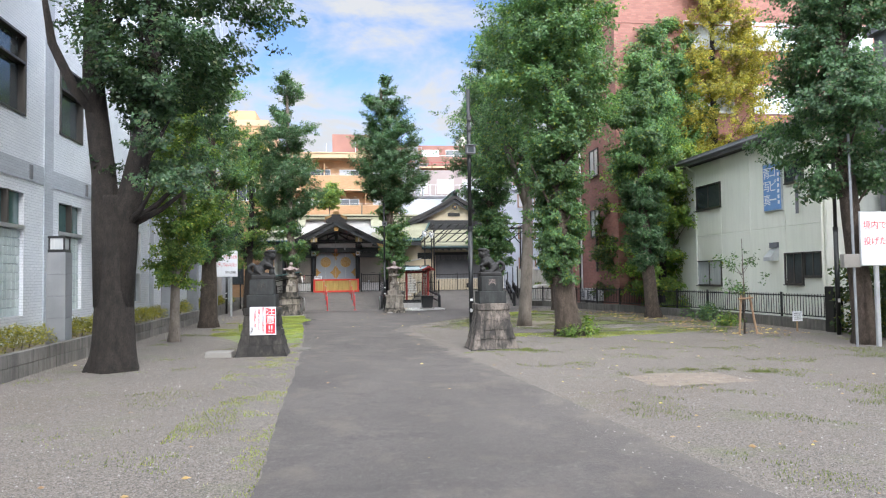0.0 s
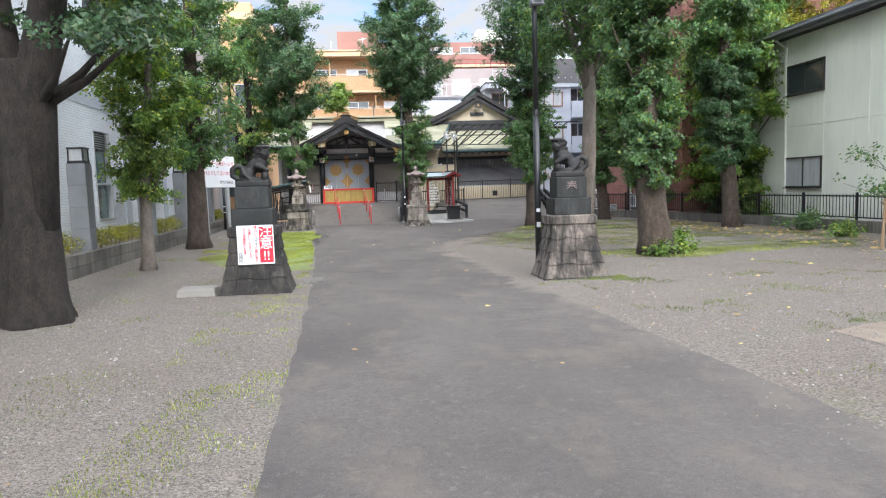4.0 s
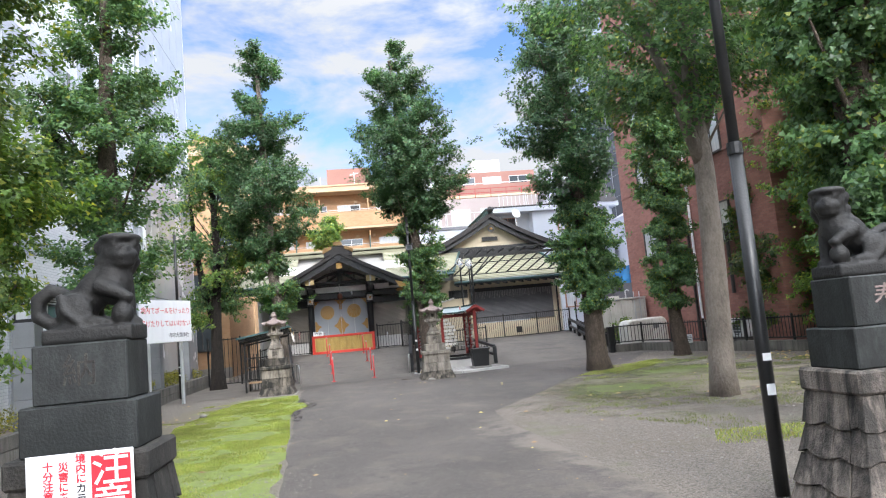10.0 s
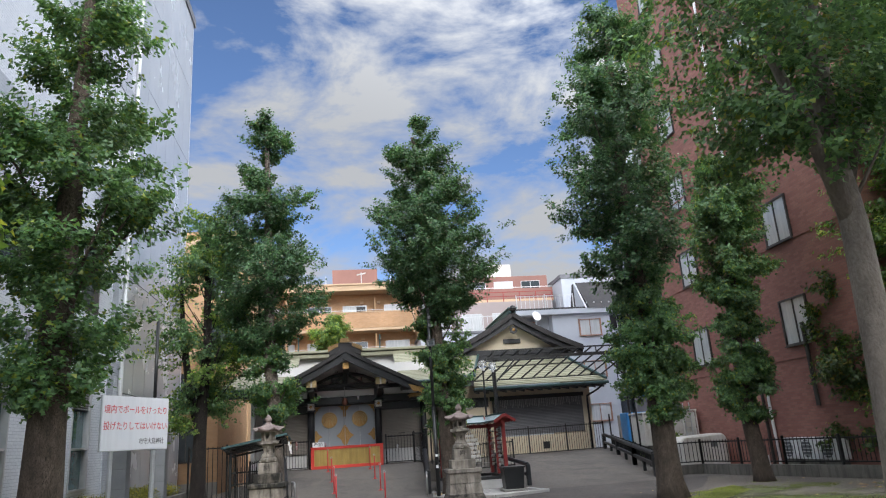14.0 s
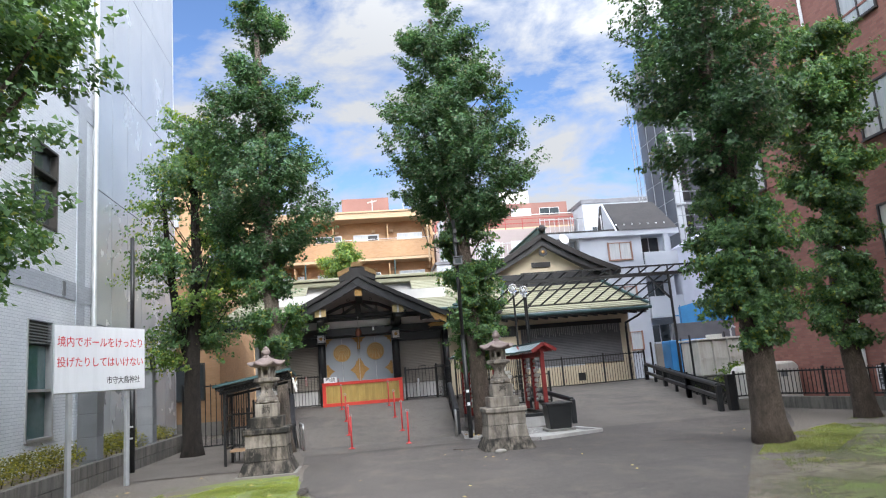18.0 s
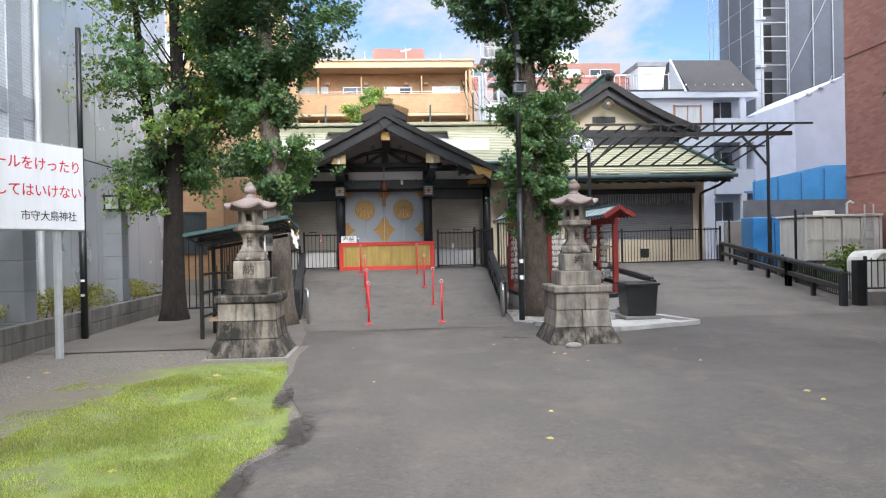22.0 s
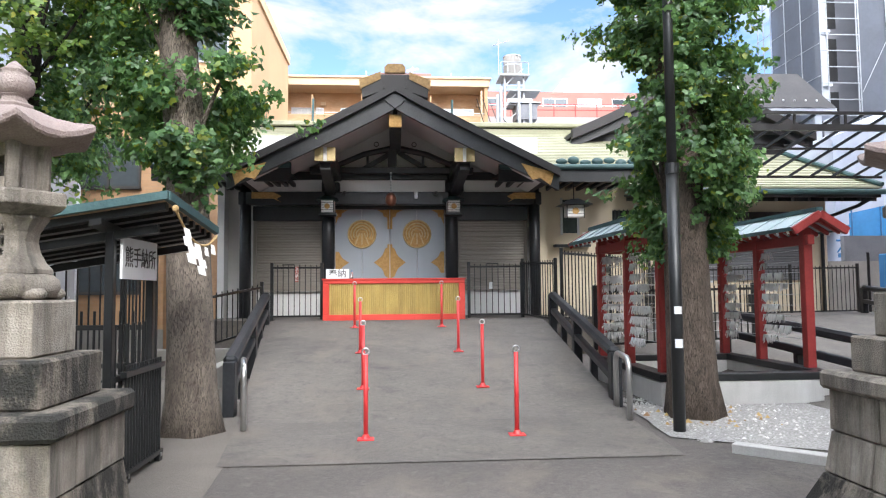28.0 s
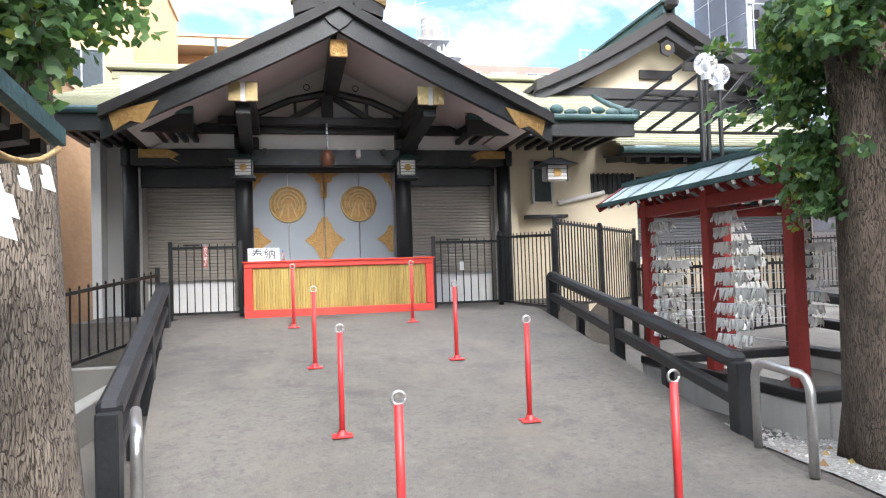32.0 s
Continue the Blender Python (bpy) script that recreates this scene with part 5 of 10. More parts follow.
# ---------------------------------------------------------------- offering barrier and gates at the head of the ramp
def offering_barrier():
    t = thing("offering_barrier", (-0.03, 8.2, FLOOR), "red-framed barrier with bamboo slats before the doors", "barrier")
    for x0, x1, z0, z1, n in ((-1.38, 1.38, 0.0, 0.12, "bottom_rail"), (-1.38, 1.38, 0.72, 0.79, "top_rail")):
        part(n, Geo().box(x0, x1, 0, 0.09, z0, z1), RED, t, "", 0.008)
    for x in (-1.38, 1.26):
        part("end_post", Geo().box(x, x + 0.12, 0.0, 0.09, 0.12, 0.72), RED, t, "", 0.008)
        part("side_board", Geo().box(x + 0.02, x + 0.10, 0.10, 0.55, 0.0, 0.76), RED, t, "", 0.008)
    part("cover_board", Geo().box(-1.40, 1.40, -0.02, 0.58, 0.79, 0.82), RED, t, "", 0.008)
    part("backing", Geo().box(-1.26, 1.26, 0.06, 0.08, 0.12, 0.72), BAMBOO, t)
    me = Geo().box(-0.016, 0.016, -0.012, 0.012, 0.0, 0.60).mesh("slat", BAMBOO, 0.006)
    for k in range(66):
        piece("slat", me, t, pose(-1.24 + 2.48 * k / 65, 0.045, 0.12))
    s = thing("offering_sign", (-1.13, 8.22, FLOOR + 0.82), "small white sign with black characters on the barrier", "sign")
    part("board", Geo().box(-0.22, 0.22, 0, 0.02, 0.0, 0.185), SIGN_WHITE, s, "", 0.003)
    part("foot", Geo().box(-0.15, 0.15, -0.03, 0.06, -0.004, 0.008), WHITE, s)
    lettering("lettering", "奉納", 0.17, pose(0, -0.003, 0.09, 90), TEXT_BLACK, s, 0.001, 1.05)
    b = thing("bottle", (-0.86, 8.3, FLOOR + 0.82), "small clear bottle with a blue cap on the barrier", "bottle")
    part("body", Geo().lathe(0, 0, [(0.026, 0), (0.028, 0.09), (0.014, 0.12), (0.012, 0.135)], 12), GLOBE, b, smooth=True)
    part("cap", Geo().cyl((0, 0, 0.135), (0, 0, 0.16), 0.015, 10), SIGN_BLUE, b)


offering_barrier()


def railing(name, a, b, height, label, group="", spacing=0.11, bar=0.009, rails=(0.08, -0.06), posts=True, post=0.03, base=0.02, material=BLACK, category="railing"):
    """Upright bars between a low and a high rail, from a to b (feet, with their own heights)."""
    a, b = Vector(a), Vector(b)
    t = thing(name, a, label, category, group)
    d = b - a
    n = max(2, int(d.length / spacing))
    part("bottom_rail", Geo().beam((0, 0, rails[0]), d + Vector((0, 0, rails[0])), 0.035, 0.035), material, t)
    part("top_rail", Geo().beam((0, 0, height + rails[1]), d + Vector((0, 0, height + rails[1])), 0.045, 0.04), material, t)
    me = Geo().cyl((0, 0, rails[0]), (0, 0, height), bar, 6).mesh("bar", material)
    for k in range(1, n):
        q = d * (k / n)
        piece("bar", me, t, pose(q.x, q.y, q.z))
    if posts:
        m = max(1, round(d.length / 2.0))
        mp = Geo().box(-post, post, -post, post, 0, height + 0.04).mesh("post", material, 0.006)
        for k in range(m + 1):
            q = d * (k / m)
            piece("post", mp, t, pose(q.x, q.y, q.z))
    return t


railing("gate", (-2.5, 8.9, FLOOR), (-1.50, 8.9, FLOOR), 1.12, "closed black steel gate before a white wall", "porch gates")
railing("gate", (1.50, 8.9, FLOOR), (2.60, 8.9, FLOOR), 1.12, "closed black steel gate before a white wall", "porch gates")
railing("gate", (2.62, 8.9, FLOOR), (2.95, 7.35, FLOOR - 0.06), 1.18, "black steel gate leaf swung open beside the ramp", "porch gates")
for x, h in ((-2.0, 0.34), (1.95, 0.0)):
    tg = thing("gate_tag", (x, 8.86, FLOOR + 0.72), "small hanging tag on the black gate", "tag")
    part("plate", Geo().box(-0.035, 0.035, -0.012, 0, -0.12 if not h else 0.05, 0.02 if not h else 0.36), mat("tag_red", (0.34, 0.09, 0.08), (0.42, 0.12, 0.1), 3, 0.6) if h else WHITE, tg, "", 0.003)
    if h:
        lettering("lettering", "立\n入\n禁\n止", 0.07, pose(0, -0.014, 0.205, 90), TEXT_WHITE, tg, 0.001, 1, 1.0)


def timber_rail(name, pts, label, thick=0.15, high=0.53, drop=0.24):
    """A black handrail on square posts, following the ramp, with a rail halfway down."""
    t = thing(name, pts[0], label, "handrail", "ramp handrails")
    o = Vector(pts[0])
    q = [Vector(p) - o for p in pts]
    up = Vector((0, 0, 1))
    for a, b in zip(q, q[1:]):
        part("handrail", Geo().beam(a + up * high, b + up * high, thick, 0.12), TIMBER, t, "", 0.035)
        part("lower_rail", Geo().beam(a + up * drop, b + up * drop, 0.10, 0.10), TIMBER, t, "", 0.012)
    for a, b in zip(q, q[1:]):
        m = max(1, round((b - a).length / 2.3))
        for k in range(m + 1):
            p = a + (b - a) * (k / m)
            part("post", Geo().box(p.x - 0.065, p.x + 0.065, p.y - 0.065, p.y + 0.065, p.z - 0.3, p.z + high), TIMBER, t, "", 0.01)
        for k in range(m):
            p = a + (b - a) * ((k + 0.5) / m)
            part("short_post", Geo().box(p.x - 0.045, p.x + 0.045, p.y - 0.045, p.y + 0.045, p.z - 0.3, p.z + drop), TIMBER, t, "", 0.008)
    return t


timber_rail("ramp_handrail", [(-1.80, 2.45, ramp_z(2.45)), (-2.36, 7.5, ramp_z(7.5))], "black timber handrail along the ramp")
timber_rail("ramp_handrail", [(2.50, 2.6, ramp_z(2.6)), (2.88, 7.3, ramp_z(7.3))], "black timber handrail along the ramp")


def hoop(name, a, b, h, label):
    t = thing(name, a, label, "barrier", "steel hoops")
    d = Vector(b) - Vector(a)
    pts, r = [Vector((0, 0, 0)), Vector((0, 0, h - 0.12))], 0.12
    for k in range(1, 6):
        w = k / 6 * math.pi / 2
        pts.append(d.normalized() * (r * (1 - math.cos(w))) + Vector((0, 0, h - r + r * math.sin(w))))
    for k in range(0, 6):
        w = k / 6 * math.pi / 2
        pts.append(d - d.normalized() * (r - r * math.sin(w)) + Vector((0, 0, h - r + r * math.cos(w))))
    pts += [d + Vector((0, 0, h - 0.12)), d]
    part("tube", Geo().tube(pts, [0.03] * len(pts), 12), STEEL, t, smooth=True)


hoop("steel_hoop", (2.36, 1.72, 0.02), (2.42, 2.32, 0.03), 0.62, "bent stainless steel hoop at the ramp's foot")
hoop("steel_hoop", (-1.47, 1.6, 0.02), (-1.60, 2.2, 0.03), 0.62, "bent stainless steel hoop at the ramp's foot")


def red_post(x, y, rings=True):
    t = thing("barrier_post", (x, y, ramp_z(y) + 0.012), "slim red steel post with a ring on top", "post", "queue posts on the ramp")
    part("foot", Geo().box(-0.075, 0.075, -0.06, 0.06, 0, 0.014), RED_POST, t, "", 0.003)
    part("weld", Geo().cyl((0, 0, 0.014), (0, 0, 0.05), 0.042, 12, 0.024), RED_POST, t)
    part("tube", Geo().cyl((0, 0, 0.01), (0, 0, 0.76), 0.021, 12), RED_POST, t, smooth=True)
    part("ring", Geo().tube([(0.03 * math.cos(a * 0.4488), 0, 0.785 + 0.03 * math.sin(a * 0.4488)) for a in range(15)], [0.008] * 15, 6), STEEL, t, smooth=True)


for x, y in ((-0.28, 1.1), (1.10, 1.15), (-0.40, 3.15), (1.04, 3.15), (-0.53, 5.04), (0.92, 5.04), (-0.73, 7.05), (0.81, 7.05)):
    red_post(x, y)

# ---------------------------------------------------------------- the second hall with its steel awning frame
def second_hall():
    t = thing("second_hall", (8.2, 11.8, 0), "cream plastered hall with a dark gabled roof and shutter", "hall")
    X, Yo = 8.2, 11.8
    def P(name, g, m, label="", bevel=0.0, smooth=False):
        return part(name, g, m, t, label, bevel, smooth)
    zf = 0.72
    P("front_wall", Geo().box(6.0 - X, 11.15 - X, 0.0, 0.2, 1.55, 3.75).box(6.0 - X, 6.5 - X, 0.0, 0.2, zf - 0.5, 1.55).box(10.75 - X, 11.15 - X, 0.0, 0.2, zf - 0.5, 1.55).box(6.5 - X, 10.75 - X, 0.0, 0.2, zf - 0.5, 1.50), CREAM, "cream plaster front wall")
    P("side_wall", Geo().box(10.95 - X, 11.15 - X, 0.2, 6.0, 0.0, 3.75), CREAM)
    P("inner_side_wall", Geo().box(5.8 - X, 6.0 - X, 0.0, 6.0, 0.0, 4.6), CREAM)
    sh = P("shutter", Geo().box(6.5 - X, 10.72 - X, -0.03, 0.0, 1.55, 3.12), SLATE_GREY, "dark grey roller shutter")
    for k in range(24):
        z = 1.56 + k * 0.065
        part("slat", Geo().prism([(-0.03, z), (-0.045, z + 0.014), (-0.045, z + 0.046), (-0.03, z + 0.06)], "x", 6.5 - X, 10.72 - X), SLATE_GREY, sh)
    P("shutter_head", Geo().box(6.4 - X, 10.8 - X, -0.08, 0.0, 3.12, 3.3), TIMBER)
    rng = random.Random(4)
    for k in range(46):
        x = 6.6 + k * 0.088 + rng.uniform(-0.02, 0.02)
        P("paper_slip", Geo().box(x - X - 0.014, x - X + 0.014, -0.10, -0.097, 2.78 + rng.uniform(-0.06, 0.1), 3.12), mat("grey_slip", (0.3, 0.3, 0.3), (0.42, 0.42, 0.4), 4, 0.8) if k == 0 else bpy.data.materials["grey_slip"])
    # lower roof in front: pale green courses, gutter, rafters
    def lz(y):
        k = (y + 1.85) / 2.6
        return 3.66 + 1.30 * (0.8 * k + 0.2 * k * k)
    rows = 13
    for i in range(rows):
        ya, yb = -1.85 + 2.6 * i / rows, -1.85 + 2.6 * (i + 1) / rows
        c = 0.9 * i / rows
        P("roof_course", Geo().prism([(ya, lz(ya) + 0.035), (yb, lz(yb) + 0.006), (yb, lz(yb) - 0.03), (ya, lz(ya) - 0.004)], "x", 5.4 - X + c * 0.2, 11.35 - X - c), COPPER, "pale green copper roof course" if i == 0 else "")
    P("eave_board", Geo().box(5.4 - X, 11.3 - X, -1.86, -1.80, 3.44, 3.62), TIMBER)
    P("gutter", Geo().cyl((5.4 - X, -1.93, 3.56), (11.4 - X, -1.93, 3.56), 0.065, 10), COPPER_DARK)
    P("soffit", Geo().hexa([(5.5 - X, -1.8, 3.46), (11.3 - X, -1.8, 3.46), (11.3 - X, 0.0, 3.70), (5.5 - X, 0.0, 3.70), (5.5 - X, -1.8, 3.50), (11.3 - X, -1.8, 3.50), (11.3 - X, 0.0, 3.74), (5.5 - X, 0.0, 3.74)]), TIMBER)
    for k in range(15):
        x = 5.6 + k * 0.4
        P("eave_rafter", Geo().beam((x - X, -1.78, 3.40), (x - X, 0.0, 3.64), 0.08, 0.09), TIMBER)
    P("side_roof", Geo().hexa([(10.45 - X, 0.75, 4.96), (11.35 - X, -1.85, 3.66), (11.75 - X, 5.0, 3.66), (10.45 - X, 5.0, 4.96), (10.45 - X, 0.75, 5.0), (11.35 - X, -1.85, 3.70), (11.75 - X, 5.0, 3.70), (10.45 - X, 5.0, 5.0)]), COPPER)
    P("hip_ridge", Geo().tube([(11.35 - X, -1.85, 3.74), (10.45 - X, 0.75, 5.02)], [0.06, 0.06], 8), COPPER_DARK)
    P("downpipe", Geo().tube([(11.2 - X, -1.85, 3.5), (11.05 - X, -1.4, 3.3), (10.95 - X, -0.15, 3.1), (10.95 - X, -0.12, 2.9), (10.95 - X, -0.12, 0.7)], [0.045] * 5, 8), TIMBER, "dark rain pipe", smooth=True)
    # upper gable, with hollow slopes
    def G(name, g, m, label="", bevel=0.0):
        g.v = [(x - 0.25, y, z) for x, y, z in g.v]
        return P(name, g, m, label, bevel)
    def gz(x):
        k = min(1, abs(x) / 3.32)
        return 7.22 - 1.72 * (1.25 * k - 0.25 * k * k)
    xs = [3.32 * (i / 10 - 1) for i in range(21)]
    top = [(x, gz(x)) for x in xs]
    G("upper_roof", Geo().prism(top + [(x, z - 0.12) for x, z in reversed(top)], "y", 0.55, 6.5), ROOF_EDGE, "dark gabled upper roof")
    G("upper_roof_tiles", Geo().prism([(x, z + 0.035) for x, z in top] + [(x, z + 0.005) for x, z in reversed(top)], "y", 0.85, 6.5), COPPER)
    G("verge", Geo().prism([(x, z + 0.05) for x, z in top] + [(x, z - 0.20) for x, z in reversed(top)], "y", 0.42, 0.62), ROOF_EDGE)
    G("barge_board", Geo().prism([(x, z - 0.18) for x, z in top] + [(x, z - 0.50 + 0.10 * abs(x) / 3.32) for x, z in reversed(top)], "y", 0.60, 0.70), TIMBER, "black barge board")
    G("gable_wall", Geo().prism([(-2.1, 5.55), (2.1, 5.55), (0, 6.85)], "y", 1.2, 1.3), CREAM, "cream gable wall")
    G("gable_sill", Geo().box(-2.9, 2.9, 0.95, 1.3, 5.30, 5.55), TIMBER)
    G("gable_base", Geo().box(-2.75, 2.75, 1.0, 1.2, 4.9, 5.30), TIMBER)
    G("gable_vent", Geo().box(-0.42, 0.42, 1.12, 1.2, 5.85, 6.06), BLACK, "dark slotted vent")
    orn = G("gable_pendant", Geo().cyl((0, 0.56, 6.42), (0, 0.62, 6.42), 0.20, 6), TIMBER, "black hexagonal gable pendant")
    part("boss", Geo().ball((-0.25, 0.55, 6.42), (0.075, 0.04, 0.075), 10, 6), GOLD, orn)
    G("ridge", Geo().box(-0.16, 0.16, 0.42, 6.5, 7.18, 7.42), COPPER_DARK, "", 0.02)
    G("ridge_cap", Geo().box(-0.22, 0.22, 0.36, 6.5, 7.42, 7.48), COPPER_DARK)
    G("ridge_end_tile", Geo().lathe(0, 0.34, [(0.05, 7.26), (0.15, 7.32), (0.17, 7.42), (0.12, 7.52), (0.06, 7.56)], 10), ROOF_EDGE)
    # things seen in the gap between the two halls
    lv = P("louvre_window", Geo().box(5.2 - X, 6.15 - X, -0.93, -0.90, 2.84, 3.24), BLACK, "dark barred window in the cream wall")
    for k in range(9):
        part("window_bar", Geo().box(5.24 - X + k * 0.105, 5.265 - X + k * 0.105, -0.96, -0.93, 2.82, 3.26), TIMBER, lv)
    sd = P("side_window", Geo().box(3.95 - X, 4.35 - X, -0.93, -0.90, 2.7, 3.5), GLASS_DARK, "narrow dark window")
    for x in (3.93, 4.33):
        part("frame", Geo().box(x - X, x + 0.05 - X, -0.95, -0.90, 2.66, 3.54), FRAME_ALU, sd)
    part("ledge", Geo().box(3.75 - X, 4.6 - X, -1.12, -0.90, 2.36, 2.42), TIMBER, sd, "dark ledge")
    P("wall_pipe", Geo().cyl((4.45 - X, -0.97, 2.66), (5.45 - X, -0.97, 2.86), 0.045, 10), PLASTER, "pale slanting pipe on the wall")


second_hall()
railing("hall_gate", (6.1, 10.75, 0.66), (11.2, 10.75, 0.71), 1.18, "long black steel sliding gate before the hall", "hall gates", 0.105, 0.010)
sg = thing("gate_plate", (8.55, 10.70, 1.05), "small black plate hung on the gate", "plate")
part("plate", Geo().box(-0.15, 0.15, -0.012, 0.0, -0.14, 0.16), BLACK, sg, "", 0.003)
railing("yard_fence", (3.2, 7.9, 0.70), (6.0, 10.7, 0.66), 1.42, "tall black steel fence between the halls", "yard fences", 0.13, 0.012)
railing("yard_fence", (3.05, 5.2, 0.42), (6.0, 6.0, 0.45), 0.95, "black steel fence behind the fortune rack", "yard fences", 0.13, 0.012)
gl = thing("eave_lantern", (3.95, 9.7, 2.95), "white-panelled hanging lantern under a small dark roof", "lantern")
part("body", Geo().box(-0.19, 0.19, -0.14, 0.14, 0.0, 0.26), PLASTER, gl, "white panelled lantern body", 0.01)
part("crest", Geo().cyl((0, -0.152, 0.13), (0, -0.142, 0.13), 0.075, 16), GOLD, gl, "gilt crest")
for k in range(1, 4):
    part("bar", Geo().box(-0.19, 0.19, -0.146, -0.14, 0.065 * k - 0.004, 0.065 * k + 0.004), BLACK, gl)
part("roof", Geo().frustum(0, 0, 0.26, 0.40, 0.36, 0.3, 0.1, 0.1), TIMBER, gl)
part("hook", Geo().cyl((0, 0, 0.4), (0, 0, 1.08), 0.012, 6), BLACK, gl)
for k in (-0.2, 0.18):
    part("corner_post", Geo().box(k, k + 0.02, -0.15, -0.13, -0.03, 0.28), BLACK, gl)


def awning():
    t = thing("awning_frame", (9.0, 8.4, 0), "black steel awning frame with slanting bars and no cover", "awning")
    X, Yo = 9.0, 8.4
    y0, y1 = 8.2, 9.9
    za = 4.64
    for x, zb0 in ((6.0, 0.55), (11.5, 0.5)):
        part("post", Geo().cyl((x - X, y0 - Yo, zb0 - 0.1), (x - X, y0 - Yo, za), 0.05, 10), BLACK, t)
    part("front_beam", Geo().beam((5.7 - X, y0 - Yo, za), (12.25 - X, y0 - Yo, za), 0.09, 0.13), BLACK, t)
    part("top_tube", Geo().beam((5.9 - X, y0 - Yo - 0.03, 4.94), (12.9 - X, y0 - Yo - 0.03, 4.94), 0.06, 0.06), BLACK, t)
    part("low_tube", Geo().beam((5.3 - X, y1 - Yo, 3.90), (11.3 - X, y1 - Yo, 3.90), 0.05, 0.05), BLACK, t)
    part("mid_tube", Geo().beam((5.5 - X, 9.1 - Yo, 4.39), (11.9 - X, 9.1 - Yo, 4.39), 0.045, 0.045), BLACK, t)
    for k in range(13):
        x = 4.9 + k * 0.52
        part("slanting_bar", Geo().beam((x - X, y1 - Yo, 3.92), (x + 1.15 - X, y0 - Yo, 4.92), 0.05, 0.05), BLACK, t)
    for k in range(6):
        x = 6.0 + k * 1.1
        part("strut", Geo().beam((x - X, y0 - Yo, za), (x - X, y0 - Yo, 4.93), 0.04, 0.04), BLACK, t)
    part("brace", Geo().beam((10.7 - X, y0 - Yo, 4.58), (11.47 - X, y0 - Yo, 3.7), 0.06, 0.06), BLACK, t)
    part("brace", Geo().beam((6.9 - X, y0 - Yo, 4.58), (6.05 - X, y0 - Yo, 3.7), 0.06, 0.06), BLACK, t)


awning()
for x, y, z in ((5.3, 7.0, 4.3), (5.75, 7.35, 4.25)):
    gb = thing("globe_lamp", (x, y, 0.5), "clear round globe lamp on a slim post", "lamp", "globe lamps")
    part("post", Geo().cyl((0, 0, -0.1), (0, 0, z - 0.72), 0.035, 10), BLACK, gb)
    part("globe", Geo().ball((0, 0, z - 0.5), 0.17, 20, 14), GLOBE, gb, "clear plastic globe", smooth=True)
    part("neck", Geo().cyl((0, 0, z - 0.74), (0, 0, z - 0.64), 0.07, 12), GALV, gb)
    part("bulb", Geo().ball((0, 0, z - 0.52), (0.05, 0.05, 0.07), 10, 8), WHITE, gb, smooth=True)

# ---------------------------------------------------------------- the modern building beside the path
def kerb_x(y):
    return -4.68 - 0.022 * (y + 22)


LB = math.degrees(math.atan(0.022))


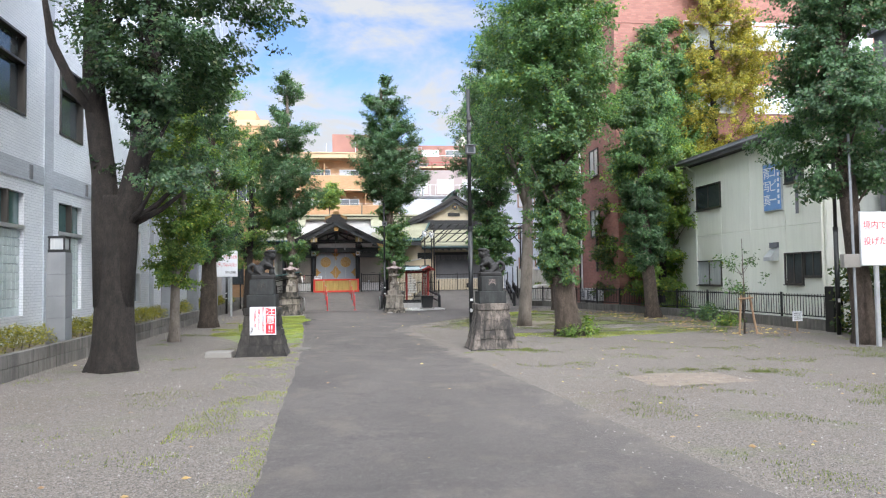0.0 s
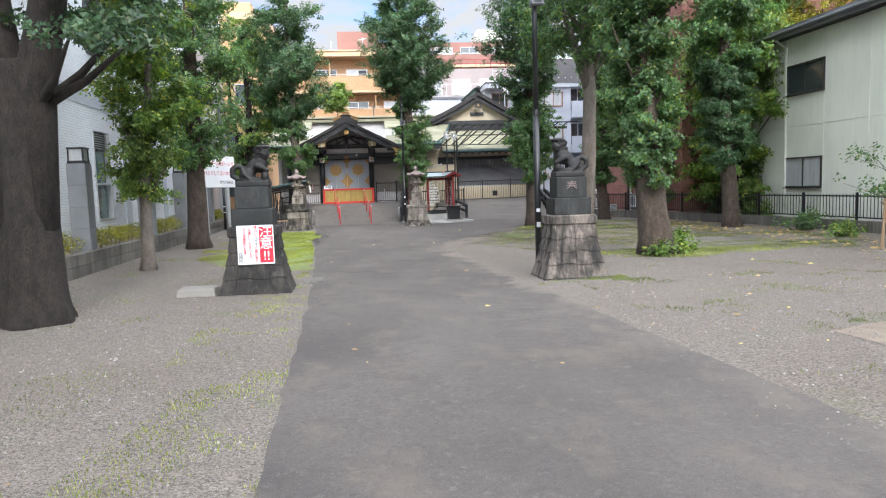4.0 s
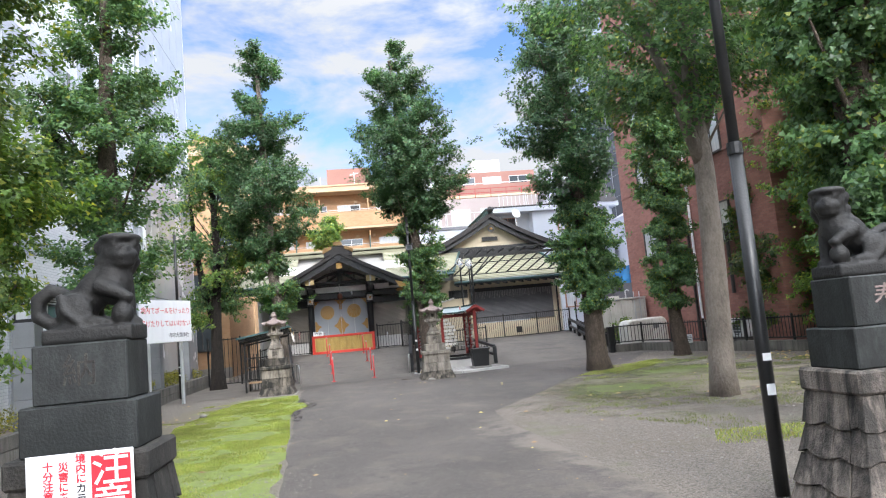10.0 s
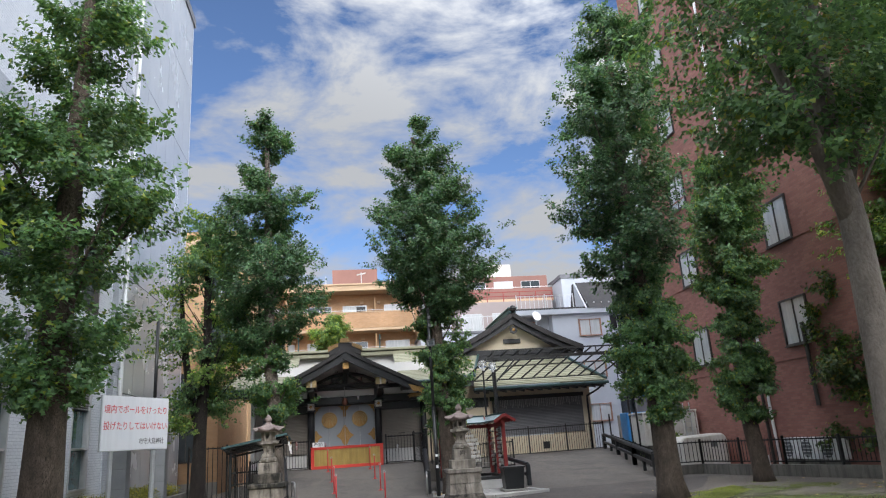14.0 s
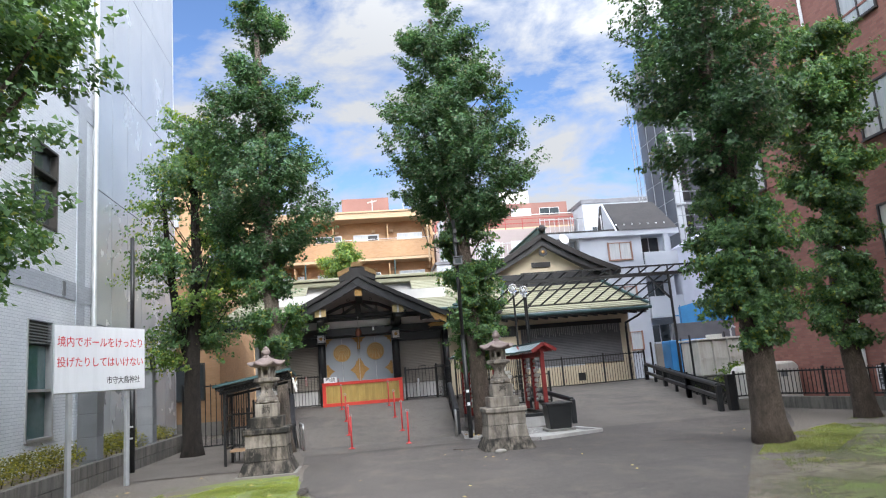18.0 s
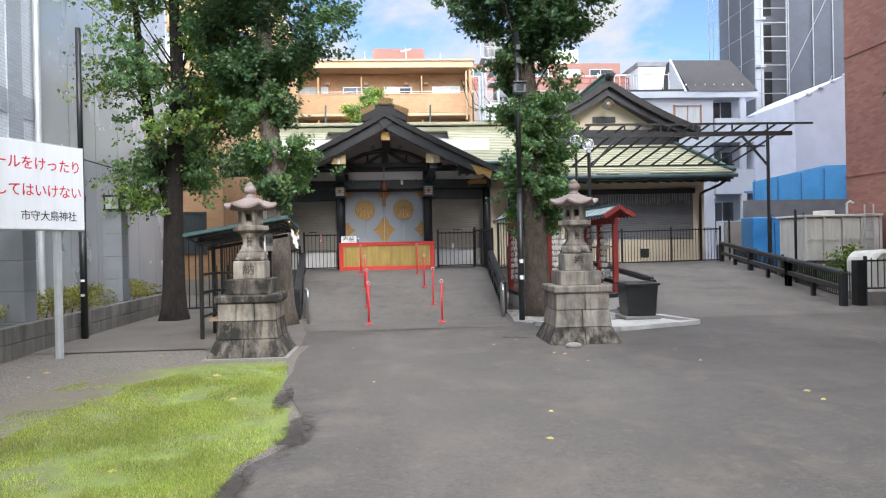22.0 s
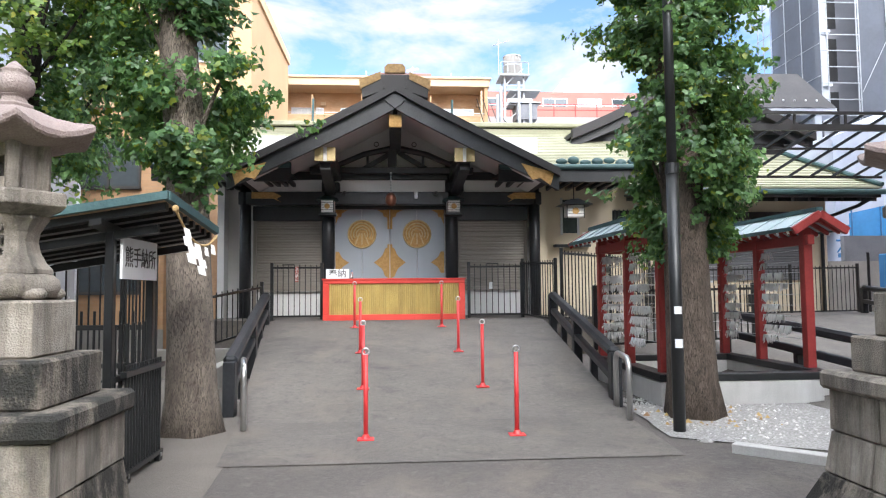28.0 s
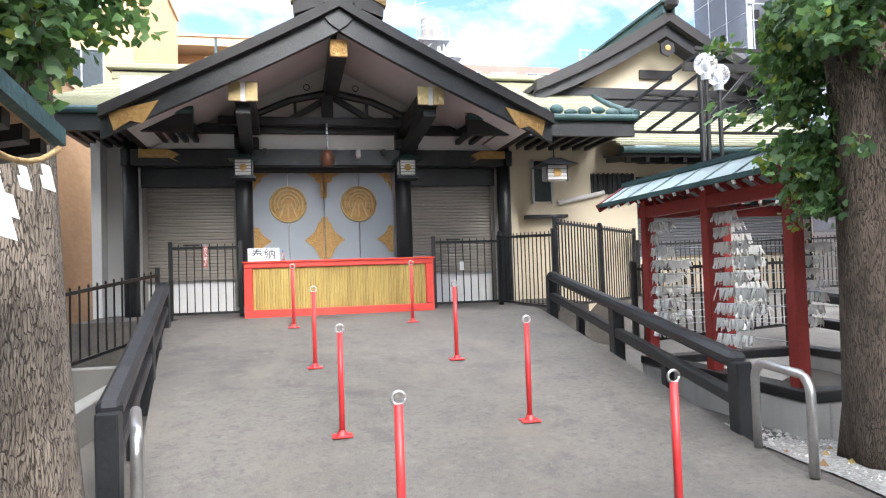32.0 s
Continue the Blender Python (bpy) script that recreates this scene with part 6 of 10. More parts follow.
def left_building():
    """Built along its own y axis, then turned a little; x = 0 is the facade."""
    b = thing("office_building", (-5.98, -22.0, 0), "modern building faced with white tiles and metal panels", "building", turn=LB)
    P = lambda name, g, m, label="", bevel=0.0: part(name, g, m, b, label, bevel)
    top = 21.0
    # y counts from -22; window bays
    bays = [(-6.0, "block"), (-1.4, "block"), (3.2, "block"), (6.6, "block"), (12.2, "win"), (16.4, "win"), (20.9, "win")]
    end, glass0 = 31.5, 23.6
    cuts, z1a, z1b, z2a, z2b = [], 0.95, 3.35, 5.35, 7.15
    edge = -14.0
    prev = edge
    for y, kind in bays:
        w = 0.76 if kind == "block" else 0.62
        P("wall_strip", Geo().box(-0.3, 0, prev, y - w, 0, 8.6), TILE_WHITE, "white tiled wall")
        P("wall_strip", Geo().box(-0.3, 0, y - w, y + w, 0, z1a), TILE_WHITE)
        P("wall_strip", Geo().box(-0.3, 0, y - w, y + w, z1b + (0.30 if kind == "block" else 0), z2a), TILE_WHITE)
        P("wall_strip", Geo().box(-0.3, 0, y - w, y + w, z2b, 8.6), TILE_WHITE)
        win = P("window", Geo().box(-0.16, -0.13, y - w, y + w, z1a, z1b - 0.5), GLASS_BLOCK if kind == "block" else GLASS_TEAL, "glass block panel" if kind == "block" else "dark teal window")
        if kind == "block":
            me = Geo().box(0, 0.05, 0.006, 0.184, 0.006, 0.184).mesh("glass_brick", GLASS_BLOCK, 0.012)
            for i in range(8):
                for j in range(10):
                    piece("glass_brick", me, win, pose(-0.125, y - w + i * 0.19, z1a + j * 0.188))
            part("frame", Geo().box(-0.1, 0.02, y - w - 0.04, y + w + 0.04, z1b - 0.5, z1b - 0.42), FRAME_ALU, win)
        else:
            part("frame", Geo().box(-0.14, 0.025, y - w, y - w + 0.05, z1a, z1b), FRAME_ALU, win)
            part("frame", Geo().box(-0.14, 0.025, y + w - 0.05, y + w, z1a, z1b), FRAME_ALU, win)
            part("transom", Geo().box(-0.14, 0.0, y - w, y + w, z1a + 0.95, z1a + 1.0), FRAME_ALU, win)
            part("sill", Geo().box(-0.14, 0.04, y - w, y + w, z1a - 0.03, z1a + 0.03), FRAME_ALU, win)
        if kind == "block":
            part("top_light", Geo().box(-0.14, -0.11, y - w, y + w, z1b - 0.40, z1b + 0.30), GLASS_TEAL, win, "pale teal window")
            part("frame", Geo().box(-0.12, 0.02, y - 0.03, y + 0.03, z1b - 0.42, z1b + 0.30), FRAME_DARK, win)
        else:
            lv = part("louvre", Geo().box(-0.15, -0.10, y - w, y + w, z1b - 0.45, z1b), FRAME_DARK, win, "dark louvre")
            for k in range(7):
                part("slat", Geo().hexa([(-0.10, y - w, z1b - 0.44 + k * 0.062), (-0.02, y - w, z1b - 0.47 + k * 0.062), (-0.02, y + w, z1b - 0.47 + k * 0.062), (-0.10, y + w, z1b - 0.44 + k * 0.062),
                                         (-0.10, y - w, z1b - 0.425 + k * 0.062), (-0.02, y - w, z1b - 0.455 + k * 0.062), (-0.02, y + w, z1b - 0.455 + k * 0.062), (-0.10, y + w, z1b - 0.425 + k * 0.062)]), FRAME_ALU, win)
        up = P("upper_window", Geo().box(-0.16, -0.13, y - w, y + w, z2a, z2b), GLASS_DARK, "dark reflecting window")
        for a, c in ((y - w, y - w + 0.06), (y + w - 0.06, y + w)):
            part("frame", Geo().box(-0.14, 0.03, a, c, z2a, z2b), FRAME_DARK, up)
        for z in (z2a, z2a + 1.15, z2b - 0.05):
            part("frame", Geo().box(-0.14, 0.03, y - w, y + w, z, z + 0.05), FRAME_DARK, up)
        prev = y + w
    P("wall_strip", Geo().box(-0.3, 0, prev, glass0, 0, 8.6), TILE_WHITE)
    P("upper_wall", Geo().box(-0.3, 0, edge, glass0, 8.6, top), TILE_WHITE)
    for z in (3.95, 8.6, 12.6, 16.6):
        P("grey_band", Geo().box(0.0, 0.02, edge, glass0, z, z + 0.42), TILE_GREY, "grey tiled band")
    for y, kind in bays:
        P("pilaster", Geo().box(0.0, 0.025, y + 1.75, y + 2.25, 0.0, top), TILE_GREY)
        for z in (4.1, 8.75):
            P("relief_tile", Geo().box(0.025, 0.045, y + 0.95, y + 1.1, z - 0.1, z + 0.22), SLATE_GREY)
    # metal-panelled end block
    for k in range(6):
        y0 = glass0 + k * (end - glass0) / 6
        for j in range(6):
            P("metal_panel", Geo().box(-0.1, 0.05, y0 + 0.012, y0 + (end - glass0) / 6 - 0.012, j * 3.5 + 0.012, j * 3.5 + 3.488), METAL_PANEL, "smooth metal facade panel" if k + j == 0 else "", 0.004)
    P("panel_backing", Geo().box(-0.3, -0.11, glass0, end, 0, top), SLATE_GREY)
    P("rain_pipe", Geo().cyl((0.12, glass0 - 0.1, 0.2), (0.12, glass0 - 0.1, top), 0.06, 10), GALV, "grey rain pipe")
    P("end_wall", Geo().box(-12, 0.0, end, end + 0.3, 0, top), TILE_WHITE)
    P("near_wall", Geo().box(-12, 0.0, edge - 0.3, edge, 0, top), TILE_WHITE)
    P("back_wall", Geo().box(-12.3, -12, edge, end, 0, top), TILE_WHITE)
    P("inner_slab", Geo().box(-12, -0.3, edge, end, 0, 0.1).box(-12, -0.3, edge, end, 4.0, 4.2), SLATE_GREY)
    P("roof", Geo().box(-12.3, 0.1, edge - 0.3, end + 0.3, top, top + 0.4), SLATE_GREY)
    for y in (10.0, 18.4):
        v = P("wall_vent", Geo().cyl((0.0, y, 7.75), (0.16, y, 7.75), 0.13, 14), GALV, "round steel wall vent")
        part("hood", Geo().ball((0.13, y, 7.77), (0.10, 0.14, 0.14), 12, 8), GALV, v)


left_building()


def planter():
    t = thing("planter_wall", (kerb_x(-22), -22, 0), "low stained concrete block wall of the planter", "wall", turn=LB, kind="structure")
    me = Geo().box(-0.15, 0, 0.004, 0.792, 0, 0.232).mesh("block", KERB, 0.008)
    k = 0
    for row in range(2):
        y = -12.0 - (0.4 if row else 0)
        while y < 27.6:
            piece("block", me, t, pose(0.0, y, row * 0.24 - 0.02))
            y += 0.8
    part("earth", Geo().box(-1.3, -0.15, -12, 27.6, -0.02, 0.36), DIRT, t)
    part("end_block", Geo().box(-1.3, 0.0, 27.6, 27.75, -0.02, 0.46), KERB, t)


planter()


def hedge(y0, y1, seed):
    rng = np.random.RandomState(seed)
    h = thing("hedge", (kerb_x(y0) - 0.62, y0, 0.36), "clipped yellow-green hedge in the planter", "hedge", "planter hedges", LB)
    L = y1 - y0
    n = int(260 * L)
    p = np.stack([rng.uniform(-0.36, 0.42, n), rng.uniform(0, L, n), rng.uniform(0.05, 1, n) ** 0.6 * 0.46], 1)
    p[:, 2] *= 1 - 0.5 * np.abs(p[:, 0] / 0.45) ** 3
    p[:, 2] *= 0.9 + 0.22 * np.array([noise.noise((q[1] * 1.2, q[0] * 2, seed)) for q in p])
    d = np.stack([rng.randn(n) * 0.4 + p[:, 0], rng.randn(n) * 0.4, np.ones(n)], 1)
    d /= np.linalg.norm(d, axis=1)[:, None]
    v, f = leaf_cloud(p, d, np.full(n, 0.07), 7, 0.034, 0.028, rng)
    part("foliage", bulk_mesh("foliage", v, f, LEAF_H), LEAF_H, h)
    for k in range(int(L * 3)):
        y = (k + 0.5) / 3
        part("stem", Geo().tube([(0, y, -0.02), (0.05, y + 0.03, 0.3)], [0.012, 0.005], 5), BARK_DARK, h)


PILLARS = (-23.2, -18.7, -14.2, -9.5, -5.5, -1.1, 2.75)
for i, y in enumerate(PILLARS[:-1]):
    hedge(y + 0.35, PILLARS[i + 1] - 0.35, 70 + i)
hedge(3.1, 5.2, 79)


def lamp_pillar(y):
    t = thing("lamp_pillar", (kerb_x(y) - 0.30, y, 0), "grey granite pillar with a square lamp on top", "lamp pillar", "lamp pillars", LB)
    for k in range(5):
        part("stone", Geo().box(-0.19, 0.19, -0.19, 0.19, k * 0.46 + 0.004, k * 0.46 + 0.456), PILLAR, t, "", 0.006)
    part("core", Geo().box(-0.18, 0.18, -0.18, 0.18, 0, 2.3), SLATE_GREY, t)
    lamp = part("lamp_glass", Geo().box(-0.14, 0.14, -0.14, 0.14, 2.36, 2.60), GLASS_PALE, t, "frosted lamp glass")
    part("lamp_base", Geo().box(-0.17, 0.17, -0.17, 0.17, 2.30, 2.36), BLACK, t)
    part("lamp_roof", Geo().box(-0.17, 0.17, -0.17, 0.17, 2.60, 2.64), BLACK, t)
    for a in (-0.16, 0.13):
        for c in (-0.16, 0.13):
            part("lamp_post", Geo().box(a, a + 0.03, c, c + 0.03, 2.36, 2.60), BLACK, lamp)


for y in PILLARS:
    lamp_pillar(y)
hz = thing("hose_reel", (kerb_x(3.2) - 0.25, 3.15, 0.36), "coil of blue garden hose beside the pillar", "hose")
part("coil", Geo().tube([(0.02 * math.sin(a * 2.2), 0.16 * math.cos(a * 0.7), 0.17 + 0.16 * math.sin(a * 0.7)) for a in range(40)], [0.013] * 40, 6), SIGN_BLUE, hz, smooth=True)
part("bracket", Geo().box(-0.02, 0.02, -0.03, 0.03, 0.0, 0.2), BLACK, hz)
# the passage behind the stall
railing("yard_gate", (-5.2, 5.0, 0.0), (-4.0, 5.2, 0.0), 1.85, "tall black steel gate of the side passage", "yard gates", 0.14, 0.014)
railing("yard_gate", (-4.0, 5.2, 0.0), (-3.2, 4.2, 0.0), 1.85, "tall black steel gate leaf standing open", "yard gates", 0.14, 0.014)
railing("yard_fence", (-3.3, 5.6, 0.35), (-2.45, 7.6, 0.6), 0.9, "black steel fence above the low wall", "yard fences", 0.14, 0.012)
single("retaining_wall", Geo().box(-3.9, -2.5, 6.0, 6.2, -0.05, 0.45).box(-2.62, -2.45, 2.9, 8.8, -0.05, 0.32), CONCRETE_PALE, "low grey concrete retaining wall beside the ramp", "wall", kind="structure", bevel=0.01)

# ---------------------------------------------------------------- white building, fence and brick building across the open ground
def sash(parent, axis, at, a0, a1, z0, z1, frame, glass, name="window", depth=0.06, panes=2, label=""):
    """A sliding window on a wall facing -x (axis 'y') or -y (axis 'x')."""
    def bx(p0, p1, q0, q1, r0, r1):
        return Geo().box(p0, p1, q0, q1, r0, r1) if axis == "y" else Geo().box(q0, q1, p0, p1, r0, r1)
    w = part(name, bx(at - 0.012, at + 0.02, a0, a1, z0, z1), glass, parent, label)
    for q0, q1, r0, r1 in ((a0 - 0.05, a0, z0 - 0.05, z1 + 0.05), (a1, a1 + 0.05, z0 - 0.05, z1 + 0.05), (a0, a1, z0 - 0.05, z0), (a0, a1, z1, z1 + 0.05)):
        part("frame", bx(at - depth, at + 0.02, q0, q1, r0, r1), frame, w)
    for k in range(1, panes):
        m = a0 + (a1 - a0) * k / panes
        part("mullion", bx(at - 0.035, at - 0.012, m - 0.025, m + 0.025, z0, z1), frame, w)
    part("sill", bx(at - depth - 0.04, at + 0.0, a0 - 0.06, a1 + 0.06, z0 - 0.08, z0 - 0.05), frame, w)
    return w


def white_building():
    b = thing("workshop_building", (15.5, -10.0, 0), "white panelled two-storey building with a dark eave", "building")
    X, Yo = 15.5, -10.0
    part("core", Geo().box(0.02, 9.0, -15.0 - Yo, -4.9 - Yo, 0, 6.3), PANEL_WHITE, b)
    ys = [-15.0, -13.0, -10.95, -8.95, -6.95, -4.9]
    for i in range(5):
        for z0, z1 in ((0.0, 3.28), (3.30, 6.28)):
            part("wall_panel", Geo().box(-0.02, 0.02, ys[i] - Yo + 0.008, ys[i + 1] - Yo - 0.008, z0, z1), PANEL_WHITE, b, "off-white siding panel" if i + z0 == 0 else "", 0.005)
    for y in ys[1:-1]:
        part("joint_cover", Geo().box(-0.035, -0.02, y - Yo - 0.02, y - Yo + 0.02, 0.1, 6.2), PANEL_WHITE, b)
    part("end_panel", Geo().box(0.0, 9.0, -15.02 - Yo, -15.0 - Yo, 0, 6.28), PANEL_WHITE, b)
    part("roof", Geo().hexa([(-0.5, -15.4 - Yo, 6.28), (9.3, -15.4 - Yo, 7.3), (9.3, -4.5 - Yo, 7.3), (-0.5, -4.5 - Yo, 6.28), (-0.5, -15.4 - Yo, 6.52), (9.3, -15.4 - Yo, 7.5), (9.3, -4.5 - Yo, 7.5), (-0.5, -4.5 - Yo, 6.52)]), ROOF_DARK, b, "dark sheet roof")
    part("fascia", Geo().box(-0.55, -0.48, -15.45 - Yo, -4.45 - Yo, 6.25, 6.56), SLATE_GREY, b, "grey fascia board")
    part("gutter", Geo().cyl((-0.6, -15.4 - Yo, 6.40), (-0.6, -4.5 - Yo, 6.40), 0.06, 8), SLATE_GREY, b)
    part("rain_pipe", Geo().tube([(-0.55, -7.05 - Yo, 6.3), (-0.08, -7.05 - Yo, 6.0), (-0.08, -7.05 - Yo, 0.2)], [0.04] * 3, 8), PANEL_WHITE, b)
    part("rain_pipe", Geo().cyl((-0.08, -14.9 - Yo, 0.2), (-0.08, -14.9 - Yo, 6.3), 0.045, 8), PANEL_WHITE, b)
    part("wall_pipe", Geo().tube([(-0.10, -13.85 - Yo, 4.9), (-0.16, -13.85 - Yo, 4.75), (-0.16, -13.85 - Yo, 3.65)], [0.05] * 3, 8), SLATE_GREY, b, "short grey pipe")
    sash(b, "y", -0.02, -8.95 - Yo, -7.1 - Yo, 4.42, 5.32, FRAME_DARK, GLASS_DARK)
    sash(b, "y", -0.02, -8.9 - Yo, -7.05 - Yo, 1.30, 2.22, FRAME_DARK, GLASS_PALE)
    sash(b, "y", -0.02, -13.85 - Yo, -13.0 - Yo, 1.40, 2.35, FRAME_DARK, GLASS_DARK)
    sash(b, "y", -0.02, -14.75 - Yo, -14.0 - Yo, 1.65, 2.35, FRAME_DARK, GLASS_DARK)
    sash(b, "y", -0.02, -14.0 - Yo, -13.15 - Yo, 4.75, 5.6, FRAME_DARK, GLASS_DARK)
    for y in (-12.4, -5.35):
        h = part("vent_hood", Geo().prism([(-0.02, 2.15), (-0.34, 2.15), (-0.34, 2.28), (-0.02, 2.62)], "y", y - Yo - 0.2, y - Yo + 0.2), GALV, b, "slanting steel vent hood")
        part("fan_box", Geo().box(-0.10, -0.02, y - Yo - 0.22, y - Yo + 0.22, 2.6, 2.78), SLATE_GREY, h)
    s = thing("wall_sign", (15.42, -12.45, 3.8), "blue vertical wall sign with white characters", "sign")
    part("board", Geo().box(-0.03, 0.03, -0.48, 0.48, 0, 1.6), SIGN_BLUE, s, "", 0.004)
    part("border", Geo().box(-0.02, 0.035, -0.52, 0.52, -0.04, 1.64), GALV, s)
    lettering("lettering", "コ\nピ\nー", 0.46, pose(-0.033, -0.06, 0.80, 90, 0, -90), TEXT_WHITE, s, 0.001, 1, 1.05)
    lettering("lettering", "青\n写\n真", 0.42, pose(-0.033, 0.28, 0.80, 90, 0, -90), TEXT_WHITE, s, 0.001, 1, 1.12)
    for k in range(7):
        part("writing_line", Geo().box(-0.034, -0.03, -0.42, -0.32, 0.18 + k * 0.19, 0.30 + k * 0.19), TEXT_WHITE, s)


white_building()
for ob in [o for o in scene.objects if o.name in ("workshop_building", "wall_sign")]:
    p = ob.location
    near = Vector((1.1, -31.5, 1.62)) + (p - Vector((1.1, -31.5, 1.62))) * 0.944
    near.z = p.z * 0.944 + 1.62 * 0.056 - (0.09 if ob.name == "workshop_building" else 0)
    ob.matrix_basis = Matrix.Translation(near) @ Matrix.Scale(0.944, 4)


def boundary(pts, h=0.42, fence=0.95):
    for i, ((x0, y0), (x1, y1)) in enumerate(zip(pts, pts[1:])):
        g = Geo().beam((x0, y0, h / 2 - 0.03), (x1, y1, h / 2 - 0.03), 0.16, h + 0.06)
        single("boundary_wall", g, KERB, "low dark stained concrete boundary wall", "wall", kind="structure", bevel=0.01)
        railing("boundary_fence", (x0, y0, h), (x1, y1, h), fence, "black steel railing on the low wall", "boundary fences", 0.12, 0.011)


boundary([(14.35, -16.3), (14.15, -12.4), (13.75, -8.4), (12.9, -4.6), (12.0, -1.2), (11.15, 1.9), (10.1, 2.0)], 0.30, 0.72)
single("gate_post", Geo().box(9.86, 10.06, 1.9, 2.1, -0.05, 0.98), BLACK, "square black gate post at the boundary", "post", bevel=0.01)
railing("yard_fence", (10.12, 2.3, 0.03), (11.4, 10.2, 0.62), 0.66, "low black picket fence behind the handrail", "yard fences", 0.1, 0.014)
single("end_post", Geo().box(14.2, 14.5, -16.75, -16.4, -0.05, 1.25), BLACK, "broad black post at the fence's end", "post", bevel=0.01)
dk = thing("dark_hedge", (14.6, -21.0, 0), "tall dark hedge behind the notice board", "hedge")
_r = np.random.RandomState(91)
_p = np.stack([_r.uniform(-0.5, 0.5, 1500), _r.uniform(-4, 4, 1500), _r.uniform(0.05, 1.9, 1500)], 1)
_d = _r.randn(1500, 3) * 0.5 + np.array([-0.4, 0, 0.5])
_d /= np.linalg.norm(_d, axis=1)[:, None]
_v, _f = leaf_cloud(_p, _d, np.full(1500, 0.25), 14, 0.09, 0.07, _r)
part("foliage", bulk_mesh("foliage", _v, _f, LEAF_D), LEAF_D, dk)
for k in range(8):
    part("stem", Geo().tube([(0, -3.6 + k, -0.02), (0.05, -3.5 + k, 1.6)], [0.03, 0.01], 5), BARK_DARK, dk)
single("side_house", Geo().box(16.2, 24, -30, -16.2, 0, 8.5).box(16.0, 24.2, -30.2, -16.0, 8.5, 8.8), SLATE_GREY, "grey rendered house behind the dark hedge", "house")


def brick_building():
    b = thing("brick_building", (13.0, 1.0, 0), "tall red brick building with aluminium windows", "building")
    X, Yo = 13.0, 1.0
    y0, y1, x1, top = -4.4, 6.8, 34.0, 23.0
    part("wall", Geo().box(0, x1 - X, y0 - Yo, y1 - Yo, 0, top), BRICK, b, "red brick tile wall")
    part("parapet", Geo().box(-0.08, x1 - X, y0 - Yo - 0.08, y1 - Yo, top, top + 0.5), BRICK, b)
    for z in (3.15, 6.5, 9.85, 13.2, 16.55):
        part("string_course", Geo().box(-0.03, 0.0, y0 - Yo, y1 - Yo, z, z + 0.06), BRICK, b)
        part("string_course", Geo().box(0.0, x1 - X, y0 - Yo - 0.03, y0 - Yo, z, z + 0.06), BRICK, b)
    for k in range(6):
        z = 3.58 + 3.0 * k
        for ya in (-2.0, 3.6):
            sash(b, "y", 0.0, ya - Yo, ya + 1.15 - Yo, z, z + 1.25, FRAME_DARK, GLASS_PALE)
        for xa in (3.4, 6.8, 10.6, 14.6):
            sash(b, "x", y0 - Yo, xa, xa + 2.3, z + 2.57, z + 3.77, FRAME_ALU, GLASS_PALE)
    part("rain_pipe", Geo().cyl((-0.08, 0.55 - Yo, 0), (-0.08, 0.55 - Yo, top), 0.045, 8), WHITE, b, "white rain pipe")
    part("rain_pipe", Geo().cyl((-0.08, 0.85 - Yo, 0), (-0.08, 0.85 - Yo, 4.2), 0.05, 8), FRAME_DARK, b)
    part("rain_pipe", Geo().cyl((-0.08, -1.75 - Yo, 1.8), (-0.08, -1.75 - Yo, 4.1), 0.06, 8), FRAME_DARK, b, "dark pipe")


brick_building()
for k in range(3):
    a = thing("air_conditioner", (12.72, -0.6 - k * 0.85, 0.35), "white outdoor air-conditioner unit by the brick wall", "air conditioner", "outdoor units")
    part("case", Geo().box(-0.14, 0.16, -0.38, 0.38, 0.05, 0.62), WHITE, a, "", 0.01)
    part("fan_grille", Geo().cyl((-0.15, 0.1, 0.33), (-0.14, 0.1, 0.33), 0.23, 20), SLATE_GREY, a)
    part("foot", Geo().box(-0.12, 0.14, -0.3, 0.3, -0.35, 0.05), KERB, a)
    for j in range(5):
        part("grille_bar", Geo().box(-0.158, -0.15, -0.13, 0.33, 0.15 + j * 0.09, 0.165 + j * 0.09), WHITE, a)
# yard behind the slope: water tank, white cover, blue box
tk = thing("water_tank", (11.85, 5.75, 0.0), "white panelled water tank with rust streaks", "tank")
part("base", Geo().box(-1.08, 1.0, -0.55, 0.75, -0.02, 0.84), KERB, tk)
for i in range(4):
    x = -1.05 + i * 0.51
    part("panel", Geo().box(x, x + 0.49, -0.5, 0.7, 0.86, 1.98), TANK_WHITE, tk, "", 0.03)
    part("flange", Geo().box(x - 0.03, x + 0.02, -0.56, -0.5, 0.86, 2.0), TANK_WHITE, tk, "", 0.008)
    part("brace", Geo().box(x + 0.04, x + 0.45, -0.535, -0.505, 1.40, 1.44), TANK_WHITE, tk)
part("flange", Geo().box(0.96, 1.01, -0.56, -0.5, 0.86, 2.0), TANK_WHITE, tk, "", 0.008)
part("rim", Geo().box(-1.11, 1.03, -0.58, 0.77, 2.0, 2.06), TANK_WHITE, tk, "", 0.01)
part("hatch", Geo().cyl((-0.15, 0.1, 2.06), (-0.15, 0.1, 2.18), 0.26, 18), TANK_WHITE, tk, "round hatch", 0.01)
part("pipe", Geo().tube([(0.3, -0.2, 2.06), (0.3, -0.2, 2.36), (0.36, -0.25, 2.41), (0.42, -0.3, 2.35)], [0.03] * 4, 8), GALV, tk)
for x in (0.5, 0.74):
    part("ladder_rail", Geo().cyl((x, -0.6, 0.9), (x, -0.6, 2.3), 0.02, 6), GALV, tk)
for k in range(6):
    part("ladder_rung", Geo().cyl((0.5, -0.6, 1.0 + k * 0.21), (0.74, -0.6, 1.0 + k * 0.21), 0.014, 6), GALV, tk)
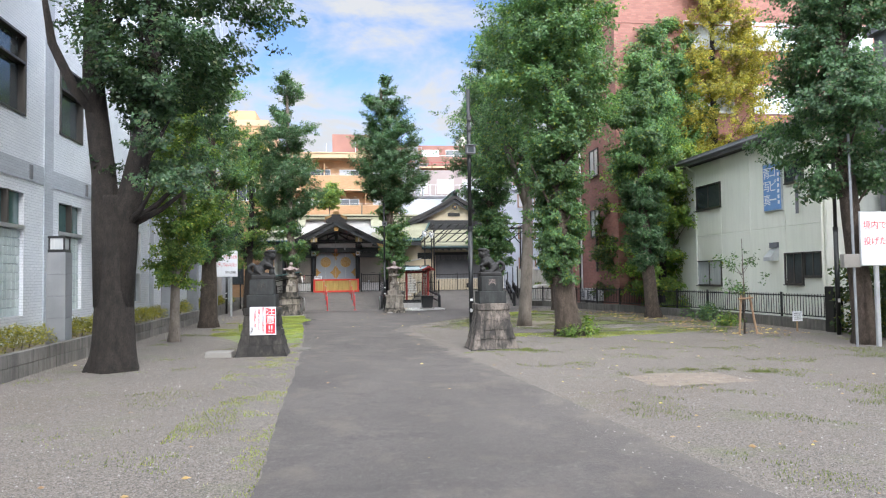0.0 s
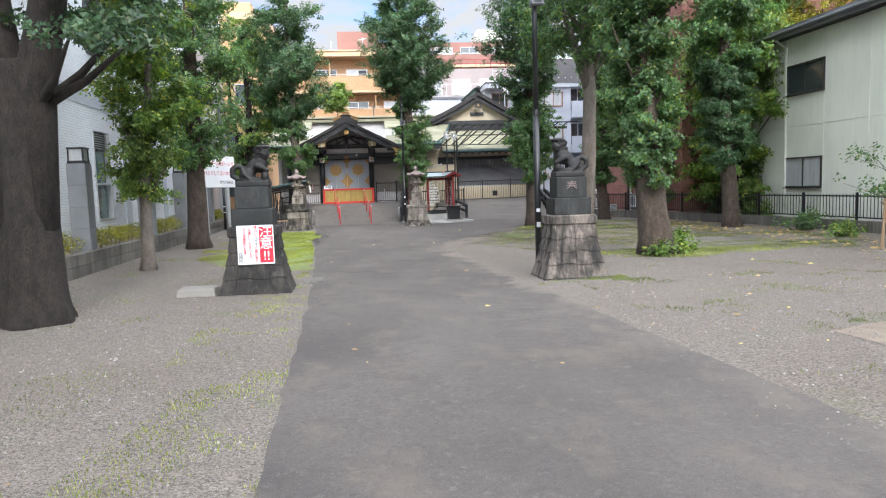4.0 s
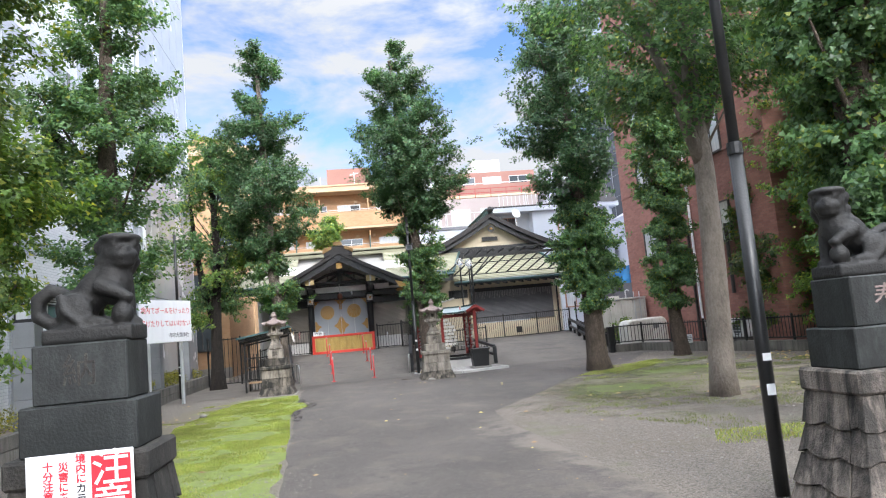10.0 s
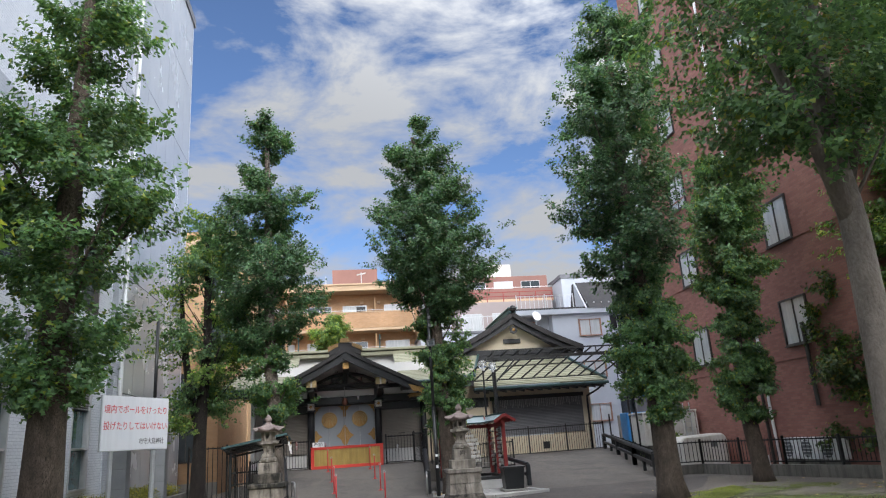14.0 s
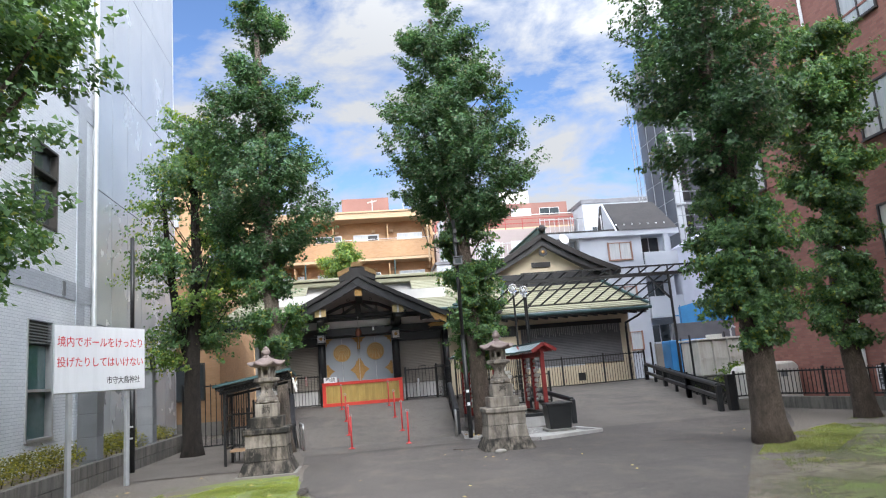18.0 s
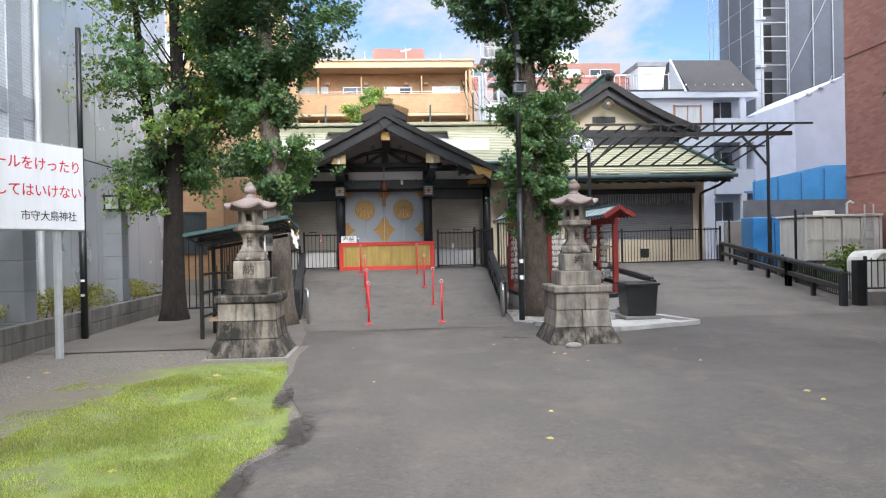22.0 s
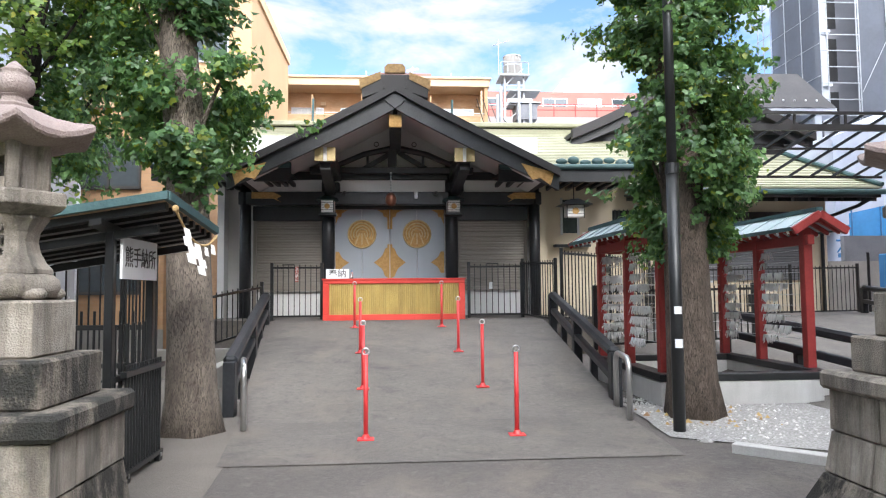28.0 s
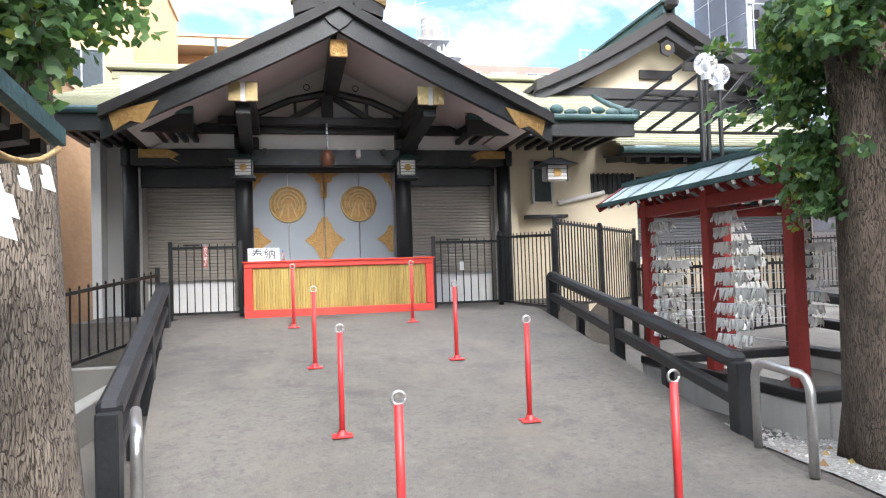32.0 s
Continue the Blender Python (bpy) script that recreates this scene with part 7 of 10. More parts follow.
cv = thing("white_cover", (11.85, 3.6, 0.0), "rounded white plastic cover behind the fence", "cover")
part("shell", Geo().prism([(-0.75, 0.0), (-0.75, 0.95), (-0.6, 1.12), (0.75, 1.18), (0.9, 1.05), (0.92, 0.0)], "y", -0.5, 0.5), TANK_WHITE, cv, "", 0.05)
part("vent", Geo().box(0.3, 0.5, -0.52, -0.5, 0.75, 0.9), SLATE_GREY, cv)
bb = thing("blue_locker", (13.15, 11.2, 0.0), "bright blue plastic storage box in the yard", "locker")
part("case", Geo().box(-0.78, 0.78, -0.4, 0.4, 0.0, 2.2), mat("blue_plastic", (0.03, 0.24, 0.60), (0.05, 0.3, 0.68), 2.0, 0.5), bb, "", 0.03)
part("door_gap", Geo().box(-0.01, 0.01, -0.405, -0.4, 0.1, 2.0), BLACK, bb)
for x, y in ((10.58, 5.3), (12.0, 9.0), (11.6, 10.9)):
    single("fence_post", Geo().cyl((x, y, -0.05), (x, y, 2.2), 0.035, 8), BLACK, "slim black steel post in the yard", "post", "yard posts")

# ---------------------------------------------------------------- the town behind
def orange_flats():
    b = thing("orange_flats", (0, 36, 0), "orange tiled block of flats with balconies", "building")
    x0, x1, top = -14.0, 5.7, 14.0
    part("wall", Geo().box(x0, x1, 1.6, 12, 0, top), BRICK_ORANGE, b, "orange tiled wall")
    part("roof_band", Geo().box(x0, x1 + 0.1, -0.15, 12, top - 0.15, top + 0.30), APT_BAND, b, "pale orange roof band")
    part("roof_edge", Geo().box(x0, x1 + 0.2, -0.25, 12.2, top + 0.30, top + 0.42), APT_BAND, b)
    part("end_wall", Geo().box(x1 - 0.2, x1, 0.0, 1.6, 0, top - 0.15), APT_ORANGE, b)
    for k in range(4):
        z = 1.6 + k * 3.05
        bal = part("balcony", Geo().box(x0, x1 - 0.2, 0.0, 0.15, z, z + 1.28), BRICK_ORANGE, b, "tiled balcony parapet")
        part("balcony_slab", Geo().box(x0, x1 - 0.2, 0.0, 1.6, z - 0.22, z - 0.02), APT_BAND, bal)
        part("coping", Geo().box(x0, x1 - 0.2, -0.03, 0.18, z + 1.281, z + 1.34), APT_BAND, bal)
        part("rail", Geo().box(x0, x1 - 0.2, 0.05, 0.09, z + 1.46, z + 1.49), FRAME_ALU, bal)
        for i, xa in enumerate((-12.4, -9.6, -6.4, -3.35, -0.42, 3.05)):
            w = sash(b, "x", 1.6, xa, xa + 1.9, z + 0.1, z + 1.95 + 0.15, FRAME_ALU, GLASS_PALE if (i + k) % 3 else GLASS_DARK, label="sliding balcony window")
            if i == 4 and k == 3:
                # flat black panel, painting the dark room behind an open sash
                part("open_gap_dark", Geo().box(xa + 1.1, xa + 1.85, 1.57, 1.585, z + 0.15, z + 2.05), BLACK, w)
        for xa in (-7.5, -4.6, -1.9, 1.0, 2.4, 5.2):
            u = part("bracket_lamp", Geo().box(xa, xa + 0.28, 1.3, 1.6, z + 2.25, z + 2.45), APT_BAND, b)
        for xa in (-5.0, -2.0, 2.2):
            part("divider", Geo().box(xa - 0.04, xa + 0.04, 0.15, 1.6, z, z + 2.6), APT_ORANGE, b)
    for xa, h in ((-1.9, 1.7), (1.2, 2.0), (3.8, 1.6)):
        an = part("aerial", Geo().cyl((xa, 4, top + 0.4), (xa, 4, top + 0.4 + h), 0.035, 6), GALV, b, "thin rooftop aerial")
        if h > 1.9:
            for q in range(4):
                part("aerial_arm", Geo().cyl((xa - 0.4, 4 + q * 0.12, top + h + 0.2), (xa + 0.4, 4 + q * 0.12, top + h + 0.35), 0.02, 5), GALV, an)
    part("chimney_pipe", Geo().cyl((x1 - 0.4, -0.1, 10.2), (x1 - 0.4, -0.1, 13.6), 0.07, 8), APT_BAND, b)
    w = thing("orange_wing", (-9.5, 24, 0), "orange rendered wing with a stepped roof", "building")
    part("wall", Geo().box(-5, 3.4, 0, 10, 0, 14.4), APT_ORANGE, w, "orange rendered wall")
    part("roof_band", Geo().box(-5.1, 3.5, -0.1, 10, 14.4, 14.9), APT_BAND, w)
    part("roof_room", Geo().box(-2, 2, 3, 8, 14.9, 16.4), APT_ORANGE, w)
    for k in range(4):
        sash(w, "x", 0.0, 1.0, 2.4, 2.2 + 3 * k, 3.6 + 3 * k, FRAME_ALU, GLASS_DARK)
        sash(w, "x", 0.0, -2.4, -0.8, 2.2 + 3 * k, 3.6 + 3 * k, FRAME_ALU, GLASS_PALE)
    o = thing("orange_brick_house", (-6.6, 11.5, 0), "low orange brick house behind the side gate", "house")
    part("wall", Geo().box(-3.0, 1.1, 0, 8, 0, 5.8), BRICK_ORANGE, o, "orange brick wall")
    part("parapet", Geo().box(-3.05, 1.15, -0.05, 8, 5.8, 6.0), APT_BAND, o)
    sash(o, "x", 0.0, -0.9, 0.5, 1.4, 2.7, FRAME_DARK, GLASS_DARK)
    sash(o, "x", 0.0, -0.9, 0.5, 3.9, 5.0, FRAME_DARK, GLASS_DARK)
    part("base", Geo().box(-3.02, 1.12, -0.03, 0, 0, 0.5), CONCRETE_PALE, o)


orange_flats()


def roof_tank():
    t = thing("roof_water_tank", (6.9, 34.0, 0), "pale round water tank on a steel tower", "tank")
    part("tank", Geo().cyl((0, 0, 13.85), (0, 0, 15.1), 0.52, 28), CONCRETE_PALE, t, "pale cylindrical tank")
    for z in (13.9, 14.5, 15.05):
        part("tank_hoop", Geo().cyl((0, 0, z - 0.03), (0, 0, z + 0.03), 0.545, 28), SCAFFOLD, t)
    part("tank_lid", Geo().cyl((0, 0, 15.1), (0, 0, 15.18), 0.2, 16), CONCRETE_PALE, t)
    for x in (-0.55, 0.55):
        for y in (-0.55, 0.55):
            part("leg", Geo().beam((x, y, 9.4), (x, y, 13.85), 0.09, 0.09), SCAFFOLD, t)
    for k in range(4):
        z = 9.9 + k * 1.1
        for y in (-0.55, 0.55):
            part("brace", Geo().beam((-0.55, y, z), (0.55, y, z + 1.0), 0.05, 0.05), SCAFFOLD, t)
            part("strut", Geo().beam((-0.55, y, z), (0.55, y, z), 0.05, 0.05), SCAFFOLD, t)
    for i, (x, z0, z1) in enumerate(((-1.0, 9.4, 12.6), (-0.8, 9.4, 13.1), (0.9, 9.4, 12.2), (0.25, 9.4, 13.4))):
        part("pipe", Geo().cyl((x, -0.7, z0), (x, -0.7, z1), 0.10, 8), SCAFFOLD, t)
    part("platform", Geo().box(-0.85, 0.85, -0.85, 0.85, 13.72, 13.82), SCAFFOLD, t)
    for z in (12.9, 12.2):
        part("platform", Geo().box(-0.3, 1.5, -0.8, 0.8, z - 0.06, z), SCAFFOLD, t)
    for k in range(5):
        part("guard_post", Geo().cyl((-0.8 + k * 0.4, -0.83, 13.82), (-0.8 + k * 0.4, -0.83, 14.5), 0.025, 5), SCAFFOLD, t)
    part("guard_rail", Geo().cyl((-0.8, -0.83, 14.5), (0.8, -0.83, 14.5), 0.03, 5), SCAFFOLD, t)
    part("box", Geo().box(0.1, 1.3, -0.7, 0.7, 11.2, 12.1), SLATE_GREY, t)
    part("aerial", Geo().tube([(-0.8, 0, 14.0), (-0.8, 0, 16.1)], [0.03, 0.03], 5), SCAFFOLD, t)
    part("aerial_arm", Geo().tube([(-1.2, 0, 15.75), (-0.2, 0, 16.05)], [0.025, 0.025], 5), SCAFFOLD, t)
    for k in range(4):
        part("cable", Geo().tube([(-2.2 + 0.35 * k, -0.6, 12.4), (-1.7 + 0.35 * k, -0.6, 10.6 + 0.2 * k), (-0.8 + 0.3 * k, -0.6, 10.3)], [0.025] * 3, 5), BLACK, t)
    base = thing("grey_annex", (8.5, 33, 0), "grey rendered annex with a flat railed roof", "building")
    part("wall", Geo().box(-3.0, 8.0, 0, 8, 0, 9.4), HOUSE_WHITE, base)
    part("roof", Geo().box(-3.1, 8.1, -0.1, 8, 9.4, 9.6), SLATE_GREY, base)
    for xa in (-1.4, 1.2, 3.8):
        sash(base, "x", 0.0, xa, xa + 1.9, 7.2, 8.7, FRAME_ALU, GLASS_PALE, panes=3)
    railing("roof_railing", (6.6, 33.1, 9.6), (16.4, 33.1, 9.6), 1.2, "thin steel roof railing", "roof railings", 0.6, 0.02, material=GALV)


roof_tank()


def far_flats():
    b = thing("red_flats", (0, 50, 0), "far red-brown block of flats with balcony rows", "building")
    part("wall", Geo().box(-1.6, 21.5, 1.4, 14, 0, 18.2), APT_RED, b, "red-brown wall")
    part("stair_tower", Geo().box(-1.6, 3.0, 0.0, 1.4, 0, 19.2), APT_RED, b)
    part("roof_room", Geo().box(15.0, 18.2, 4, 9, 18.2, 20.2), TANK_WHITE, b)
    for k in range(6):
        z = 1.4 + k * 2.8
        bal = part("balcony", Geo().box(3.0, 21.6, 0.0, 0.15, z, z + 1.15), APT_RED, b)
        part("rail", Geo().box(3.0, 21.6, -0.02, 0.02, z + 1.25, z + 1.30), WHITE, bal)
        part("slab", Geo().box(3.0, 21.6, -0.05, 1.4, z - 0.25, z), APT_BAND if k == 5 else APT_RED, bal)
        for i in range(6):
            sash(b, "x", 1.4, 3.6 + i * 3.0, 5.6 + i * 3.0, z + 0.1, z + 2.2, FRAME_ALU, GLASS_PALE if (i + k) % 2 else GLASS_DARK, depth=0.03)
        if k < 5:
            sash(b, "x", 0.0, 0.0, 1.4, z + 1.0, z + 2.2, FRAME_ALU, GLASS_DARK, depth=0.03)
    m = thing("pink_flats", (10, 42, 0), "far pinkish block with an outer stair", "building")
    part("wall", Geo().box(-3.5, 9, 0, 6, 0, 13.6), mat("pink_plaster", (0.30, 0.255, 0.245), (0.36, 0.305, 0.295), 0.5, 0.85), m)
    for k in range(4):
        for i in range(4):
            sash(m, "x", 0.0, -2.6 + i * 2.9, -0.8 + i * 2.9, 2.0 + k * 3, 3.5 + k * 3, FRAME_ALU, GLASS_PALE, depth=0.03)
    part("roof_rail", Geo().beam((-3.4, 0, 14.5), (9, 0, 14.5), 0.06, 0.06), RED_DARK, m)
    part("roof_rail", Geo().beam((-3.4, 0, 14.1), (9, 0, 14.1), 0.06, 0.06), RED_DARK, m)
    for k in range(9):
        part("rail_post", Geo().beam((-3.4 + k * 1.55, 0, 13.6), (-3.4 + k * 1.55, 0, 14.5), 0.06, 0.06), RED_DARK, m)


far_flats()


def white_house():
    b = thing("white_house", (13.6, 24.0, 0), "white three-storey house with a dark mansard roof", "house")
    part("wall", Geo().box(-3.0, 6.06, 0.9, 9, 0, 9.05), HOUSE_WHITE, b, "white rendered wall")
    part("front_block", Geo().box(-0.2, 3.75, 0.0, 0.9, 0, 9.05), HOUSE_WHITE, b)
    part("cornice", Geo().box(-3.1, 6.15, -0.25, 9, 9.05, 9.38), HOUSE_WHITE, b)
    part("main_roof", Geo().hexa([(2.35, -0.3, 9.38), (6.1, -0.3, 9.38), (6.1, 4, 9.38), (2.35, 4, 9.38), (2.2, 1.7, 11.55), (5.6, 1.7, 11.55), (5.6, 2.4, 11.55), (2.2, 2.4, 11.55)]), ROOF_DARK, b, "dark slate pitched roof")
    part("gable_end", Geo().prism([(-0.32, 9.38), (1.7, 11.6), (1.7, 9.38)], "x", 2.08, 2.19), HOUSE_WHITE, b)
    part("low_roof", Geo().box(-3.1, 2.07, -0.2, 8, 9.38, 9.5), ROOF_DARK, b)
    brown = mat("brown_frame", (0.25, 0.13, 0.09), (0.32, 0.18, 0.12), 3, 0.5)
    for k in range(3):
        z = 2.25 + k * 2.75
        bal = part("balcony", Geo().box(3.78, 6.1, -0.2, -0.05, z - 0.9, z + 0.2), HOUSE_WHITE, b, "white balcony wall")
        part("slab", Geo().box(3.78, 6.1, -0.2, 0.9, z - 1.1, z - 0.9), HOUSE_WHITE, bal)
        part("pier", Geo().box(5.15, 5.45, -0.2, 0.0, z + 0.2, z + 1.65), HOUSE_WHITE, bal)
        sash(b, "x", 0.9, 3.95, 5.2, z - 0.4, z + 1.25, FRAME_ALU, GLASS_DARK)
        w = sash(b, "x", 0.0, 1.65, 3.0, z - 0.12, z + 0.88, brown, GLASS_PALE)
        part("surround", Geo().box(1.55, 1.64, -0.05, 0.0, z - 0.2, z + 0.96), brown, w)
        part("surround", Geo().box(3.01, 3.10, -0.05, 0.0, z - 0.2, z + 0.96), brown, w)
        sash(b, "x", 0.9, -2.4, -1.2, z + 0.0, z + 1.0, brown, GLASS_DARK)
    for k in range(7):
        part("snow_stop", Geo().ball((2.3 + k * 0.52, 0.05, 9.8), 0.05, 6, 4), WHITE, b)
    railing("roof_railing", (11.2, 24.4, 9.5), (15.1, 24.4, 9.5), 1.0, "thin blue-grey roof railing", "roof railings", 0.3, 0.015, material=GALV)
    d = thing("satellite_dish", (11.2, 20.0, 0), "small white satellite dish on a pole", "dish")
    part("pole", Geo().cyl((0, 0, 0), (0, 0, 8.3), 0.03, 6), GALV, d)
    part("dish", Geo().lathe(0, 0, [(0.02, 0), (0.2, 0.03), (0.3, 0.09), (0.31, 0.10)], 18), WHITE, d).matrix_basis = pose(0, -0.05, 8.3, 70, 0, 20)


white_house()


def scaffolded_tower():
    t = thing("scaffolded_building", (22.55, 28.0, 0), "tall building wrapped in grey scaffold netting", "building")
    part("core", Geo().box(-0.35, 6.5, 1.4, 4.3, 0, 24), mat("scaffolded_wall", (0.12, 0.125, 0.14), (0.18, 0.185, 0.20), 0.6, 0.8), t, "grey wall behind the netting")
    part("stair_tower", Geo().box(-0.25, 0.5, 1.1, 1.4, 0, 24), HOUSE_WHITE, t, "pale stair tower")
    for j in range(8):
        # no hole is cut: black panels paint the shade inside the stairwell
        part("stair_opening_dark", Geo().box(0.55, 1.15, 1.34, 1.4, 0.8 + j * 2.9, 3.1 + j * 2.9), BLACK, t)
        part("landing", Geo().box(-0.3, 0.55, 0.9, 1.4, 0.4 + j * 2.9, 0.55 + j * 2.9), HOUSE_WHITE, t)
    part("net", Geo().box(-0.67, -0.65, 0.0, 4.4, 0, 22.0), GREY_NET, t, "grey scaffold netting")
    part("net", Geo().box(1.4, 2.95, 0.0, 0.02, 0, 22.0), GREY_NET, t)
    part("net", Geo().box(3.0, 6.2, 0.0, 0.02, 0, 16.5), GREY_NET, t)
    part("parapet", Geo().box(2.9, 6.4, -0.1, 0.3, 17.0, 18.2), HOUSE_WHITE, t, "pale upper balcony wall")
    for x in (-0.66, -0.3, 1.3, 1.42, 2.95, 4.2):
        part("standard", Geo().cyl((x, -0.06, 0), (x, -0.06, 22.6), 0.035, 6), SCAFFOLD, t)
    for y in (1.5, 3.0, 4.4, 5.2, 5.8):
        part("standard", Geo().cyl((-0.72, y, 0), (-0.72, y, 22.6), 0.03, 6), SCAFFOLD, t)
    for j in range(26):
        z = 0.8 + j * 0.85
        part("ledger", Geo().cyl((-0.66, -0.08, z), (1.4, -0.08, z), 0.028, 6), SCAFFOLD, t)
        part("side_ledger", Geo().cyl((-0.72, 4.3, z), (-0.72, 6.0, z), 0.022, 6), SCAFFOLD, t)
        if j % 2:
            part("net_ledger", Geo().cyl((1.4, 0.05, z + 0.4), (6.2, 0.05, z + 0.4), 0.014, 5), SCAFFOLD, t)
            part("net_ledger", Geo().cyl((-0.70, 0.0, z + 0.4), (-0.70, 4.4, z + 0.4), 0.014, 5), SCAFFOLD, t)
    for k in range(4):
        part("diagonal_brace", Geo().cyl((1.5, -0.07, 1.0 + k * 5.2), (4.1, -0.07, 6.0 + k * 5.2), 0.018, 5), SCAFFOLD, t)
    s = thing("sheeted_house", (23.1, 20.0, 0), "house hidden by pale grey sheeting and blue netting", "house")
    part("sheeting", Geo().prism([(-3.6, 0), (-3.6, 8.1), (-3.0, 8.35), (-1.6, 9.05), (-0.2, 9.6), (5, 10.4), (5, 0)], "y", 0.0, 6.0), PALE_SHEET, s, "pale grey sheeting")
    for k in range(5):
        part("sheet_edge", Geo().ball((-3.55 + k * 0.62, -0.03, 8.08 + k * 0.3), (0.16, 0.05, 0.09), 8, 6), PALE_SHEET, s)
    part("blue_net", Geo().prism([(-6.3, 2.66), (-6.3, 4.1), (-4.6, 4.45), (-2.8, 4.82), (-0.6, 4.85), (-0.6, 2.76)], "y", -1.0, -0.97), BLUE_SHEET, s, "translucent blue netting")
    part("deck", Geo().box(-6.2, -0.6, -0.9, -0.1, 2.50, 2.66), BLUE_RAIL, s)
    for k in range(6):
        x = -6.25 + k * 1.13
        part("standard", Geo().cyl((x, -1.05, 0), (x, -1.05, 4.2 + 0.15 * k), 0.03, 6), BLUE_RAIL, s)
        part("cross_brace", Geo().cyl((x, -0.15, 2.7), (x + 1.0, -0.15, 3.9), 0.03, 6), BLUE_RAIL, s)
    for z in (3.15, 3.7):
        part("ledger", Geo().cyl((-6.3, -0.2, z), (-0.6, -0.2, z), 0.04, 6), BLUE_RAIL, s)
    w = thing("yard_wall", (17.0, 16.0, 0), "grey concrete yard wall under the scaffold", "wall")
    part("wall", Geo().box(-3.0, 6, 0, 0.2, 0, 2.2), CONCRETE_PALE, w)
    part("dark_base", Geo().box(-1.0, 7, 2.2, 2.4, 0, 3.2), SLATE_GREY, w)
    for x in (18.6, 19.6):
        single("yard_post", Geo().cyl((x, 18, 0), (x, 18, 2.6), 0.04, 6), BLACK, "slim dark post in the far yard", "post", "yard posts")


scaffolded_tower()


def far_blocks():
    """Plain town blocks that close the view beyond the plot."""
    for x, y, w, d, h, m, lab in ((-30, 40, 14, 12, 15, HOUSE_WHITE, "pale far town block"), (30, 48, 16, 12, 17, HOUSE_WHITE, "pale far town block"), (-22, -52, 30, 8, 12, HOUSE_WHITE, "pale town block across the street"), (16, -54, 30, 8, 14, APT_RED, "red-brown town block across the street"), (44, 6, 12, 30, 14, HOUSE_WHITE, "pale far town block")):
        t = thing("town_block", (x, y, 0), lab, "building", "town blocks")
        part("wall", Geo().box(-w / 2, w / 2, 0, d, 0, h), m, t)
        part("parapet", Geo().box(-w / 2 - 0.1, w / 2 + 0.1, -0.1, d + 0.1, h, h + 0.4), SLATE_GREY, t)
        for k in range(int(h / 3)):
            for i in range(int(w / 3.2)):
                sash(t, "x", 0.0 if y > 0 else d + 0.02, -w / 2 + 0.8 + i * 3.2, -w / 2 + 2.6 + i * 3.2, 1.2 + k * 3, 2.6 + k * 3, FRAME_ALU, GLASS_DARK, depth=0.03)


far_blocks()

# ---------------------------------------------------------------- guardian lions on their pedestals
def pedestal(name, at, turn, char, stain, label):
    t = thing(name, (*at, 0), label, "pedestal", "guardian pedestals", turn)
    rows = [(0.0, 0.535), (0.23, 0.475), (0.44, 0.425), (0.65, 0.382), (0.885, 0.362)]
    DEEP = 0.76
    part("core", Geo().frustum(0, 0, 0, 0.88, 0.50, 0.50 * DEEP, 0.335, 0.335 * DEEP), STONE_BLACK, t)
    part("footing", Geo().box(-0.565, 0.565, -0.565 * DEEP, 0.565 * DEEP, -0.08, 0.018), STONE_BLACK, t, "", 0.01)
    rng = random.Random(7)
    for ri in range(4):
        (z0, w0), (z1, w1) = rows[ri], rows[ri + 1]
        n = 4
        cuts = [-1, -0.56, 0.02, 0.52, 1]
        lift = 0.028
        for side in range(4):
            for k in range(n):
                a, b = cuts[k], cuts[k + 1]
                m = (a + b) / 2
                up = lift if (k + ri) % 2 else -lift * 0.4
                dn = lift if (k + ri + 1) % 2 else -lift * 0.4
                if ri == 0:
                    dn = 0
                if ri == 3:
                    up = 0
                gp = 0.003
                def P3(u, z, off=0.0):
                    q = (z - z0) / (z1 - z0)
                    w = w0 + (w1 - w0) * q + 0.018 * (1 - q) + 0.004 * ((k * 7 + ri * 3 + side) % 3)
                    return (u * w, -(w - off), z)
                ring = [P3(a, z0 + gp), P3(m, z0 + dn + gp), P3(b, z0 + gp), P3(b, z1 - gp), P3(m, z1 + up - gp), P3(a, z1 - gp)]
                ring = [(x + (gp if i in (0, 5) and a > -0.99 else -gp if i in (2, 3) and b < 0.99 else 0), y, z) for i, (x, y, z) in enumerate(ring)]
                back = [(x * 0.9, y + 0.06, z) for x, y, z in ring]
                g = Geo().add(ring + back, [(0, 1, 2, 3, 4, 5), (11, 10, 9, 8, 7, 6)] + [(i, i + 6, (i + 1) % 6 + 6, (i + 1) % 6) for i in range(6)])
                c, s = ((1, 0), (0, 1), (-1, 0), (0, -1))[side]
                g.v = [(c * x - s * y, (s * x + c * y) * DEEP, z) for x, y, z in g.v]
                part("stone", g, stain, t, "", 0.004)
    part("cap_slab", Geo().box(-0.388, 0.388, -0.388 * DEEP - 0.01, 0.388 * DEEP + 0.01, 0.885, 1.045), stain, t, "", 0.018)
    part("lower_block", Geo().box(-0.32, 0.32, -0.32 * DEEP, 0.32 * DEEP, 1.045, 1.325), STONE_DARK, t, "", 0.01)
    part("upper_block", Geo().box(-0.262, 0.262, -0.262 * DEEP, 0.262 * DEEP, 1.325, 1.67), STONE_DARK, t, "", 0.01)
    lettering("carved_character", char, 0.20, pose(0, -0.262 * DEEP - 0.001, 1.50, 90), LANTERN_CAP if char == "奉" else STONE_BLACK, t, 0.002)
    return t


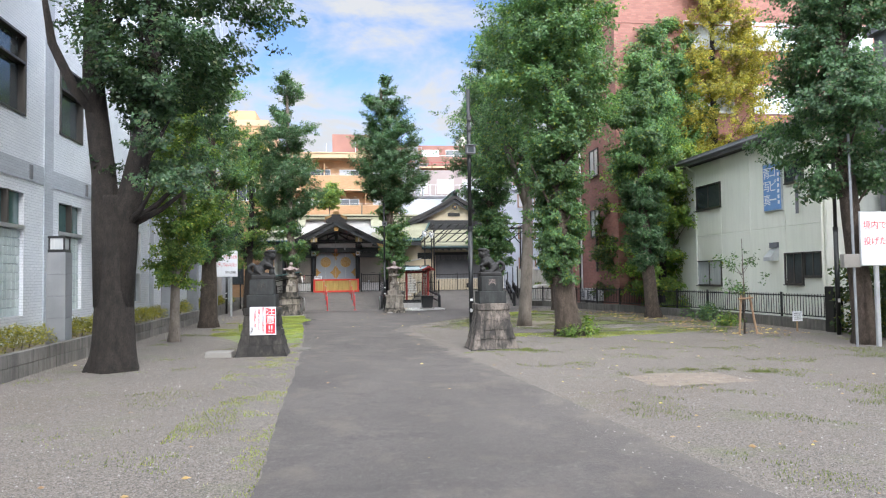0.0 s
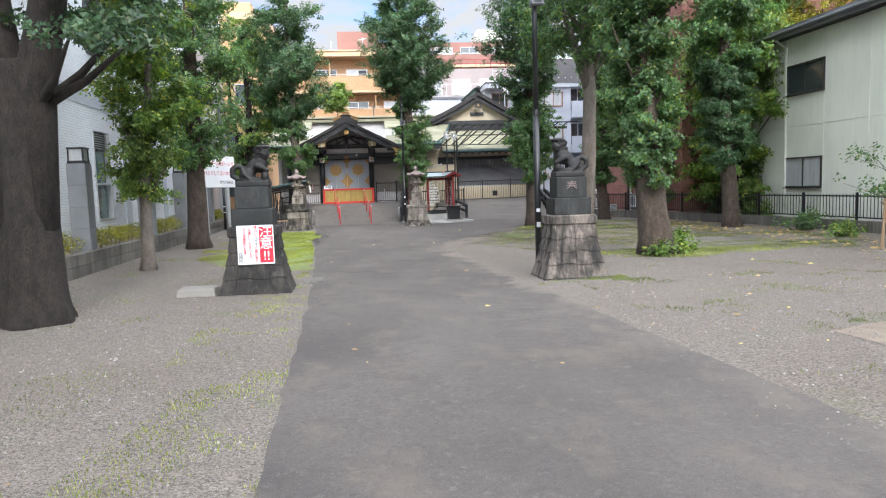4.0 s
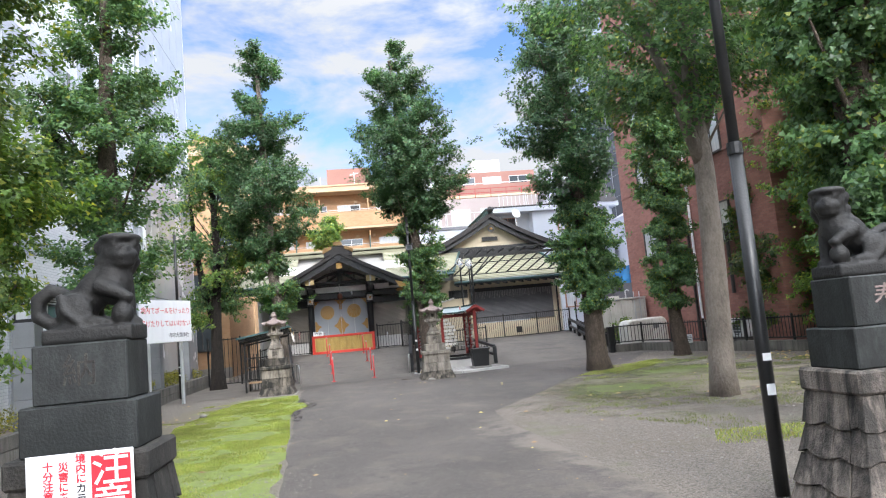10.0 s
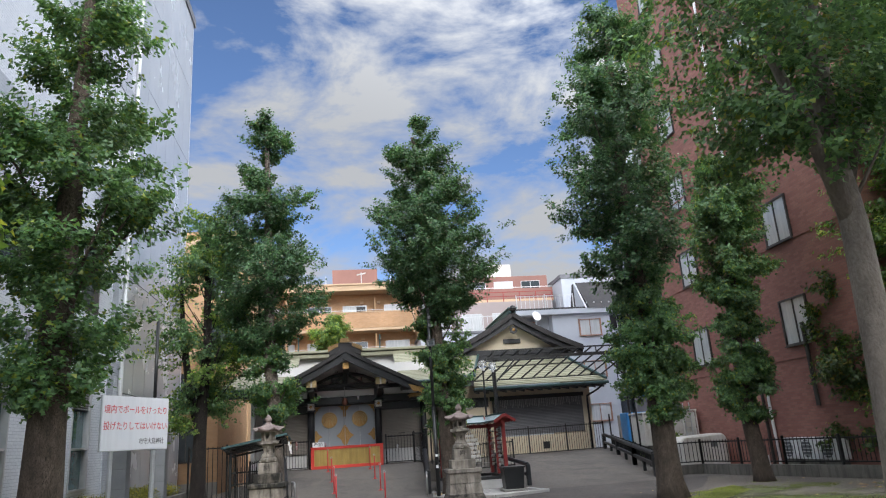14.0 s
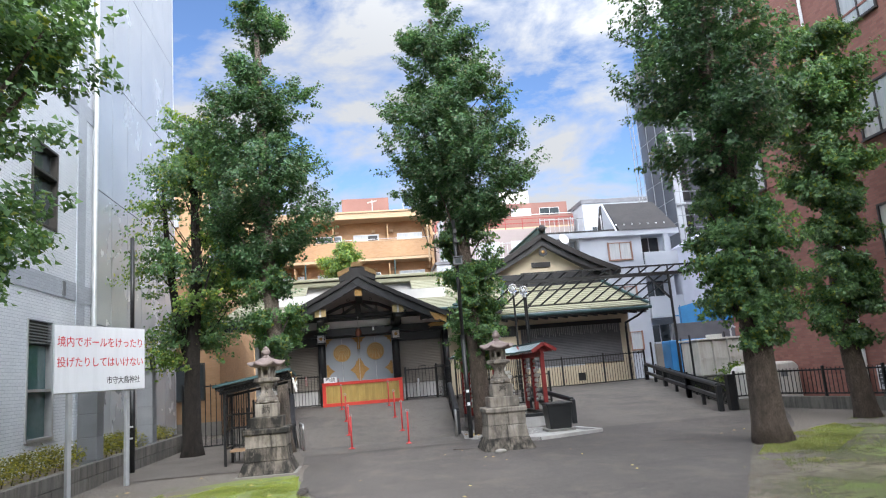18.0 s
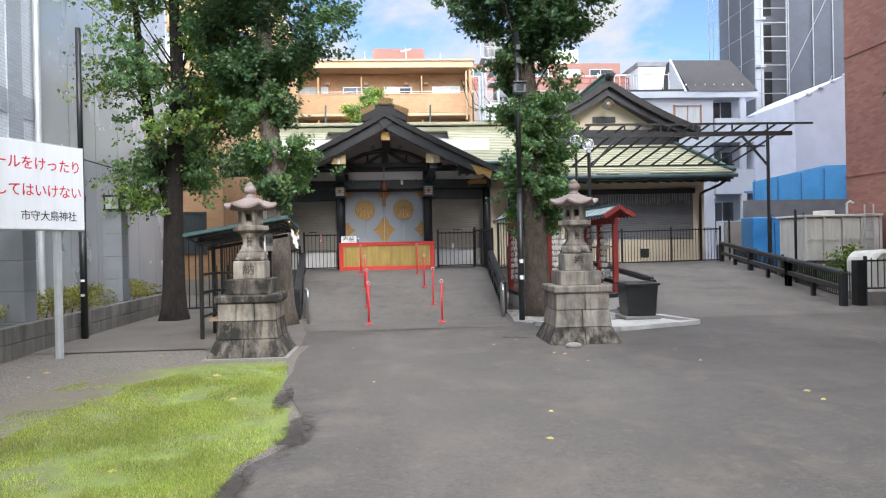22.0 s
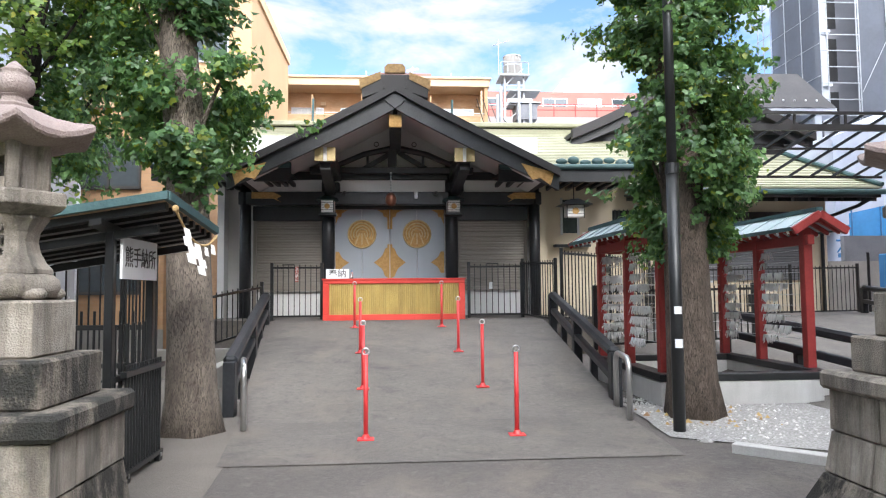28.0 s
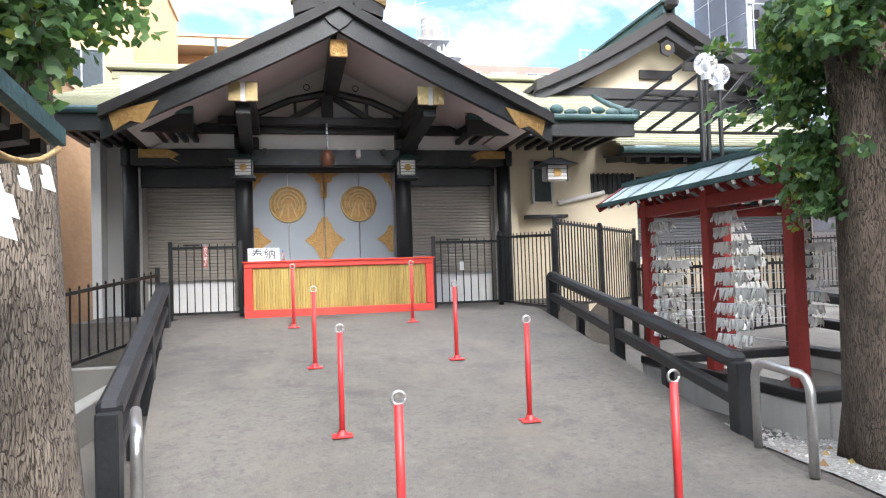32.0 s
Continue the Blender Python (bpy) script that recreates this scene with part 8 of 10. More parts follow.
def lion(name, at, flip, head_turn, ball, label):
    """A seated guardian lion: one smooth carved mass."""
    g = Geo()
    R = lambda ax, d: Matrix.Rotation(radians(d), 3, ax)
    g.box(-0.31, 0.31, -0.20, 0.20, 0.0, 0.10)
    g.ball((-0.04, 0, 0.115), (0.29, 0.19, 0.05))
    g.ball((-0.13, 0, 0.235), (0.15, 0.15, 0.14))
    g.ball((0.0, 0, 0.35), (0.24, 0.125, 0.125), rot=R("Y", -48))
    g.ball((0.145, 0, 0.41), (0.13, 0.14, 0.175))
    g.ball((0.165, 0, 0.53), (0.12, 0.125, 0.10))
    for s in (-1, 1):
        g.ball((-0.10, 0.12 * s, 0.215), (0.125, 0.06, 0.12), rot=R("Y", 20))
        g.ball((0.02, 0.135 * s, 0.135), (0.12, 0.05, 0.042))
    # one foreleg stands, the other rests on the ball
    g.tube([(0.19, 0.08, 0.40), (0.21, 0.09, 0.27), (0.215, 0.09, 0.13)], [0.065, 0.052, 0.05], 10)
    g.ball((0.24, 0.09, 0.125), (0.07, 0.045, 0.035))
    if ball:
        g.ball((0.225, -0.10, 0.18), 0.082)
        g.tube([(0.05, -0.11, 0.385), (0.15, -0.135, 0.35), (0.245, -0.125, 0.30)], [0.065, 0.052, 0.042], 10)
        g.ball((0.265, -0.12, 0.285), (0.055, 0.052, 0.034))
    g.tube([(-0.20, -0.14, 0.33), (-0.16, -0.175, 0.22), (-0.05, -0.18, 0.125)], [0.03, 0.034, 0.022], 8)
    hx, hz = 0.185, 0.615
    T = R("Z", head_turn)
    def H(p, r, rot=None):
        q = T @ Vector(p)
        g.ball((hx + q.x * 1.2, q.y * 1.2, hz + q.z * 1.12), tuple(k * 1.2 for k in r), rot=T @ rot if rot else T)
    H((0, 0, 0), (0.115, 0.12, 0.105))
    H((0.085, 0, -0.035), (0.075, 0.085, 0.05))
    H((0.08, 0, -0.085), (0.06, 0.07, 0.025))
    H((0.13, 0, 0.0), (0.03, 0.035, 0.025))
    H((0.02, 0, 0.075), (0.13, 0.13, 0.035))
    for s in (-1, 1):
        H((0.085, 0.055 * s, 0.035), (0.035, 0.03, 0.025))
        H((-0.05, 0.115 * s, 0.03), (0.055, 0.025, 0.035))
        for k in range(4):
            H((-0.06 - 0.02 * k, 0.10 * s - 0.02 * s * k, -0.06 - 0.04 * k), (0.045, 0.04, 0.04))
    for k in range(5):
        H((-0.11, (k - 2) * 0.045, 0.02 - 0.05 * abs(k - 2)), (0.045, 0.035, 0.05))
    tail = [(-0.18, 0, 0.14), (-0.30, 0, 0.135), (-0.40, 0, 0.20), (-0.40, 0, 0.31), (-0.31, 0, 0.375), (-0.21, 0, 0.345)]
    g.tube(tail, [0.045, 0.05, 0.058, 0.06, 0.052, 0.04], 10)
    side = -0.80 if flip else 0.80
    g.v = [(x * 0.82, y * side, z * 0.89) for x, y, z in g.v]
    if flip:
        g.f = [tuple(reversed(f)) for f in g.f]
    me = bpy.data.meshes.new(name)
    me.from_pydata(g.v, [], g.f)
    tmp = new(name, me)
    rm = tmp.modifiers.new("remesh", "REMESH")
    rm.mode, rm.voxel_size = "VOXEL", 0.0125
    sm = tmp.modifiers.new("smooth", "SMOOTH")
    sm.factor, sm.iterations = 0.5, 3
    bpy.context.view_layer.update()
    out = bpy.data.meshes.new_from_object(tmp.evaluated_get(bpy.context.evaluated_depsgraph_get()))
    bpy.data.objects.remove(tmp)
    out.materials.clear()
    out.materials.append(STATUE)
    out.polygons.foreach_set("use_smooth", [True] * len(out.polygons))
    out.name = name
    ob = new(name, out)
    ob.matrix_basis = pose(*at, 0, 0, 180 if flip else 0)
    return tagged(ob, label, "statue", "guardian lions")


pedestal("stone_pedestal", (-0.88, -18.44), 0, "納", STONE_BLACK, "dark stained stone pedestal of hexagonal courses")
pedestal("stone_pedestal", (4.30, -18.37), 2, "奉", STONE_STAIN, "pale stained stone pedestal of hexagonal courses")
lion("guardian_lion", (-0.86, -18.42, 1.67), False, -58, True, "weathered black stone guardian lion holding a ball")
lion("guardian_lion", (4.30, -18.35, 1.67), True, -48, True, "weathered black stone guardian lion on its pedestal")


def warning_sign():
    t = thing("warning_sign", (-0.835, -18.785, 0.46), "white and red warning sign tied to the dark pedestal", "sign")
    t.matrix_basis = pose(-0.835, -18.785, 0.46, 0.8, 0, 0)
    part("board", Geo().box(-0.28, 0.28, 0, 0.012, 0, 0.61), SIGN_WHITE, t, "", 0.003)
    part("red_panel", Geo().box(0.06, 0.265, -0.004, 0.0, 0.025, 0.585), TEXT_RED, t, "red panel", 0.0)
    lettering("lettering", "注\n意\n!!", 0.205, pose(0.163, -0.0055, 0.315, 90), TEXT_WHITE, t, 0.001, 1.0, 0.92, 0.006)
    for x, s, z, body in ((0.005, 0.055, 0.31, "境\n内\nに\n\n\n\nの\n巣\nが\n有\nり"), (-0.085, 0.055, 0.325, "災\n害\nに\nあ\nわ\nな\nい\nよ\nう"), (-0.165, 0.055, 0.36, "十\n分\n注\n意\n願\nい\nま\nす")):
        lettering("lettering", body, s, pose(x, -0.002, z, 90), TEXT_RED, t, 0.001, 1.0, 0.96, 0.022)
    lettering("lettering", "カ\nラ\nス", 0.055, pose(0.005, -0.002, 0.363, 90), TEXT_BLACK, t, 0.001, 1.0, 0.96, 0.022)
    lettering("lettering", "社\n務\n所", 0.066, pose(-0.235, -0.002, 0.11, 90), TEXT_BLACK, t, 0.001, 1.0, 0.85)
    part("tie_wire", Geo().tube([(0.27, -0.003, 0.07), (0.31, 0.02, 0.06), (0.36, 0.09, 0.09), (0.39, 0.16, 0.13), (0.41, 0.2, 0.10)], [0.0016] * 5, 5), GALV, t)


warning_sign()


def notice_board(at, turn, label):
    """The large white board that forbids ball games, on two posts."""
    t = thing("notice_board", (*at, 0), label, "sign", "notice boards", turn)
    for x in (-0.70, 0.70):
        part("post", Geo().box(x - 0.045, x + 0.045, 0.03, 0.10, -0.1, 2.9), GALV, t, "grey metal post", 0.006)
    part("board", Geo().box(-1.10, 1.10, -0.02, 0.03, 1.80, 2.98), SIGN_WHITE, t, "white board", 0.005)
    part("board_edge", Geo().box(-1.115, 1.115, 0.0, 0.035, 1.785, 2.995), GALV, t)
    for z in (1.95, 2.8):
        part("cross_rail", Geo().box(-1.0, 1.0, 0.036, 0.07, z - 0.03, z + 0.03), GALV, t)
    lettering("lettering", "境内でボールをけったり", 0.195, pose(0.0, -0.022, 2.68, 90), TEXT_RED, t, 0.001, 0.97)
    lettering("lettering", "投げたりしてはいけない", 0.195, pose(0.0, -0.022, 2.32, 90), TEXT_RED, t, 0.001, 0.97)
    lettering("lettering", "市守大鳥神社", 0.15, pose(0.52, -0.022, 1.98, 90), TEXT_BLACK, t, 0.001, 0.95)


notice_board((-4.70, -2.52), 67, "white notice board with red lettering on two posts")
notice_board((13.40, -20.25), 0, "white notice board with red lettering beside the tree")
single("flat_stone", Geo().frustum(-1.78, -18.62, -0.02, 0.115, 0.30, 0.24, 0.28, 0.21), CONCRETE_PALE, "low flat concrete block on the gravel", "stone", bevel=0.02)
single("flat_stone", Geo().frustum(-0.05, -17.6, -0.02, 0.03, 0.16, 0.28, 0.15, 0.26), KERB, "flat stone slab set in the grass", "stone", bevel=0.01)


# ---------------------------------------------------------------- stone lanterns
def stone_lantern(at, turn, char, stone, label):
    DEEP = 1.0
    t = thing("stone_lantern", (*at, 0), label, "lantern", "stone lanterns", turn)
    rng = random.Random(int(at[0] * 10))
    part("plinth", Geo().box(-0.58, 0.58, -0.58 * DEEP, 0.58 * DEEP, -0.08, 0.0), CONCRETE_PALE, t, "", 0.012)
    def course(z0, z1, w0, w1, n, m):
        cuts = [-1 + 2 * k / n + (rng.uniform(-0.12, 0.12) if 0 < k < n else 0) for k in range(n + 1)]
        part("core", Geo().frustum(0, 0, z0, z1, w0 - 0.03, (w0 - 0.03) * DEEP, w1 - 0.03, (w1 - 0.03) * DEEP), STONE_BLACK, t)
        for side in range(4):
            for k in range(n):
                a, b = cuts[k] + (0.012 if k else 0), cuts[k + 1] - (0.012 if k < n - 1 else 0)
                g = Geo().hexa([(a * w0, -w0, z0 + 0.004), (b * w0, -w0, z0 + 0.004), (b * w0 * 0.8, -w0 + 0.1, z0 + 0.004), (a * w0 * 0.8, -w0 + 0.1, z0 + 0.004),
                                (a * w1, -w1, z1 - 0.004), (b * w1, -w1, z1 - 0.004), (b * w1 * 0.8, -w1 + 0.1, z1 - 0.004), (a * w1 * 0.8, -w1 + 0.1, z1 - 0.004)])
                c, s = ((1, 0), (0, 1), (-1, 0), (0, -1))[side]
                g.v = [(c * x - s * y, (s * x + c * y) * DEEP, z) for x, y, z in g.v]
                part("stone", g, m, t, "", 0.006)
    dark = GRANITE_DARK if stone is not GRANITE else GRANITE
    course(0.0, 0.24, 0.525, 0.425, 2, GRANITE_DARK)
    course(0.24, 0.49, 0.42, 0.388, 2, dark)
    course(0.49, 0.735, 0.392, 0.39, 3 if stone is GRANITE_DARK else 2, GRANITE)
    part("slab", Geo().box(-0.43, 0.43, -0.43 * DEEP, 0.43 * DEEP, 0.735, 0.845), dark, t, "", 0.02)
    part("tier", Geo().box(-0.305, 0.305, -0.305 * DEEP, 0.305 * DEEP, 0.845, 1.055), GRANITE if stone is GRANITE else GRANITE_DARK, t, "", 0.012)
    part("die", Geo().box(-0.215, 0.215, -0.215 * DEEP, 0.215 * DEEP, 1.055, 1.31), GRANITE, t, "", 0.012)
    lettering("carved_character", char, 0.17, pose(0.0, -0.215 * DEEP - 0.001, 1.185, 90), GRANITE_DARK, t, 0.003)
    part("foot_ring", Geo().lathe(0, 0, [(0.165, 1.312), (0.20, 1.325), (0.215, 1.36), (0.21, 1.40), (0.185, 1.425), (0.16, 1.432)], 24), GRANITE, t, smooth=True)
    for k in range(6):
        a = k * math.pi / 3 + 0.52
        part("foot_lobe", Geo().ball((0.175 * math.cos(a), 0.175 * math.sin(a), 1.338), (0.062, 0.062, 0.034), 12, 8), GRANITE, t, smooth=True)
    part("shaft", Geo().lathe(0, 0, [(0.182, 1.43), (0.182, 1.452), (0.155, 1.482), (0.13, 1.53), (0.118, 1.58), (0.125, 1.625), (0.15, 1.668), (0.162, 1.684), (0.162, 1.702)], 6, math.pi / 6), GRANITE, t, "", 0.003)
    lettering("carved_character", "御\n神\n燈", 0.075, pose(0.0, -0.118, 1.575, 90), GRANITE_DARK, t, 0.010, 1, 0.9)
    part("platform", Geo().lathe(0, 0, [(0.165, 1.70), (0.235, 1.735), (0.252, 1.742), (0.252, 1.80), (0.245, 1.808), (0.18, 1.812)], 6), GRANITE, t, "pale squared platform stone", 0.004)
    for k in range(6):
        a = k * math.pi / 3
        part("firebox_post", Geo().cyl((0.142 * math.cos(a), 0.142 * math.sin(a), 1.81), (0.142 * math.cos(a), 0.142 * math.sin(a), 2.03), 0.033, 8), GRANITE, t)
        b = a + math.pi / 6
        c, s = math.cos(b), math.sin(b)
        def wall(name, z0, z1):
            part(name, Geo().hexa([(r * c - 0.066 * -s * q, r * s - 0.066 * c * q, z) for z in (z0, z1) for q, r in ((-1, 0.13), (1, 0.13), (1, 0.098), (-1, 0.098))]), GRANITE, t)
        wall("firebox_sill", 1.81, 1.868)
        wall("firebox_lintel", 1.968, 2.03)
        if k in (1, 5):
            wall("firebox_wall", 1.868, 1.968)
    cap = Geo()
    n = 48
    prof = [(0.12, 2.022), (0.24, 2.024), (0.352, 2.040), (0.362, 2.050), (0.362, 2.074), (0.345, 2.084), (0.27, 2.118), (0.19, 2.162), (0.125, 2.195), (0.085, 2.212)]
    for i, (r, z) in enumerate(prof):
        for k in range(n):
            a = 2 * math.pi * k / n
            w = (a + math.pi / 6) % (math.pi / 3) - math.pi / 6
            flat = math.cos(math.pi / 6) / math.cos(math.pi / 6 - abs(w))
            e = (abs(abs(w) - math.pi / 6) / (math.pi / 6)) ** 2.2
            far = min(1, max(0, (r - 0.13) / 0.2))
            q = r * (flat + (0.04 * e if 1 < i < 7 else 0))
            cap.v.append((q * math.cos(a), q * math.sin(a), z + 0.055 * e * far * far))
    for i in range(len(prof) - 1):
        for k in range(n):
            a, b = i * n + k, i * n + (k + 1) % n
            cap.f.append((a, b, b + n, a + n))
    cap.f += [tuple(reversed(range(n))), tuple((len(prof) - 1) * n + k for k in range(n))]
    part("roof", cap, LANTERN_CAP, t, "reddish grey six-cornered stone roof")
    part("jewel_base", Geo().lathe(0, 0, [(0.088, 2.205), (0.092, 2.225), (0.066, 2.236), (0.056, 2.26), (0.072, 2.272)], 6), LANTERN_CAP, t, "", 0.003)
    part("jewel", Geo().lathe(0, 0, [(0.05, 2.268), (0.078, 2.285), (0.088, 2.315), (0.082, 2.35), (0.058, 2.378), (0.066, 2.386), (0.046, 2.402), (0.02, 2.428), (0.006, 2.44)], 20), LANTERN_CAP, t, smooth=True)


stone_lantern((-1.80, -1.86), 0, "納", GRANITE_DARK, "weathered stone lantern on a stained stepped base")
stone_lantern((2.97, -1.58), 0, "奉", GRANITE, "tall granite lantern on a pale stepped base")
single("small_stone", Geo().ball((2.72, -2.35, 0.03), (0.12, 0.07, 0.05), 10, 6), CONCRETE_PALE, "pale stone lying before the lantern", "stone", smooth=True)
single("small_stone", Geo().ball((-2.9, -6.6, 0.03), (0.09, 0.07, 0.05), 8, 5), CONCRETE_PALE, "grey stone lying in the grass", "stone", smooth=True)
single("fallen_twig", Geo().tube([(1.9, -1.2, 0.02), (2.1, -1.35, 0.03), (2.35, -1.42, 0.02)], [0.008, 0.006, 0.003], 5), BARK, "dry brown twig on the asphalt", "twig")


# ---------------------------------------------------------------- lamp poles
def lamp_pole(name, at, height, lamp_z, label, bands=(), lean=0.0, lamp=True, side=-1):
    t = thing(name, (*at, 0), label, "lamp pole" if lamp else "pole", "black poles")
    h = height * 0.45
    part("lower_tube", Geo().cyl((0, 0, -0.1), (lean * h, 0, h), 0.058, 14), BLACK, t, smooth=True)
    part("upper_tube", Geo().cyl((lean * h, 0, h), (lean * height, 0, height), 0.046, 14), BLACK, t, smooth=True)
    part("collar", Geo().cyl((lean * h, 0, h - 0.04), (lean * h, 0, h + 0.06), 0.066, 14), BLACK, t)
    for z, hh in bands:
        g = Geo()
        for k in range(6):
            a, b = -2.25 + 0.22 * k, -2.03 + 0.22 * k
            q = [(0.060 * math.cos(w), 0.060 * math.sin(w)) for w in (a, b)]
            g.hexa([(q[0][0], q[0][1], z - hh), (q[1][0], q[1][1], z - hh), (q[1][0] * 0.9, q[1][1] * 0.9, z - hh), (q[0][0] * 0.9, q[0][1] * 0.9, z - hh),
                    (q[0][0], q[0][1], z + hh), (q[1][0], q[1][1], z + hh), (q[1][0] * 0.9, q[1][1] * 0.9, z + hh), (q[0][0] * 0.9, q[0][1] * 0.9, z + hh)])
        part("sticker", g, WHITE, t, "small white sticker")
    if lamp:
        x = lean * lamp_z
        f = part("floodlight", Geo().box(x - 0.11, x + 0.13, -0.22, -0.08, lamp_z - 0.10, lamp_z + 0.10), SLATE_GREY, t, "square floodlight", 0.02)
        part("lens", Geo().box(x - 0.06, x + 0.08, -0.226, -0.219, lamp_z - 0.06, lamp_z + 0.06), GLASS_DARK, f)
        part("hood", Geo().box(x - 0.12, x + 0.14, -0.27, -0.08, lamp_z + 0.10, lamp_z + 0.115), SLATE_GREY, f)
        part("bracket", Geo().box(x - 0.06, x + 0.06, -0.10, 0.06, lamp_z - 0.03, lamp_z + 0.03), BLACK, t)
        for z in (lamp_z + 0.55, lamp_z + 0.8):
            part("clamp", Geo().box(lean * z - 0.03, lean * z + 0.05, -0.09, 0.0, z - 0.05, z + 0.05), BLACK, t)
    return t


lamp_pole("lamp_pole", (3.98, -17.55), 6.3, 4.76, "slim black lamp pole with a square floodlight", ((0.84, 0.045), (1.10, 0.03)))
lamp_pole("lamp_pole", (2.63, 1.14), 5.5, 4.40, "slim black lamp pole with a square floodlight", ((0.83, 0.04), (1.14, 0.035)))
lamp_pole("black_pole", (-5.07, 0.25), 5.3, 4.0, "tall plain black steel pole beside the planter", ((0.75, 0.02), (1.0, 0.02)), lamp=False)
lamp_pole("black_pole", (13.85, -17.4), 6.2, 4.0, "tall plain black steel pole beside the fence", ((0.9, 0.05),), lamp=False)
tb = thing("meter_box", (12.12, -20.16, 1.75), "beige metal box strapped to the tree trunk", "box")
part("case", Geo().box(-0.22, 0.22, -0.06, 0.08, 0.0, 0.30), CONCRETE_PALE, tb, "", 0.012)
part("pipe", Geo().cyl((0.1, 0.03, -1.75), (0.05, 0.02, 3.0), 0.03, 8), SCAFFOLD, tb, "weathered grey pipe")
for x, y, z0 in ((13.52, -16.15, 0.0), (11.55, -0.9, 0.0)):
    st = thing("stake_sign", (x, y, z0), "small white notice on a wooden stake", "sign", "stake signs")
    part("stake", Geo().box(-0.02, 0.02, -0.01, 0.03, -0.1, 0.5), WOOD, st)
    part("plate", Geo().box(-0.15, 0.15, -0.024, -0.01, 0.28, 0.56), SIGN_WHITE, st, "", 0.002)
    for k in range(4):
        part("writing_line", Geo().box(-0.11, 0.11, -0.027, -0.0235, 0.33 + k * 0.055, 0.35 + k * 0.055), TEXT_BLACK, st)


# ---------------------------------------------------------------- the stall for returned charms
def paper_streamer(parent, x, y, z, s, flip):
    """A zigzag of folded paper, cut and turned over at each step."""
    u, n = Vector((0.76, 0.65, 0)), Vector((0.65, -0.76, 0)) * 0.0015
    p = Vector((x, y, z))
    for k in range(4 if s > 0.7 else 2):
        w, h = 0.075 * s * (0.75 if k == 0 else 1), 0.08 * s
        a = p + n * (k % 2) * 3
        b = a + u * w + Vector((0, 0, -0.3 * w))
        dn = u * (0.02 * s) + Vector((0, 0, -h))
        q = [a, b, b + dn, a + dn]
        part("paper_fold", Geo().hexa([tuple(v - n) for v in q] + [tuple(v + n) for v in q]), PAPER, parent)
        p = a + u * ((0.55 if k % 2 else -0.12) * w) + Vector((0, 0, -h * 0.92))


